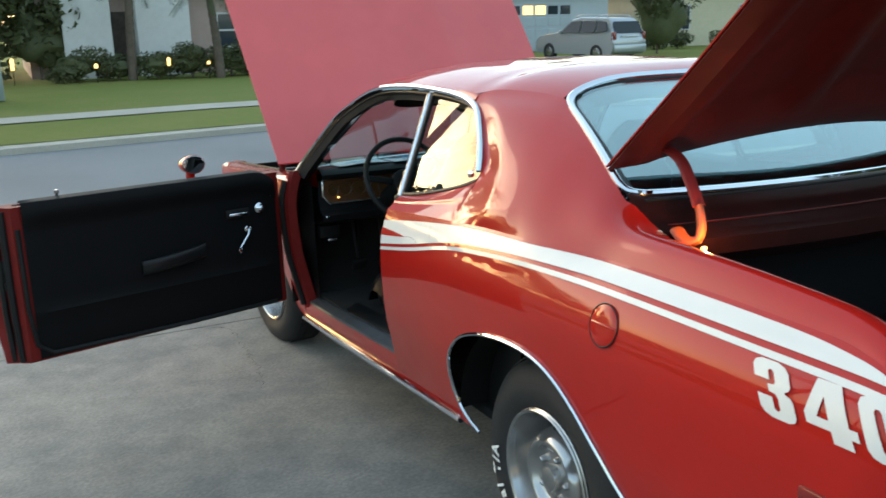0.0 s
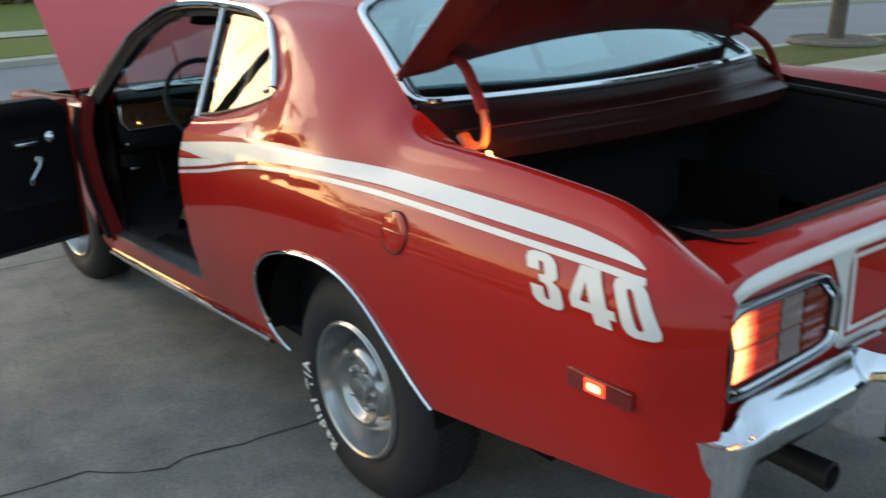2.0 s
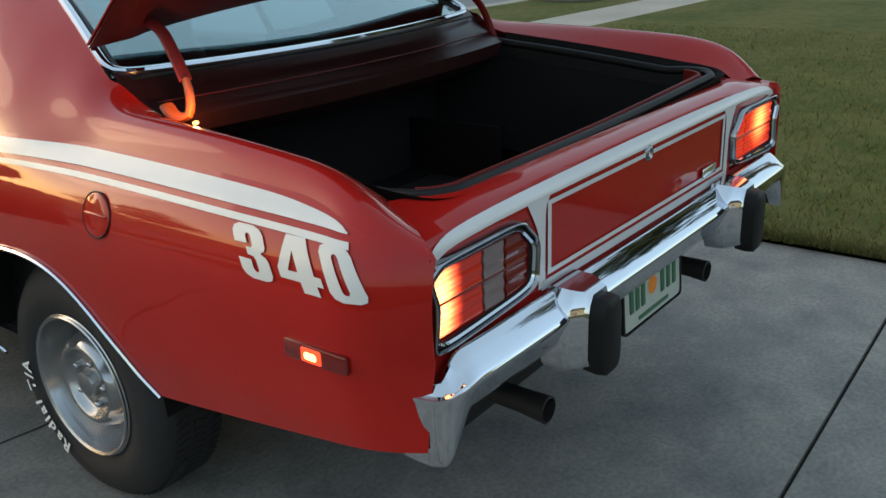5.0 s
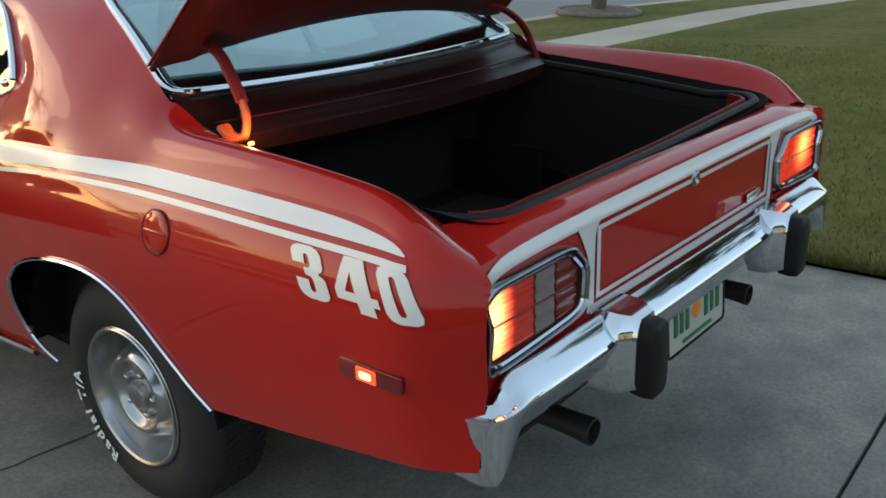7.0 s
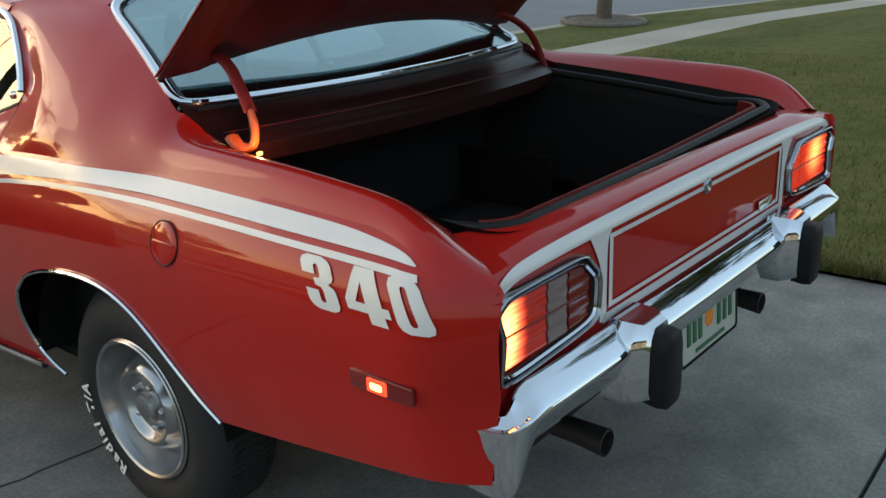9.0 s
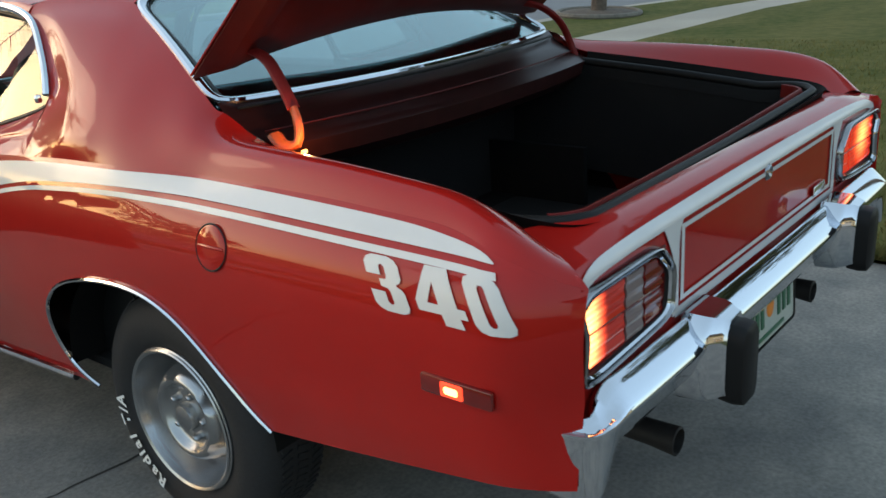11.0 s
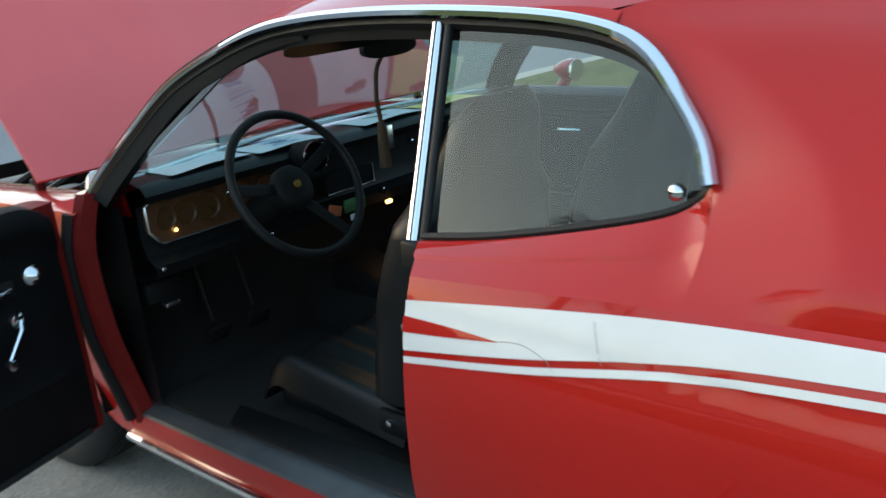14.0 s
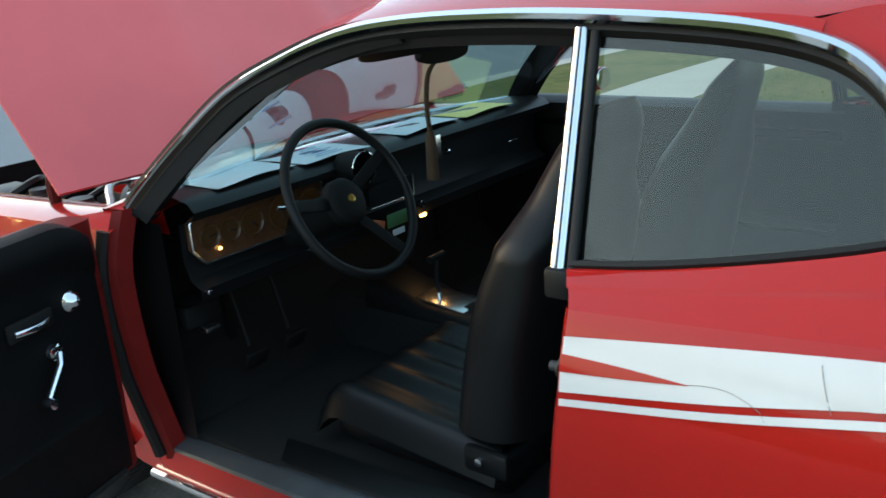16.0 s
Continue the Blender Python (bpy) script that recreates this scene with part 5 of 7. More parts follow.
part("edge_strip", tube([(1.190, -0.030, 0.99), (1.192, -0.030, 0.60), (1.185, -0.030, 0.40)], 0.015, 6), SEAL, door, m=DM)
part("edge_strip", tube([(1.212, -0.062, 0.985), (1.214, -0.062, 0.60), (1.205, -0.062, 0.40)], 0.013, 6), SEAL, door, m=DM)
part("lock_pin", lathe([(1.02, 0.006), (1.035, 0.006), (1.040, 0.009), (1.050, 0.009), (1.054, 0.0)], 12, axis="z"), CHROME, door, m=DM @ Matrix.Translation((0.985, -0.01, 0)))
# pull handle in its bezel
hb = part("handle_bezel", block((0.115, 0.010, 0.040), (0.235, 0.018, 0.848), 0.006), SEAL, door, m=DM)
part("door_handle", loft([[(0.190 + 0.090 * k, 0.024 + 0.012 * math.sin(math.pi * k) + 0.006 * px, 0.846 + 0.007 * pz) for px, pz in rounded(2, 2, 0.8, 3)] for k in np.linspace(0, 1, 8)]), CHROME, hb)
part("mirror_knob", lathe([(0.0, 0.024), (0.006, 0.024), (0.010, 0.017), (0.022, 0.012), (0.028, 0.006), (0.029, 0.0)], 24), CHROME, door, m=DM @ Matrix.Translation((0.122, 0.012, 0.858)) @ turn(0, 0, 90))
wc = part("window_crank", lathe([(0.0, 0.020), (0.010, 0.018), (0.014, 0.010), (0.014, 0.0)], 20), CHROME, door, m=DM @ Matrix.Translation((0.190, 0.014, 0.770)) @ turn(0, 0, 90))
part("crank_arm", tube([(0.016, 0.0, 0.0), (0.026, -0.012, -0.02), (0.028, -0.062, -0.080)], [0.008, 0.0075, 0.006], 8), CHROME, wc)
part("crank_knob", lathe([(0.020, 0.0), (0.020, 0.010), (0.034, 0.013), (0.046, 0.011), (0.050, 0.0)], 16), CHROME, wc, m=Matrix.Translation((0.0, -0.064, -0.083)))
ar = [[(0.40 + 0.30 * k, 0.014 + 0.045 * math.sin(math.pi * min(1, max(0, k))) ** 0.4 * (px + 1) / 2 + 0.001 * px, 0.70 + 0.030 * pz + 0.03 * (0.5 - k)) for px, pz in rounded(2, 2, 0.7, 4)] for k in np.linspace(0.02, 0.98, 12)]
part("armrest", loft(ar), VINYL, door, "black padded armrest", m=DM)
part("latch", block((0.012, 0.030, 0.085), (1.198, -0.045, 0.76), 0.004), STEEL, door, m=DM)
part("latch_hole", block((0.014, 0.016, 0.03), (1.202, -0.045, 0.70), 0.003), SEAL, door, m=DM)
part("glass_slot", block((1.08, 0.012, 0.006), (0.60, -0.055, 1.006), 0.002), SEAL, door, m=DM)


def side_mirror(m, s):
    """A bullet-shaped racing mirror on a foot; its glass looks to the rear (-y)."""
    mi = new("side_mirror")
    mi.parent = car
    mi.matrix_basis = m
    mi["label"] = "red bullet-shaped door mirror"
    part("housing", loft([[(0.056 * k * math.cos(a), y, 0.042 * k * math.sin(a)) for a in np.linspace(0, 2 * math.pi, 24, endpoint=False)] for y, k in ((-0.01, 1.0), (0.015, 0.98), (0.045, 0.82), (0.072, 0.52), (0.085, 0.15))]), RED, mi)
    part("mirror_glass", loft([[(0.053 * k * math.cos(a), y, 0.039 * k * math.sin(a)) for a in np.linspace(0, 2 * math.pi, 24, endpoint=False)] for y, k in ((-0.013, 1.0), (-0.0145, 0.96))]), CHROME, mi)
    part("foot", loft([[(s * 0.03 * k + 0.018 * math.cos(a), 0.03 + 0.03 * k + 0.028 * math.sin(a), -0.03 - 0.055 * k) for a in np.linspace(0, 2 * math.pi, 14, endpoint=False)] for k in (0, 0.5, 1)]), RED, mi)


side_mirror(Matrix.Translation((-1.300, 2.13, 1.070)) @ turn(0, 0, 16), 0.4)
side_mirror(Matrix.Translation((0.985, 1.86, 1.050)), -1)

# far door, shut, its window wound down
rows = []
for y in np.linspace(0.95, 2.12, 26):
    rows.append([side_point(y, z, 0.0, 1) for z in np.linspace(0.40, top_z(y) + 0.004, 18)] + [(half_width(y, top_z(y)) - 0.03, y, top_z(y) + 0.022), (half_width(y, top_z(y)) - 0.06, y, top_z(y) + 0.024)])
fd = part("far_door", sheet(rows), RED, car, "shut red door with its window down")
rows = [[(0.815, y, 0.42), (0.80, y, 0.60), (0.775, y, 0.62), (0.80, y, 0.64), (0.80, y, 0.90), (0.775, y, 0.93), (0.775, y, 0.985), (0.80, y, 1.005), (0.83, y, 1.008)] for y in np.linspace(0.96, 2.10, 20)]
part("inner_panel", sheet(rows), VINYL, fd, "black vinyl door panel")
part("door_handle", tube([(0.765, 1.72, 0.86), (0.755, 1.78, 0.862), (0.765, 1.84, 0.86)], 0.007, 6), CHROME, fd)

# striker on the rear jamb
part("striker", lathe([(0.0, 0.016), (-0.004, 0.016), (-0.006, 0.008), (-0.020, 0.008), (-0.022, 0.0)], 16), ENGINE, car, "dark worn latch striker", m=Matrix.Translation((-0.862, 0.962, 0.885)) @ turn(0, 0, -90))


# ---------------------------------------------------------------- cabin
bm = block((1.52, 2.1, 0.03), (0, 1.30, 0.375), 0.004)
tunnel = [[(0.16 * math.cos(a), y, 0.38 + 0.15 * math.sin(a)) for a in np.linspace(0, math.pi, 12)] for y in np.linspace(0.6, 2.3, 6)]
part("floor_pan", bm, CARPET, car, "black carpeted floor")
part("tunnel", sheet(tunnel), CARPET, car)
part("firewall", sheet([[(x, 2.29 + d, z) for x in np.linspace(-0.76, 0.76, 8)] for d, z in ((-0.16, 0.385), (0.0, 0.52), (0.0, 0.95))]), CARPET, car)
for s in (-1, 1):
    part("kick_panel", sheet([[(s * 0.775, y, z) for y in (2.08, 2.18, 2.30)] for z in np.linspace(0.38, 0.95, 5)]), VINYL, car)
    rows = [[(s * (0.735 - 0.0 * z), y, z) for y in np.linspace(0.30, 0.97, 8)] for z in np.linspace(0.40, 1.02, 8)]
    part("rear_side_panel", sheet(rows), VINYL, car)
# headliner
rows = [[(x * lerp_table(y, (0.31, 0.5, 0.75), (0.80, 0.86, 1.0)), y, lerp_table(y, (0.30, 0.5, 1.1, 1.6), (1.325, 1.352, 1.372, 1.342)) + 0.035 * (1 - (x / 0.6) ** 2)) for x in np.linspace(-0.60, 0.60, 14)] for y in np.linspace(0.31, 1.64, 14)]
part("headliner", sheet(rows), VINYL, car, "dark vinyl headliner")
for s in (-1, 1):
    sv = [[(s * 0.33 + 0.20 * a, 1.60 + 0.055 * b, 1.335 - 0.04 * b + c) for a, b in rounded(2, 2, 0.5)] for c in (-0.010, 0.008)]
    part("sun_visor", loft(sv), VINYL, car)
rvm = part("rear_view_mirror", loft([[(-0.045 + 0.105 * a * k, 1.785 + c, 1.262 + 0.028 * b * k) for a, b in rounded(2, 2, 0.8)] for c, k in ((-0.012, 0.97), (-0.004, 1.0), (0.010, 0.95), (0.022, 0.6))]), BLACK, car)
part("mirror_stem", tube([(-0.045, 1.80, 1.27), (-0.02, 1.79, 1.34)], 0.008, 8), STEEL, rvm)

# dashboard
rows = []
for x in np.linspace(-0.76, 0.76, 40):
    k = 1 - (x / 0.76) ** 2
    rows.append([(x, 2.20 + 0.05 * k, 0.995), (x, 2.12, 1.010), (x, 2.03, 1.012), (x, 1.985, 1.005), (x, 1.965, 0.985), (x, 1.975, 0.965), (x, 2.030, 0.950), (x, 2.035, 0.86), (x, 2.020, 0.815), (x, 1.985, 0.795), (x, 1.99, 0.765), (x, 2.06, 0.745), (x, 2.15, 0.74)])
dash = part("dashboard", sheet(rows), VINYL, car, "black padded dashboard")
# instrument binnacle on the driver's side
cl = [[(-0.530 + 0.215 * a, 2.028 - d, 0.903 + 0.058 * b) for a, b in ((-1, -0.35), (-0.86, -1), (0.86, -1), (1, -0.35), (1, 0.8), (0.9, 1), (-0.9, 1), (-1, 0.8))] for d in (0.0, 0.014)]
clu = part("instrument_panel", loft(cl), WOODGRAIN, dash, "woodgrain gauge panel, dimly lit amber")
part("cluster_rim", tube([(-0.530 + 0.215 * a, 2.012, 0.903 + 0.058 * b) for a, b in ((-1, -0.35), (-0.86, -1), (0.86, -1), (1, -0.35), (1, 0.8), (0.9, 1), (-0.9, 1), (-1, 0.8))], 0.0035, 6, closed=True), STEEL, clu)
for x, r in ((-0.695, 0.024), (-0.635, 0.027), (-0.565, 0.031), (-0.465, 0.040), (-0.365, 0.032)):
    g = part("gauge", lathe([(0.0, 0.0), (0.0, r), (-0.004, r + 0.002), (-0.006, r + 0.004), (0.0, r + 0.006)], 28), GAUGE, dash, m=Matrix.Translation((x, 2.011, 0.908)) @ turn(0, 0, 90))
    part("needle", block((0.002, 0.003, r * 0.8), (-0.004, 0, r * 0.3), 0.0), STEEL, g, m=turn(x * 400, 0, 0))
part("warning_lamp", lathe([(0.0, 0.005), (-0.004, 0.004), (-0.005, 0.0)], 10), GOLD_LAMP, dash, m=Matrix.Translation((-0.672, 2.008, 0.872)) @ turn(0, 0, 90))
# radio, vents and tags in the middle
part("radio", loft([[(-0.09 + 0.095 * a, 1.985 - d, 0.875 + 0.030 * b) for a, b in rounded(2, 2, 0.3, 3)] for d in (0.0, 0.02)]), BLACK, dash)
part("radio_trim", tube([(-0.09 + 0.095 * a, 1.964, 0.875 + 0.030 * b) for a, b in ((-1, -1), (1, -1), (1, 1))], 0.003, 6), STEEL, dash)
part("tachometer", lathe([(0.0, 0.0), (0.005, 0.040), (-0.03, 0.044), (0.0, 0.044), (0.045, 0.038), (0.055, 0.0)], 28), BLACK, dash, m=Matrix.Translation((-0.262, 1.930, 0.985)) @ turn(0, 0, 90))
part("tachometer_rim", tube([(-0.262 + 0.043 * math.cos(a), 1.899, 0.985 + 0.043 * math.sin(a)) for a in np.linspace(0, 2 * math.pi, 28, endpoint=False)], 0.003, 6, closed=True), CHROME, dash)
for x, z, w in ((0.20, 0.93, 0.009), (-0.745, 0.79, 0.007), (0.05, 0.80, 0.012), (-0.40, 0.785, 0.006)):
    part("dash_knob", lathe([(0.0, w), (-0.014, w * 0.9), (-0.018, 0.0)], 14), CHROME, dash, m=Matrix.Translation((x, 1.985, z)) @ turn(0, 0, 90))
part("vent_handle", block((0.05, 0.01, 0.006), (0.52, 1.965, 0.90), 0.002), STEEL, dash)
part("hanging_label", block((0.085, 0.004, 0.040), (-0.115, 1.93, 0.805), 0.002), GREEN_TAG, dash)
part("hanging_label", block((0.05, 0.004, 0.018), (-0.115, 1.928, 0.768), 0.002), PAPER, dash)
part("hanging_label", block((0.05, 0.004, 0.030), (-0.195, 1.93, 0.805), 0.002, rot=turn(0, 20, 0)), ORANGE_TAG, dash)
part("fuse_box", block((0.10, 0.05, 0.06), (-0.70, 2.10, 0.70), 0.008), BLACK, dash)
part("hood_release", block((0.045, 0.03, 0.014), (-0.70, 2.06, 0.665), 0.004), STEEL, dash)
for x in (-0.56, -0.42):
    pd = part("pedal", block((0.075, 0.02, 0.055), (x, 2.08, 0.52), 0.008, rot=turn(25, 0, 0)), BLACK, car)
    part("pedal_arm", tube([(x, 2.10, 0.55), (x, 2.16, 0.74)], 0.006, 6), BLACK, pd)

# steering wheel: three spokes, thin rim
sw = new("steering_wheel")
sw.parent = car
sw["label"] = "black three-spoke steering wheel"
sw.matrix_basis = Matrix.Translation((-0.402, 1.815, 0.950)) @ turn(-28, 0, 3)      # local -y faces the driver
rimp = [(0.201 * math.cos(a), 0, 0.201 * math.sin(a)) for a in np.linspace(0, 2 * math.pi, 56, endpoint=False)]
part("rim", tube(rimp, 0.0125, 10, closed=True), SEAL, sw)
for a in (25, 172, 297):
    r = radians(a)
    part("spoke", loft([[(k * math.cos(r) - 0.016 * px * math.sin(r), 0.045 * (1 - k / 0.20) + 0.004 * py, k * math.sin(r) + 0.016 * px * math.cos(r)) for px, py in rounded(2, 2, 0.6, 2)] for k in (0.03, 0.10, 0.197)]), BLACK, sw)
hub = part("horn_pad", lathe([(0.06, 0.05), (0.045, 0.062), (0.020, 0.060), (0.010, 0.050), (0.006, 0.025), (0.006, 0.0)], 36), BLACK, sw, m=turn(0, 0, 90))
part("emblem", lathe([(0.006, 0.011), (0.001, 0.010), (0.0, 0.0)], 20), EMBLEM, hub)
part("column", tube([(0, 0.05, 0), (0, 0.36, 0.0)], [0.045, 0.05], 16), BLACK, sw)
part("turn_lever", tube([(-0.03, 0.09, 0.02), (-0.16, 0.085, 0.05)], 0.005, 6), STEEL, sw)


# bucket seats: ribbed cushion, high back with the headrest in one
def bucket_seat(m, label):
    seat = new("bucket_seat")
    seat.parent = car
    seat.matrix_basis = m
    seat["label"] = label

    def ribs(u, on):
        return (0.006 * math.cos(u * 6 * math.pi) if abs(u) < 0.62 else 0.0) * on
    rows_ = []
    for v in np.linspace(0, 1, 22):
        row = []
        on = 1.0 if 0.12 < v < 0.9 else 0.0
        y = -0.02 + 0.52 * v
        roll = 0.0 if v < 0.85 else -0.07 * ((v - 0.85) / 0.15) ** 2
        for u in np.linspace(-1, 1, 49):
            side_ = 0.022 * max(0, (abs(u) - 0.62) / 0.38) - 0.085 * max(0, (abs(u) - 0.80) / 0.20) ** 2
            row.append((0.255 * u, y + 0.03, 0.122 + 0.045 * v + roll + side_ + ribs(u, on)))
        rows_.append(row)
    rows_.append([(x, y + 0.01, 0.03) for x, y, z in rows_[-1]])
    part("cushion", sheet(rows_), VINYL, seat)
    rows_ = []
    for v in np.linspace(0, 1, 30):
        z = 0.16 + 0.66 * v
        w = lerp_table(v, (0, 0.35, 0.62, 0.74, 0.86, 0.95, 1.0), (0.250, 0.255, 0.235, 0.165, 0.140, 0.125, 0.08))
        t = lerp_table(v, (0, 0.5, 0.75, 0.9, 1.0), (0.11, 0.095, 0.06, 0.045, 0.012))
        yc = 0.045 - 0.19 * v + 0.03 * math.sin(math.pi * v)
        ring = []
        for a in np.linspace(0, 2 * math.pi, 48, endpoint=False):
            c, s_ = math.cos(a), math.sin(a)
            px = math.copysign(abs(c) ** 0.55, c) * w
            py = math.copysign(abs(s_) ** 0.75, s_) * t
            if s_ > 0 and v < 0.62:
                py += ribs(px / w, 1.0 if v > 0.1 else 0) - 0.012 * (1 - (px / w) ** 2)
            ring.append((px, yc + py, z))
        rows_.append(ring)
    part("backrest", loft(rows_), VINYL, seat)
    part("cushion_body", block((0.47, 0.50, 0.10), (0, 0.245, 0.070), 0.048, 4), VINYL, seat)
    part("seat_base", block((0.40, 0.42, 0.09), (0, 0.22, 0.045), 0.015), BLACK, seat)
    part("recliner_cover", block((0.024, 0.11, 0.06), (-0.245, 0.03, 0.11), 0.014), VINYL, seat)
    part("recliner_bolt", lathe([(0.0, 0.010), (-0.008, 0.009), (-0.010, 0.0)], 12), CHROME, seat, m=Matrix.Translation((-0.258, 0.04, 0.115)))
    return seat


bucket_seat(Matrix.Translation((-0.385, 1.255, 0.385)), "black ribbed vinyl bucket seat with a high back")
bucket_seat(Matrix.Translation((0.385, 1.265, 0.385)), "black ribbed vinyl bucket seat with a high back")
# rear bench and shelf
rows = [[(x, 0.82 - 0.0 * x, 0.50) for x in np.linspace(-0.6, 0.6, 16)], [(x, 0.80, 0.62) for x in np.linspace(-0.6, 0.6, 16)], [(x, 0.60, 0.655) for x in np.linspace(-0.6, 0.6, 16)], [(x, 0.36, 0.62) for x in np.linspace(-0.6, 0.6, 16)],
        [(x, 0.30, 0.80) for x in np.linspace(-0.6, 0.6, 16)], [(x, 0.22, 1.02) for x in np.linspace(-0.6, 0.6, 16)], [(x, 0.17, 1.045) for x in np.linspace(-0.6, 0.6, 16)], [(x, 0.12, 1.035) for x in np.linspace(-0.6, 0.6, 16)]]
part("rear_bench", sheet(rows), VINYL, car, "black vinyl rear bench seat")
part("parcel_shelf", block((1.34, 0.44, 0.02), (0, -0.03, 1.055), 0.006), VINYL, car, "black shelf under the rear glass")

# console and shifter
con = part("console", loft([[(0.10 * a, y, z0 + 0.06 * b) for a, b in rounded(2, 2, 0.5, 3)] for y, z0 in ((1.25, 0.46), (1.6, 0.455), (1.9, 0.47), (2.1, 0.53))]), VINYL, car, "black floor console with bright trim")
part("shifter_plate", block((0.11, 0.20, 0.010), (0.0, 1.86, 0.530), 0.004, rot=turn(5, 0, 0)), STEEL, con)
part("shifter", tube([(-0.01, 1.88, 0.53), (-0.015, 1.885, 0.60), (-0.02, 1.875, 0.66)], [0.007, 0.006, 0.006], 8), CHROME, con, "bright shift lever with T handle")
part("shift_handle", tube([(-0.055, 1.875, 0.668), (0.015, 1.875, 0.668)], 0.011, 10), BLACK, con)

# papers on the dashboard, charms on the mirror
def paper(name, x0, x1, y0, y1, rz, mat, label):
    rows_ = [[((x0 + (x1 - x0) * a), y0 + (y1 - y0) * b + 0.06 * rz * a, 1.016 + 0.006 * math.sin(3 * a + 2 * b) ** 2 - 0.010 * b) for b in np.linspace(0, 1, 6)] for a in np.linspace(0, 1, 10)]
    ob = part(name, sheet(rows_, 0.0006), mat, None, smooth=True)
    ob.matrix_world = CAR_TILT
    return tagged(ob, label, "paper")


paper("paper_sheet", -0.66, -0.40, 1.995, 2.19, 0.2, PAPER, "white printed paper lying on the dashboard")
p2 = paper("paper_sheet", -0.385, -0.14, 1.985, 2.18, -0.2, PAPER, "white paper with blue print on the dashboard")
for k in range(7):
    part("print_line", block((0.10 - 0.02 * (k % 3), 0.004, 0.001), (-0.28 + 0.01 * (k % 2), 2.005 + 0.018 * k, 1.0235), 0.0), BLUE_INK, p2, smooth=False)
paper("paper_sheet", 0.02, 0.30, 1.985, 2.16, 0.2, PAPER, "white paper lying on the dashboard")
paper("yellow_paper", 0.32, 0.60, 1.985, 2.15, 0.1, YELLOW_PAPER, "pale yellow paper lying on the dashboard")
cord = spl([(-0.055, 1.80, 1.24), (-0.060, 1.825, 1.20), (-0.068, 1.83, 1.12), (-0.062, 1.83, 1.05)], 20)
bm = bmesh.new()
for ph in (0.0, 2.1, 4.2):
    tube([p + 0.0045 * np.array([math.cos(ph + 1.3 * i), math.sin(ph + 1.3 * i), 0]) for i, p in enumerate(spl(cord, 60))], 0.0035, 5, bm=bm)
ch = part("hanging_charm", bm, TASSEL, None)
ch.matrix_world = CAR_TILT
tagged(ch, "brown cord charm with a tassel hanging from the mirror", "charm")
part("tassel", tube([(-0.062, 1.83, 1.05), (-0.062, 1.83, 1.03), (-0.062, 1.83, 0.915)], [0.009, 0.014, 0.018], 10), TASSEL, ch)
part("token", block((0.035, 0.004, 0.07), (-0.042, 1.825, 1.00), 0.003), STEEL, ch)
# warm courtesy lamp under the dashboard
cd = bpy.data.lights.new("courtesy_bulb", "POINT")
cd.energy, cd.color, cd.shadow_soft_size = 0.09, (1.0, 0.50, 0.16), 0.02
co_ = new("courtesy_light", cd)
co_.parent = car
co_.matrix_basis = Matrix.Translation((0.12, 2.00, 0.735))
part("courtesy_bulb", lathe([(-0.012, 0.0), (-0.010, 0.007), (0.010, 0.007), (0.012, 0.0)], 12), GOLD_LAMP, car, m=Matrix.Translation((0.12, 2.03, 0.742)))


# ---------------------------------------------------------------- ground
def ground_z(x, y):
    """The plot falls to the street; the street is level."""
    return -0.0493 * min(y, 5.6) if y < 5.6 else -0.276


def leaf_mat(name, a, b, scale=6):
    return material(name, a, 0.6, vary=0.6, colour2=b, scale=scale * 8, big=scale, spec=0.25)


GRASS = material("lawn_turf", (0.052, 0.070, 0.014), 0.9, vary=0.6, colour2=(0.135, 0.120, 0.040), scale=7, big=0.9, bump=0.8, bump_scale=60, spec=0.1)
GRASS_BLADE = material("grass_blade", (0.105, 0.125, 0.034), 0.8, vary=0.6, colour2=(0.20, 0.165, 0.07), scale=9, big=1.1, spec=0.1)
GRASS_FAR = material("far_lawn_turf", (0.120, 0.150, 0.034), 0.9, vary=0.5, colour2=(0.16, 0.165, 0.05), scale=8, big=0.5, spec=0.1)
ASPHALT = material("grey_asphalt", (0.19, 0.195, 0.20), 0.85, vary=0.25, scale=90, big=0.5, bump=0.3, bump_scale=120)
WALK = material("pale_concrete", (0.40, 0.37, 0.31), 0.9, vary=0.25, scale=40, big=0.8)
CONCRETE = material("drive_concrete", (0.275, 0.256, 0.220), 0.82, vary=0.45, colour2=(0.132, 0.130, 0.122), scale=5.5, big=0.6, bump=0.35, bump_scale=140, detail=8, speck=0.20)
STONE = material("weathered_stone", (0.19, 0.17, 0.14), 0.9, vary=0.4, scale=14)
DIRT = material("dark_joint", (0.03, 0.028, 0.024), 0.95)
TREE_GREEN = leaf_mat("dark_tree_leaf", (0.045, 0.062, 0.025), (0.075, 0.085, 0.035))
PALM_GREEN = leaf_mat("palm_leaf", (0.030, 0.050, 0.018), (0.05, 0.065, 0.02))
HEDGE_GREEN = leaf_mat("hedge_leaf", (0.048, 0.060, 0.026), (0.08, 0.085, 0.038))
BARK = material("tree_bark", (0.13, 0.10, 0.075), 0.9, vary=0.5, scale=20)
STUCCO = material("pale_blue_stucco", (0.46, 0.50, 0.53), 0.85, vary=0.08, scale=8)
STUCCO_CREAM = material("cream_stucco", (0.52, 0.47, 0.33), 0.85, vary=0.1, scale=8)
STUCCO_PINK = material("pink_stucco", (0.38, 0.28, 0.24), 0.85, vary=0.1, scale=8)
STUCCO_WHITE = material("white_stucco", (0.60, 0.60, 0.58), 0.85, vary=0.08, scale=8)
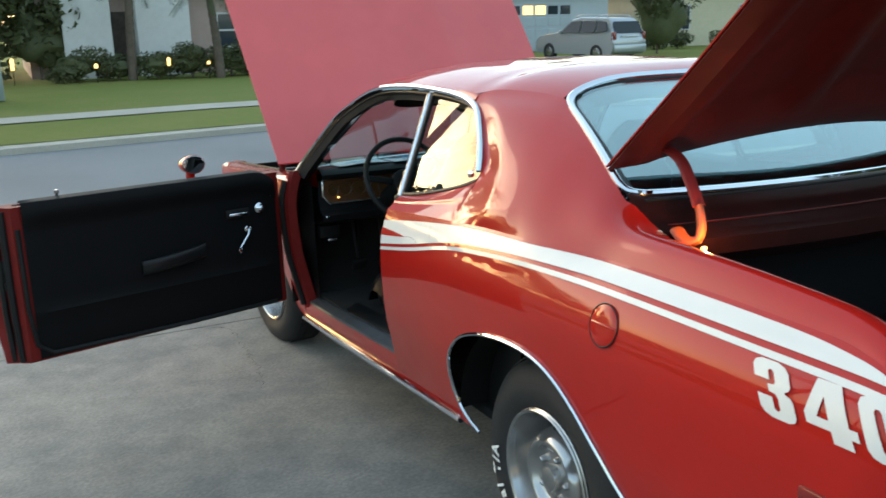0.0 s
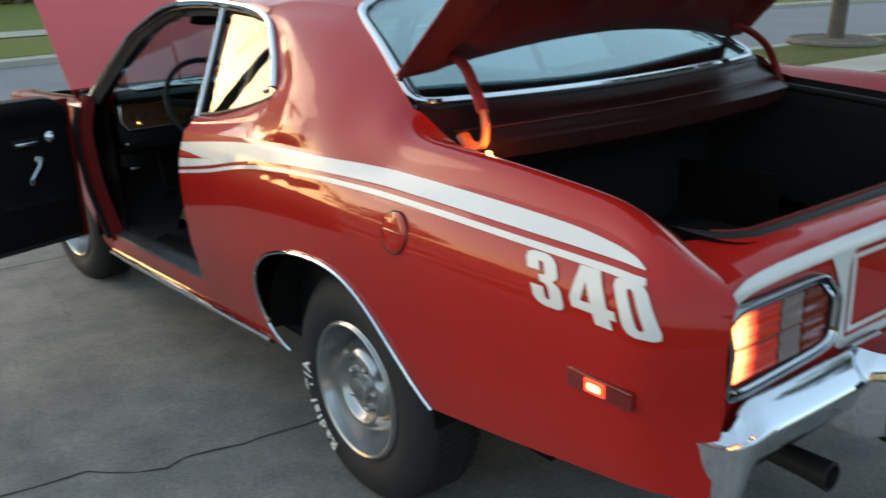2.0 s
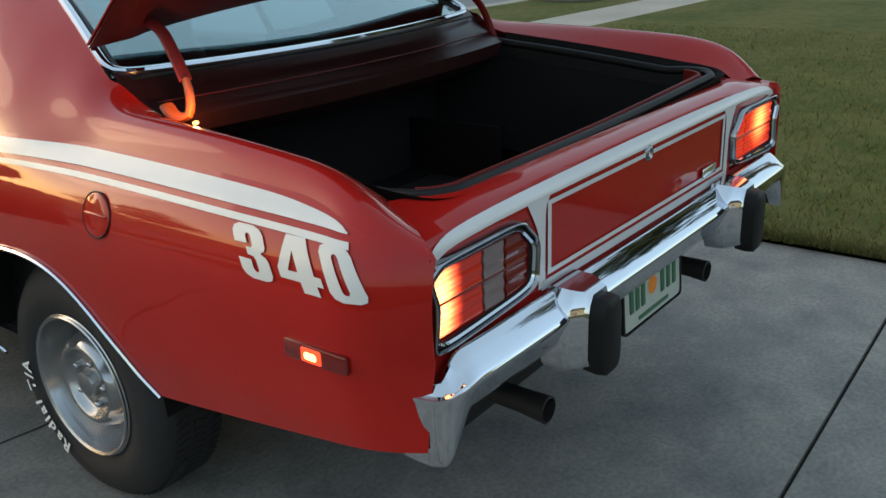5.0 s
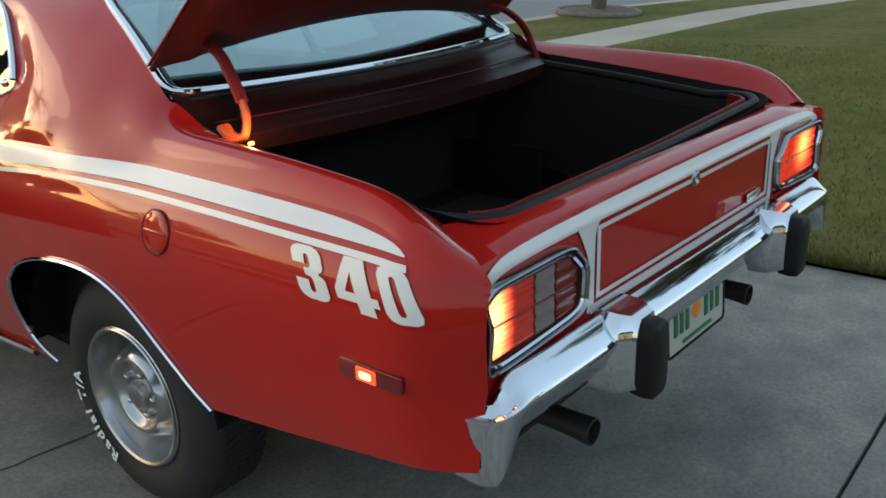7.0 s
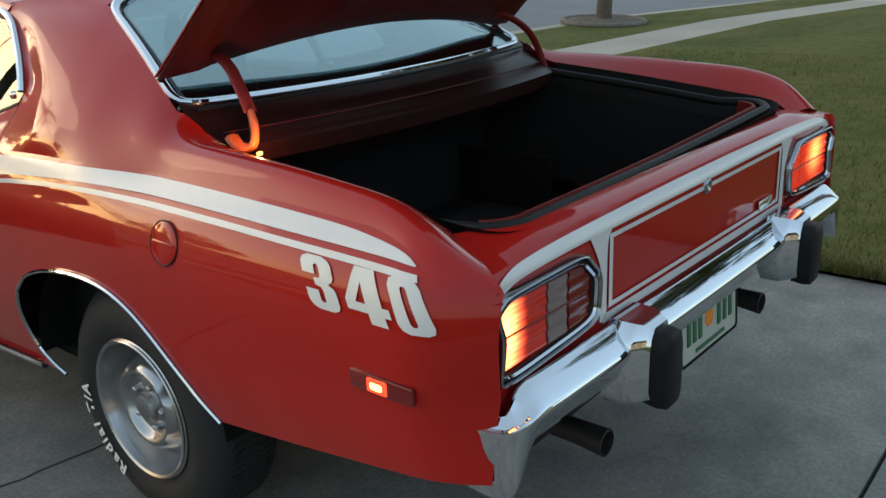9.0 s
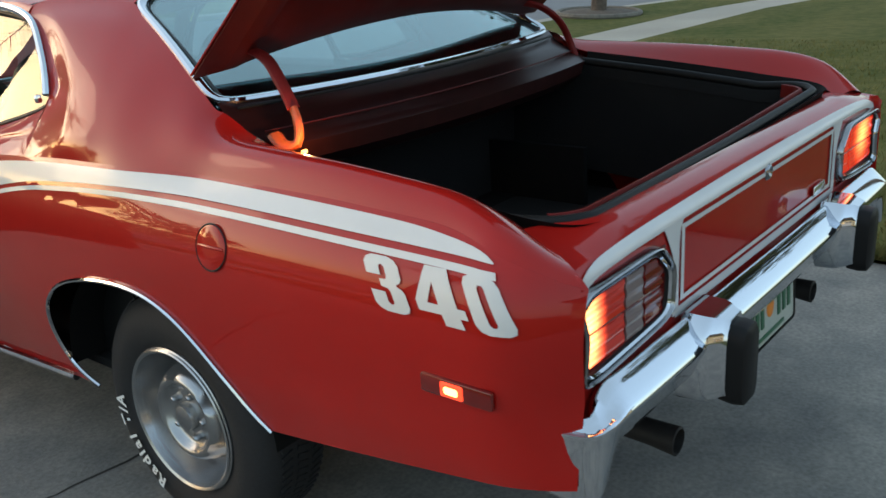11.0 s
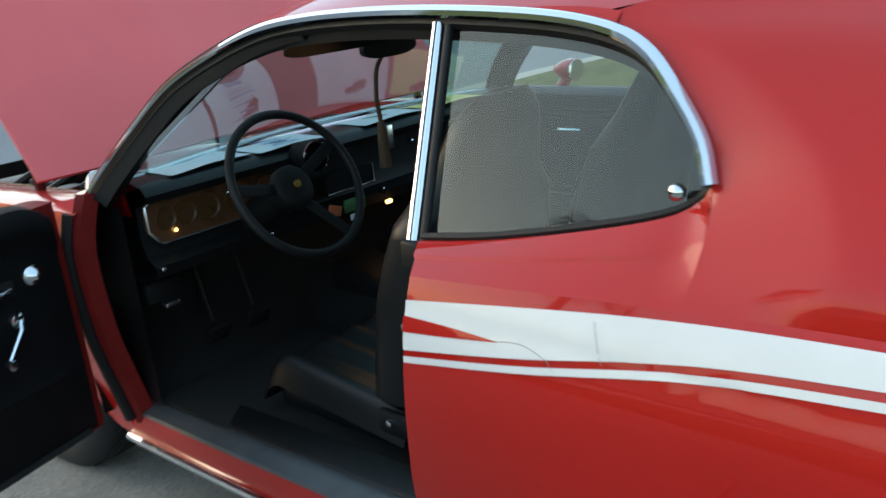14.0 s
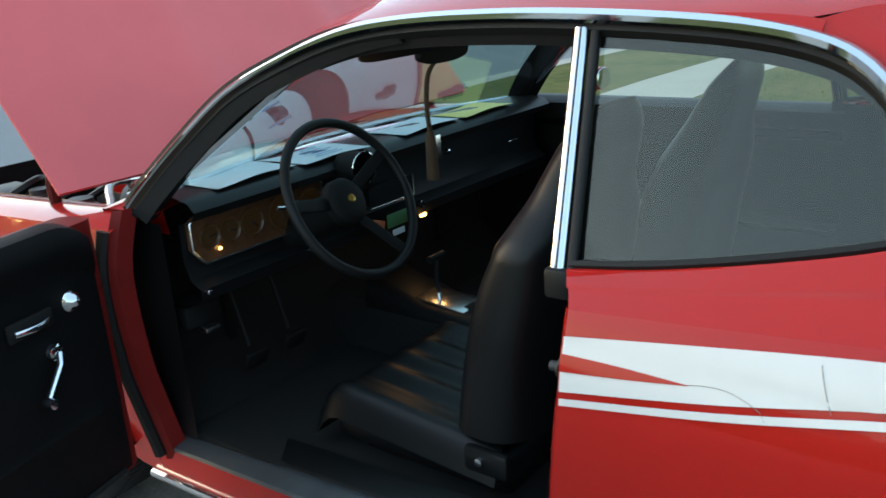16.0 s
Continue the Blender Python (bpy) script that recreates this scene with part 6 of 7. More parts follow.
GARAGE = material("pale_garage_door", (0.38, 0.42, 0.45), 0.5, vary=0.05)
SHINGLE = material("brown_shingles", (0.07, 0.055, 0.045), 0.9, vary=0.4, scale=12)
WINDOW_DARK = material("dark_window_glass", (0.03, 0.04, 0.05), 0.08, coat=0.5)
WHITE_PAINT = material("white_painted_wood", (0.52, 0.52, 0.505), 0.5, vary=0.06)
LAMP_WARM = material("warm_garden_light", (0.5, 0.4, 0.2), 0.5, emit=(1.0, 0.62, 0.18), strength=0.9)
SILVER = material("silver_car_paint", (0.30, 0.33, 0.35), 0.3, metal=0.5, coat=0.6)
DARK_GLASS = material("tinted_glass", (0.015, 0.02, 0.025), 0.12, spec=0.3)
GREENBOX = material("grey_green_cabinet", (0.24, 0.28, 0.255), 0.6, vary=0.1)


def kerb_far(x):
    return lerp_table(x, (-60, -3, 2, 8, 14, 24, 33, 60), (12.4, 13.2, 13.9, 13.9, 13.2, 11.2, 7.6, -8.0))


def kerb_near(x):
    return lerp_table(x, (-60, -3, 2, 8, 14, 23, 33, 60), (6.2, 6.9, 7.1, 7.1, 6.8, 4.7, 0.6, -15.0))


def strip(xs, fa, fb, dz, mat, name, n=4, label="", cat="", thick=0.0, lip=False):
    rows_ = []
    for x in xs:
        ya, yb = fa(x), fb(x)
        rows_.append([(x, ya + (yb - ya) * k, ground_z(x, ya + (yb - ya) * k) + dz) for k in np.linspace(0, 1, n)])
    if lip:
        rows_ = [[(r[0][0], r[0][1], r[0][2] - 0.14)] + r + [(r[-1][0], r[-1][1], r[-1][2] - 0.14)] for r in rows_]
    ob = part(name, sheet(rows_, thick), mat, None)
    return tagged(ob, label, cat, kind="structure")


xs = np.concatenate([np.linspace(-60, -6, 28), np.linspace(-5.5, 40, 92), np.linspace(41, 60, 20)])
# one sheet of ground to the horizon
rows = []
for y in np.concatenate([[-900, -300, -100, -40, -20], np.linspace(-12, 22, 69), [30, 50, 100, 300, 900]]):
    rows.append([(x, y, min(0.55, ground_z(x, y)) - 0.16) for x in np.concatenate([[-900, -300, -100], np.linspace(-60, 60, 61), [100, 300, 900]])])
tagged(part("ground", sheet(rows), GRASS_FAR, None), "flat grassy ground reaching to the horizon", "ground", kind="structure")
strip(xs, kerb_near, kerb_far, -0.13, ASPHALT, "road", 6, "grey asphalt residential street", "road")
strip(xs, lambda x: kerb_far(x) + 0.0, lambda x: kerb_far(x) + 0.42, -0.03, WALK, "kerb_far", 3, "pale concrete kerb across the street", "kerb", lip=True)
strip(xs, lambda x: kerb_far(x) + 0.42, lambda x: kerb_far(x) + 3.6, -0.02, GRASS_FAR, "verge_far", 6, "green grass verge across the street", "grass")
strip(xs, lambda x: kerb_far(x) + 3.6, lambda x: kerb_far(x) + 4.8, 0.0, WALK, "sidewalk_far", 3, "pale concrete sidewalk across the street", "sidewalk")
strip(xs, lambda x: kerb_far(x) + 4.8, lambda x: kerb_far(x) + 60, -0.01, GRASS_FAR, "lawn_far", 20, "green lawns across the street", "lawn")
strip(xs, lambda x: kerb_near(x) - 0.35, kerb_near, -0.02, WALK, "kerb_near", 3, "pale concrete kerb", "kerb", lip=True)
right = xs[xs > 2.0]
left = xs[xs < -3.9]
for side_xs, nm in ((np.r_[2.06, right], "near_lawn"), (np.r_[left, -3.9], "left_lawn")):
    strip(side_xs, lambda x: -14.0, lambda x: kerb_near(x) - 3.25, 0.015, GRASS, nm, 40, "patchy green and brown lawn", "lawn")
    strip(side_xs, lambda x: kerb_near(x) - 3.25, lambda x: kerb_near(x) - 2.15, 0.012, WALK, "sidewalk_" + nm, 3, "pale concrete sidewalk", "sidewalk")
    strip(side_xs, lambda x: kerb_near(x) - 2.15, lambda x: kerb_near(x) - 0.35, 0.0, GRASS, "verge_" + nm, 8, "strip of rough grass by the street", "grass")


# drive of cast slabs with open joints
def slab(x0, x1, y0, y1):
    bm = bmesh.new()
    nx, ny = 8, 8
    rows_ = [[(x0 + (x1 - x0) * i / nx, y0 + (y1 - y0) * j / ny, ground_z(0, y0 + (y1 - y0) * j / ny)) for j in range(ny + 1)] for i in range(nx + 1)]
    bm.free()
    bm = sheet(rows_, 0.02)
    lift = max(v.co.z - ground_z(0, v.co.y) for v in bm.verts)
    for v in bm.verts:          # the slab's top lies level with the ground
        v.co.z -= lift
    return bm


drive = tagged(part("driveway", sheet([[(x, y, ground_z(x, y) - 0.022) for y in (-14, -9, -4, 0, 3, 5.6, 7.0)] for x in (-3.92, 2.06)]), DIRT, None), "concrete driveway of large cast slabs", "driveway", kind="structure")
YS = (-13.5, -10.5, -7.5, -4.5, -1.47, 3.20, 5.3, 6.75)
XS = (-3.90, 2.05)
for a, b in zip(YS, YS[1:]):
    for c, d in zip(XS, XS[1:]):
        part("slab", slab(c + 0.006, d - 0.006, a + 0.006, b - 0.006), CONCRETE, drive, smooth=False)


def crack(pts, seed, width=0.006):
    """A ragged open crack in the drive, filled with dirt."""
    rng = np.random.default_rng(seed)
    p = spl(pts, 60)
    p[1:-1] += rng.normal(0, 0.010, (59, 2))
    rows_ = []
    for i, (x, y) in enumerate(p):
        w = width * rng.uniform(0.4, 1.2)
        rows_.append([(x, y - w, ground_z(x, y - w) + 0.0012), (x + 0.3 * w, y + w, ground_z(x, y + w) + 0.0012)])
    part("crack", sheet(rows_), DIRT, drive)


crack([(0.9, 0.40), (0.0, 0.48), (-0.72, 0.54), (-1.00, 0.585), (-1.27, 0.615), (-1.42, 0.745), (-1.58, 0.765), (-2.2, 0.93), (-3.88, 1.20)], 7)
crack([(-1.09, 3.18), (-1.035, 3.10), (-1.01, 3.0), (-1.02, 2.73), (-1.035, 2.50), (-1.06, 2.25), (-1.10, 2.05)], 15, 0.0022)
crack([(-1.6, -1.47), (-1.9, -0.9), (-2.6, -0.5), (-3.88, -0.2)], 9, 0.003)

# blades of grass where the lawn meets the drive and the walk
rng = np.random.default_rng(11)
verts, faces = [], []
for k in range(64000):
    edge_ = k < 12000
    x = 2.05 + abs(rng.normal(0, 0.06)) if edge_ else 2.06 + 7.5 * rng.random() ** 1.6
    y = rng.uniform(-4.0, 3.6)
    h = rng.uniform(0.02, 0.055) * (1.3 if edge_ else 1.0)
    a = rng.uniform(0, 6.28)
    dx, dy = math.cos(a) * 0.004, math.sin(a) * 0.004
    lx, ly = rng.normal(0, 0.025, 2)
    if edge_:
        lx -= 0.02
    z = ground_z(x, y) + 0.010
    i = len(verts)
    verts += [(x - dx, y - dy, z), (x + dx, y + dy, z), (x + lx, y + ly, z + h)]
    faces.append((i, i + 1, i + 2))
tagged(put("grass_blades", mesh_from(verts, faces, GRASS_BLADE, False)), "short green and straw-coloured grass blades on the lawn", "grass", kind="stuff")


# ---------------------------------------------------------------- houses
def house(name, x, y, w, d, h, rz, wall, roof_h, label, parts_):
    """A stucco house: four thick walls, hipped roof with eaves, and the openings listed as (kind, along, low, wide, high)."""
    ho = tagged(new(name), label, "house")
    ho.matrix_basis = Matrix.Translation((x, y, -0.30)) @ turn(0, 0, rz)
    for cx, cy, sx, sy in ((0, 0, w, 0.2), (0, d, w, 0.2), (-w / 2, d / 2, 0.2, d), (w / 2, d / 2, 0.2, d)):
        part("wall", block((sx, sy, h), (cx, cy, h / 2), 0.02), wall, ho, smooth=False)
    e = 0.6
    bm = bmesh.new()
    b = [bm.verts.new(p) for p in ((-w / 2 - e, -e, h - 0.05), (w / 2 + e, -e, h - 0.05), (w / 2 + e, d + e, h - 0.05), (-w / 2 - e, d + e, h - 0.05))]
    b2 = [bm.verts.new(v.co + Vector((0, 0, 0.18))) for v in b]
    k = min(w, d) / 2
    r = [bm.verts.new((-w / 2 + k, d / 2, h + roof_h)), bm.verts.new((w / 2 - k, d / 2, h + roof_h))]
    bm.faces.new(b[::-1])
    for i in range(4):
        bm.faces.new((b[i], b[(i + 1) % 4], b2[(i + 1) % 4], b2[i]))
    bm.faces.new((b2[0], b2[1], r[1], r[0]))
    bm.faces.new((b2[2], b2[3], r[0], r[1]))
    bm.faces.new((b2[1], b2[2], r[1]))
    bm.faces.new((b2[3], b2[0], r[0]))
    part("roof", bm, SHINGLE, ho, "brown shingle roof", smooth=False)
    for kind, a, z, ww, hh in parts_:
        if kind == "window":
            win = part("window", block((ww, 0.06, hh), (a, -0.10, z + hh / 2), 0.01), WINDOW_DARK, ho, smooth=False)
            for sx in (-1, 0, 1):
                part("frame", block((0.07, 0.08, hh + 0.07), (a + sx * ww / 2, -0.13, z + hh / 2), 0.01), WHITE_PAINT, win, smooth=False)
            for sz in (0, 0.5, 1):
                part("frame", block((ww + 0.07, 0.08, 0.07), (a, -0.132, z + hh * sz), 0.01), WHITE_PAINT, win, smooth=False)
        elif kind == "garage":
            gd = part("garage_door", block((ww, 0.06, hh), (a, -0.10, z + hh / 2), 0.01), GARAGE, ho, "pale panelled garage door", smooth=False)
            for i in range(4):
                for j in range(8):
                    glass = i == 3
                    part("pane" if glass else "panel", block((ww / 8 - 0.14, 0.04, hh / 4 - 0.14), (a + (j - 3.5) * ww / 8, -0.125, z + hh / 4 * (i + 0.5)), 0.02), LAMP_WARM if glass and j in (1, 4, 5) else (WINDOW_DARK if glass else GARAGE), gd, smooth=False)
        elif kind == "door":
            part("front_door", block((ww, 0.06, hh), (a, -0.10, z + hh / 2), 0.02), SHINGLE, ho, smooth=False)
        elif kind == "bay":
            part("bay", block((ww, 1.0, hh), (a, -0.55, z + hh / 2), 0.02), STUCCO_WHITE, ho, "white stucco projecting bay", smooth=False)
    return ho


house("house", 5.6, 31.5, 13.0, 9.0, 2.9, 0, STUCCO_PINK, 2.4, "pale pink and white house across the street", [("bay", -4.75, 0, 1.55, 2.8), ("bay", -2.25, 0, 1.8, 2.8), ("door", -3.5, 0.1, 0.9, 2.1), ("window", 0.6, 0.9, 1.6, 1.2), ("window", 4.0, 0.9, 1.6, 1.2)])
house("house", 20.5, 37.5, 13.0, 9.0, 2.9, -8, STUCCO, 2.4, "pale blue house with a wide garage door", [("garage", 1.6, 0.05, 5.6, 2.3), ("window", -3.8, 0.9, 1.3, 1.2)])
house("house", 35.5, 36.0, 12.0, 9.0, 3.0, -14, STUCCO_CREAM, 2.4, "cream house beside a round-topped tree", [("window", -3.4, 0.9, 1.0, 1.3), ("window", 0.8, 0.9, 1.4, 1.3), ("door", 3.2, 0.1, 0.95, 2.1)])
house("house", 47.5, 25.5, 12.0, 9.0, 3.0, -50, STUCCO_CREAM, 2.4, "tan house on the bend of the street", [("garage", -1.5, 0.05, 4.8, 2.2), ("window", 3.4, 0.9, 1.4, 1.3)])
house("house", 53.0, 13.0, 14.0, 9.0, 3.0, -76, STUCCO_PINK, 2.4, "dusky pink house behind a clipped hedge", [("window", -4.6, 0.8, 1.8, 1.5), ("door", -0.6, 0.1, 1.0, 2.1), ("window", 1.6, 0.8, 1.4, 1.5), ("garage", 4.6, 0.05, 3.6, 2.2)])
# unseen house, added behind the camera for the chrome to mirror
house("house", -1.0, -9.5, 15.0, 9.0, 2.9, 180, STUCCO_CREAM, 2.4, "cream house added out of view at the head of the drive", [("garage", 0.2, 0.05, 4.9, 2.2), ("window", 5.2, 0.9, 1.5, 1.2)])


# ---------------------------------------------------------------- planting
def leaves(n, at, spread, size, rng, flat=0.0):
    """n small folded leaves scattered in a lumpy crown."""
    verts, faces = [], []
    lumps = [(np.array(at) + np.array(spread) * rng.uniform(-0.62, 0.62, 3), rng.uniform(0.35, 0.62)) for _ in range(12)]
    for _ in range(n):
        c, r = lumps[rng.integers(len(lumps))]
        d = rng.normal(size=3)
        d /= np.linalg.norm(d)
        p = c + d * np.array(spread) * r * rng.uniform(0.75, 1.02)
        a = rng.normal(size=3)
        a /= np.linalg.norm(a)
        b = np.cross(a, d)
        b /= np.linalg.norm(b) + 1e-6
        s = size * rng.uniform(0.6, 1.3)
        i = len(verts)
        verts += [p - a * s, p + b * s * 0.45, p + a * s, p - b * s * 0.45 + d * s * 0.2]
        faces.append((i, i + 1, i + 2, i + 3))
    return verts, faces


def tree(x, y, h, spread, n, seed, label, mat=None, trunk=0.16, size=0.16):
    rng = np.random.default_rng(seed)
    z0 = ground_z(x, y) - 0.02
    t = tagged(new("tree"), label, "tree")
    t.matrix_basis = Matrix.Translation((x, y, z0))
    bm = tube(spl([(0, 0, -0.2), (0.05, 0.02, h * 0.3), (-0.05, 0.06, h * 0.6), (0.02, 0, h * 0.85)], 14), np.linspace(trunk, trunk * 0.4, 15), 10)
    part("trunk", bm, BARK, t)
    for k in range(5):
        a = rng.uniform(0, 6.28)
        part("limb", tube([(0, 0, h * (0.42 + 0.07 * k)), (0.35 * spread[0] * math.cos(a), 0.35 * spread[1] * math.sin(a), h * (0.58 + 0.06 * k)), (0.7 * spread[0] * math.cos(a), 0.7 * spread[1] * math.sin(a), h * (0.66 + 0.06 * k))], [trunk * 0.45, trunk * 0.3, trunk * 0.1], 6), BARK, t)
    v, f = leaves(n, (0, 0, h * 0.8), spread, size, rng)
    ob = put("crown", mesh_from(v, f, mat or TREE_GREEN, False), t)
    ob["kind"] = "stuff"
    return t


def bush(x, y, w, d, h, n, seed, label, mat=None, size=0.09, z0=None):
    rng = np.random.default_rng(seed)
    v, f = leaves(n, (0, 0, h * 0.52), (w / 2, d / 2, h * 0.5), size, rng)
    ob = put("bush", mesh_from(v, f, mat or HEDGE_GREEN, False), None, m=Matrix.Translation((x, y, ground_z(x, y) if z0 is None else z0)))
    part("stem", tube([(0, 0, -0.1), (0, 0.02, h * 0.7)], [0.05, 0.02], 6), BARK, ob)
    core = bmesh.new()
    bmesh.ops.create_icosphere(core, subdivisions=3, radius=0.5)
    for q in core.verts:
        k = 0.62 + 0.30 * noise.noise(q.co * 3 + Vector((seed, 0, 0)))
        q.co = Vector((q.co.x * w * k, q.co.y * d * k, max(0.01, h * 0.5 + q.co.z * h * k)))
    part("core", core, mat or HEDGE_GREEN, ob)
    return tagged(ob, label, "bush")


def palm(x, y, h, seed, label, fronds=26, length=2.1, lean=0.4):
    rng = np.random.default_rng(seed)
    p = tagged(new("palm_tree"), label, "palm tree")
    p.matrix_basis = Matrix.Translation((x, y, ground_z(x, y) - 0.05))
    tr = spl([(0, 0, -0.2), (lean * 0.3, 0, h * 0.4), (lean, 0.1, h)], 24)
    part("trunk", tube(tr, [0.15 + 0.02 * (i % 2) - 0.002 * i for i in range(25)], 10), BARK, p)
    top = tr[-1]
    for k in range(fronds):
        a = 2 * math.pi * k * 0.381966 + rng.uniform(-0.2, 0.2)
        up = rng.uniform(-0.35, 1.05)
        L = length * rng.uniform(0.8, 1.1)
        dirv = np.array([math.cos(a), math.sin(a), 0])
        path = np.array([top + dirv * L * t * math.cos(up * (1 - t * 0.3)) + np.array([0, 0, L * (t * math.sin(up) - 0.62 * t * t)]) for t in np.linspace(0, 1, 14)])
        verts, faces = [], []
        for i in range(1, 14):
            d = path[i] - path[i - 1]
            d /= np.linalg.norm(d)
            sd = np.cross(d, (0, 0, 1))
            sd /= np.linalg.norm(sd) + 1e-6
            for j in (0.0, 0.5):
                c = path[i - 1] + (path[i] - path[i - 1]) * j
                wl = 0.50 * math.sin(math.pi * min(0.98, (i + j) / 14.5)) ** 0.6 * L / 2.1
                for s_ in (-1, 1):
                    n0 = len(verts)
                    tip = c + s_ * sd * wl * 0.8 + d * wl * 0.55 - np.array([0, 0, wl * rng.uniform(0.2, 0.6)])
                    verts += [c - d * 0.018, c + d * 0.018, tip]
                    faces.append((n0, n0 + 1, n0 + 2))
            n0 = len(verts)
            verts += [path[i - 1] - sd * 0.015, path[i - 1] + sd * 0.015, path[i] + sd * 0.012, path[i] - sd * 0.012]
            faces.append((n0, n0 + 1, n0 + 2, n0 + 3))
        put("frond", mesh_from(verts, faces, PALM_GREEN, False), p)
    return p


# palms and trees that stand on the near side of the street
palm(-8.3, 19.3, 8.6, 3, "tall palm tree with drooping fronds across the street", fronds=34, length=4.0, lean=0.5)
palm(-3.4, 21.5, 7.0, 9, "tall palm tree with a full crown across the street", fronds=30, length=3.2, lean=-0.4)
tree(-8.9, 17.6, 4.3, (1.5, 1.5, 1.2), 1500, 77, "low round tree across the street", size=0.14)
palm(-15.0, 10.4, 7.1, 5, "low palm tree with drooping fronds beyond the lawn", lean=-0.3)
palm(-4.9, 19.5, 4.6, 8, "palm tree across the street", lean=0.8)
tree(9.2, -3.6, 7.5, (2.6, 2.6, 2.0), 2600, 12, "leafy shade tree on the lawn", size=0.20)
tree(12.9, 6.25, 6.5, (2.3, 2.3, 1.7), 1800, 4, "slender street tree with a grey trunk", trunk=0.15)
tree(22.7, 4.35, 5.5, (1.8, 1.8, 1.5), 1300, 6, "young street tree with a thin trunk", trunk=0.10)
# across the street
bush(25.2, 30.4, 3.5, 3.2, 3.9, 4200, 21, "tall dense dark round-topped evergreen beside the garage", size=0.10)
for k, (x, y, h) in enumerate(((-3.3, 29.6, 5.2), (-4.5, 34, 7.5), (-9.0, 33, 6.0), (-2.2, 37, 7.0), (-14, 31, 4.6), (12.5, 43, 6.2), (29, 47, 6.5), (42, 40, 6.5), (56, 30, 8), (64, 18, 9), (62, 4, 8), (-21, 27, 4.6), (-0.6, 33.5, 5.5), (-2.8, 32, 4.4))):
    tree(x, y, h, (2.9, 2.6, 2.4), 1700, 40 + k, "dark leafy tree behind the houses", size=0.24)
palm(1.9, 28.6, 3.6, 31, "slim palm tree in front of the white bays", 18, 1.5, 0.2)
palm(4.6, 27.8, 3.0, 33, "small palm tree by the house", 18, 1.4, -0.2)
for k, (x, y, w, h) in enumerate(((0.2, 28.7, 1.9, 1.0), (1.5, 28.9, 1.5, 0.75), (2.7, 28.6, 1.6, 0.9), (3.8, 28.5, 1.9, 1.15), (5.1, 28.4, 2.1, 1.05), (6.3, 28.6, 2.2, 1.3), (7.6, 28.3, 2.3, 1.2), (8.9, 28.4, 2.1, 1.3), (10.2, 28.6, 1.9, 1.1), (17.0, 31.0, 1.7, 0.8), (28.2, 34.2, 1.7, 1.15), (29.6, 34.0, 1.4, 0.9), (31.8, 33.0, 1.8, 0.9), (33.6, 32.6, 1.8, 0.95))):
    bush(x, y, w, 1.4, h, 2200, 60 + k, "loose dark garden shrub in front of a house", size=0.06)
for k in range(7):
    bush(49.6 + 0.45 * k, 19.6 - 1.75 * k, 1.9, 1.7, 1.0, 600, 90 + k, "clipped dark green hedge shrub before the pink house")
bush(38.3, 15.8, 1.7, 1.6, 1.6, 900, 101, "dark reddish shrub behind the mailbox", size=0.12)

bush(-2.7, 30.4, 3.2, 1.6, 3.0, 1500, 131, "tall dark shrubbery at the edge of the garden", size=0.16)
bush(-0.7, 30.9, 2.6, 1.6, 2.6, 1300, 132, "tall dark shrubbery at the edge of the garden", size=0.16)


def tree_ring(x, y, r, label):
    """A bed of mulch inside a low ring of pale edging."""
    ring = tagged(new("planting_ring"), label, "planting bed")
    ring.matrix_basis = Matrix.Translation((x, y, ground_z(x, y)))
    part("mulch", lathe([(0.0, r), (0.05, r * 0.9), (0.08, r * 0.5), (0.09, 0.0)], 32, axis="z"), BARK, ring)
    part("edging", tube([(r * math.cos(a), r * math.sin(a), 0.03) for a in np.linspace(0, 2 * math.pi, 40, endpoint=False)], 0.055, 8, closed=True), STONE, ring, "weathered stone edging")


tree_ring(12.9, 6.25, 0.75, "round mulch bed with stone edging round a street tree")

# garden lights
def garden_light(x, y, size):
    g = tagged(new("garden_light"), "small warm garden light among the shrubs", "garden light")
    g.matrix_basis = Matrix.Translation((x, y, ground_z(x, y)))
    part("stake", tube([(0, 0, 0), (0, 0, 0.45)], 0.012, 6), BLACK, g)
    part("lantern", lathe([(0.45, 0.0), (0.45, 0.05), (0.45 + size, 0.06), (0.50 + size, 0.0)], 12, axis="z"), LAMP_WARM, g)


for x, y, sz in ((0.75, 27.9, 0.10), (2.95, 27.8, 0.22), (4.2, 27.7, 0.07), (-1.6, 28.4, 0.32), (-2.4, 28.0, 0.06)):
    garden_light(x, y, sz)

# street lamp beyond the lawn
sl = tagged(new("street_lamp"), "tall grey street lamp with a curved arm", "street lamp")
sl.matrix_basis = Matrix.Translation((-23.3, 13.9, ground_z(-23.3, 13.9)))
part("pole", tube([(0, 0, -0.2), (0, 0, 5), (0, 0, 9.9)], [0.11, 0.09, 0.06], 10), GREENBOX, sl)
part("arm", tube(spl([(0, 0, 9.6), (0.25, 0.5, 10.2), (0.9, 1.6, 10.3), (1.3, 2.3, 10.15)], 14), 0.045, 8), GREENBOX, sl)
part("lamp_head", loft([[(1.2 + 0.12 * a + 0.35 * k, 2.15 + 0.65 * k - 0.06 * a, 10.12 + 0.07 * b * w) for a, b in rounded(2, 2, 0.6, 3)] for k, w in ((0, 0.5), (0.3, 1.0), (0.8, 1.0), (1.0, 0.4))]), GREENBOX, sl)

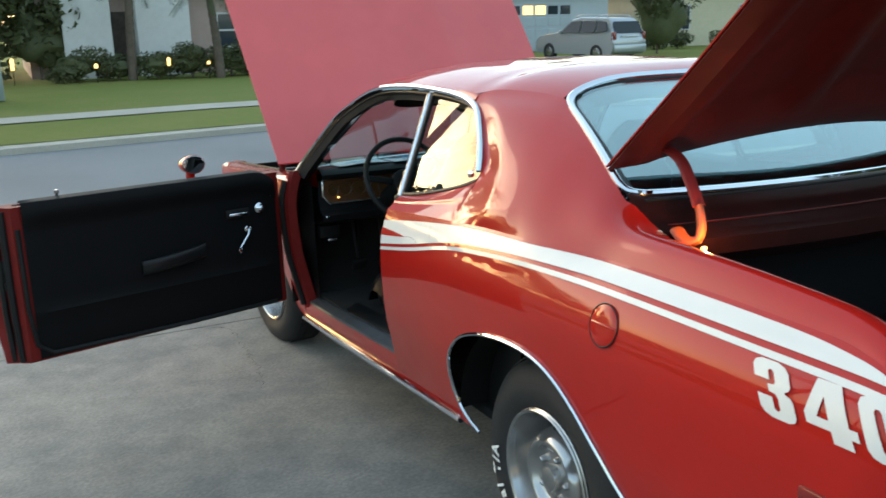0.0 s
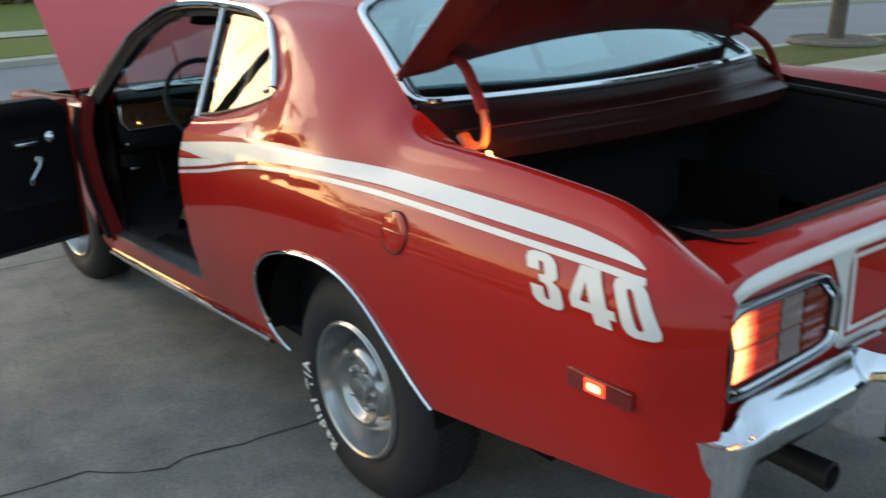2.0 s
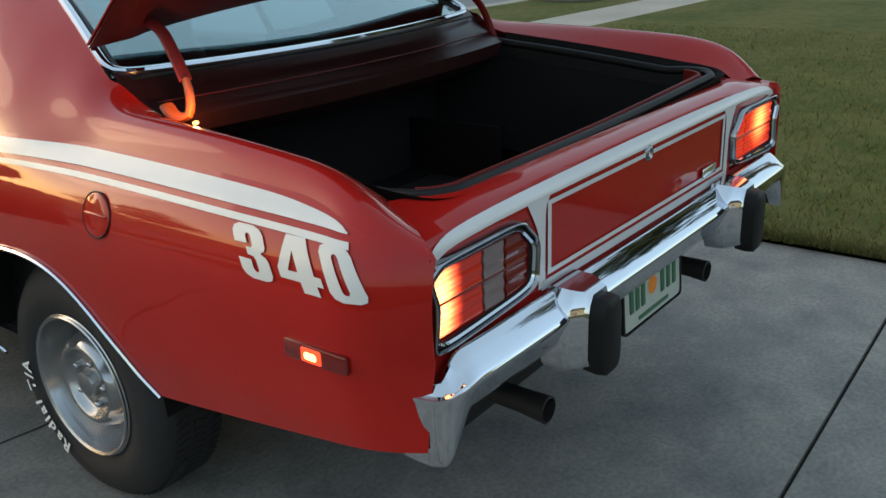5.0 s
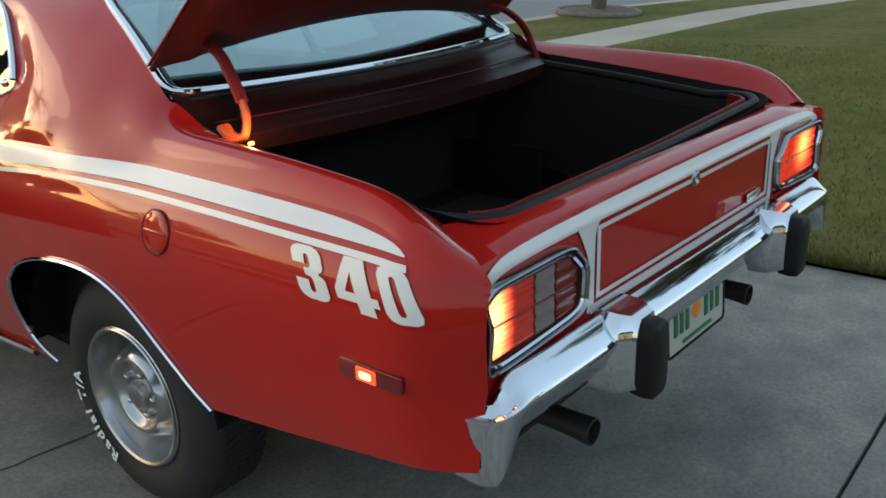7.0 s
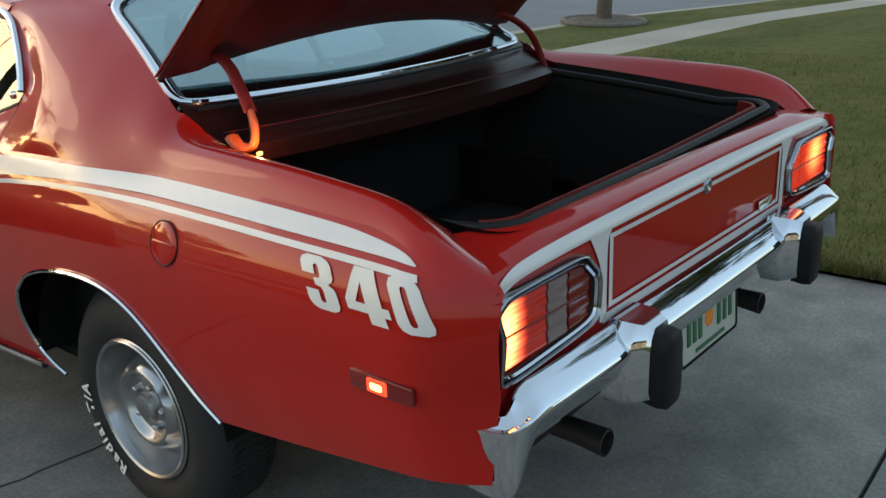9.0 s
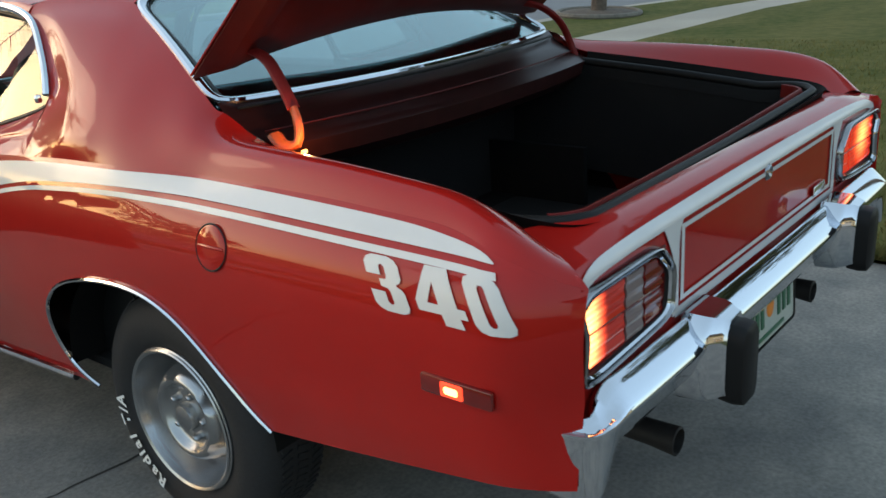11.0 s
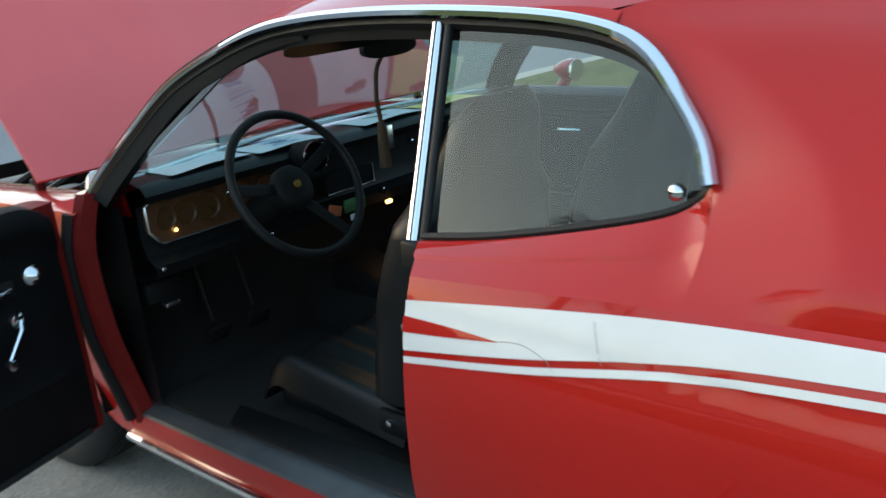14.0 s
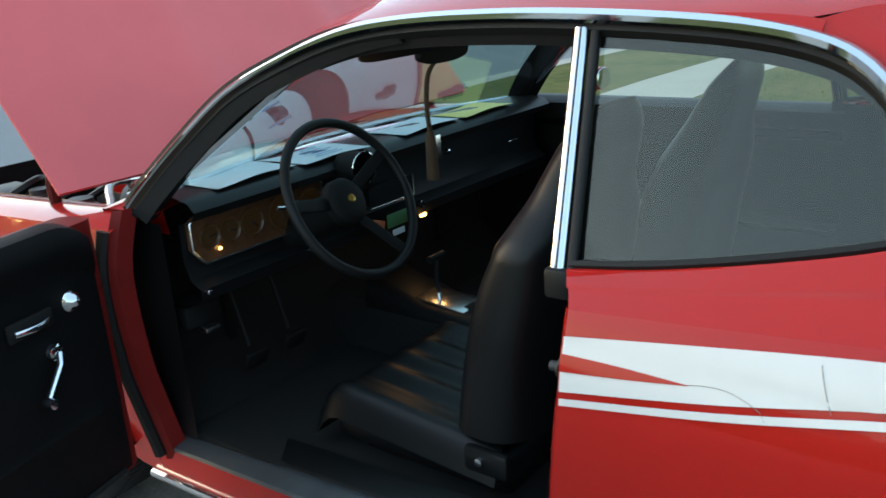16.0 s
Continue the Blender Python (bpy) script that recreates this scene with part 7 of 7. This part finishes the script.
# mailbox, street cabinets
mb = tagged(new("mailbox"), "white mailbox on a thick white post", "mailbox")
mb.matrix_basis = Matrix.Translation((30.2, 13.0, ground_z(30, 13))) @ turn(0, 0, -30)
part("post", block((0.16, 0.16, 1.1), (0, 0, 0.55), 0.01), WHITE_PAINT, mb)
part("box", loft([[(0.14 * a + 0.0, y, 1.15 + 0.13 * b) for a, b in rounded(2, 2, 0.8)] for y in (-0.35, 0.35)]), WHITE_PAINT, mb)
for x, y, h in ((-2.50, 21.9, 0.95), (-2.15, 22.6, 0.95), (43.8, 14.0, 0.75)):
    cb = part("street_cabinet", block((0.42, 0.42, h), (0, 0, h / 2), 0.04), GREENBOX, None, m=Matrix.Translation((x, y, ground_z(x, y))))
    tagged(cb, "grey-green street utility cabinet on the grass", "utility cabinet")
    part("cap", block((0.46, 0.46, 0.05), (0, 0, h + 0.01), 0.02), WALK, cb)


# ---------------------------------------------------------------- parked estate car across the street
def suv(m):
    c = tagged(new("suv"), "silver-grey SUV with roof rails parked by a garage", "car")
    c.matrix_basis = m
    # length along y, nose towards +y
    prof = [(-2.25, 0.45), (-2.30, 0.75), (-2.22, 1.02), (-1.95, 1.55), (-1.80, 1.66), (-0.2, 1.70), (0.25, 1.62), (0.85, 1.12), (1.95, 0.98), (2.22, 0.80), (2.25, 0.45)]
    rings_ = []
    for k in (-1, -0.92, -0.5, 0.5, 0.92, 1):
        rings_.append([(k * (0.90 if z < 1.05 else 0.90 - 0.22 * (z - 1.05) / 0.6), y * (1.0 if abs(k) < 1 else 0.985), z if abs(k) < 1 else 0.45 + (z - 0.45) * 0.97) for y, z in prof] + [(k * 0.88, 2.1, 0.28), (k * 0.88, -2.1, 0.28)])
    part("body", loft(rings_), SILVER, c, "silver-grey SUV body")
    for s in (-1, 1):
        def pt(y, z):
            return (s * (0.912 - 0.22 * (z - 1.05) / 0.6), y, z)
        part("side_window", sheet([[pt(0.70, 1.10), pt(0.22, 1.52)], [pt(-0.35, 1.10), pt(-0.35, 1.56)]], 0.01), DARK_GLASS, c)
        part("side_window", sheet([[pt(-0.43, 1.10), pt(-0.43, 1.56)], [pt(-1.20, 1.12), pt(-1.20, 1.56)]], 0.01), DARK_GLASS, c)
        part("side_window", sheet([[pt(-1.28, 1.12), pt(-1.28, 1.56)], [pt(-1.88, 1.18), pt(-1.72, 1.52)]], 0.01), DARK_GLASS, c)
        part("roof_rail", tube(spl([(s * 0.60, -1.7, 1.66), (s * 0.62, -1.5, 1.74), (s * 0.62, -0.2, 1.77), (s * 0.60, 0.1, 1.70)], 12), 0.022, 6), SILVER, c)
        part("door_mirror", block((0.14, 0.10, 0.13), (s * 0.99, 0.62, 1.12), 0.03), SILVER, c)
        part("tail_lamp", block((0.16, 0.14, 0.34), (s * 0.80, -2.20, 0.98), 0.03), LENS_OFF, c)
        for y in (-1.35, 1.40):
            w = part("wheel", lathe([(-0.10, 0.20), (-0.11, 0.30), (-0.08, 0.345), (0.08, 0.345), (0.11, 0.30), (0.10, 0.20), (0.06, 0.19), (0.06, 0.05), (0.08, 0.0)], 28), RUBBER, c, m=Matrix.Translation((s * 0.80, y, 0.345)) @ turn(0, 0, 0 if s > 0 else 180))
            part("hubcap", lathe([(0.075, 0.20), (0.10, 0.17), (0.10, 0.05), (0.12, 0.0)], 20), ALLOY, w)
    part("rear_window", sheet([[(x * (0.66 if z > 1.4 else 0.74), -2.255 + (z - 1.0) * 0.5 - 0.012, z) for z in (1.10, 1.25, 1.40, 1.53)] for x in (-1, -0.5, 0, 0.5, 1)], 0.01), DARK_GLASS, c)
    part("tail_trim", block((0.95, 0.03, 0.06), (0, -2.305, 0.98), 0.01), WHITE_PAINT, c)
    part("rear_bumper", block((1.76, 0.20, 0.30), (0, -2.24, 0.52), 0.05), SILVER, c)
    return c


suv(Matrix.Translation((19.6, 28.0, -0.28)) @ turn(0, 0, 8))
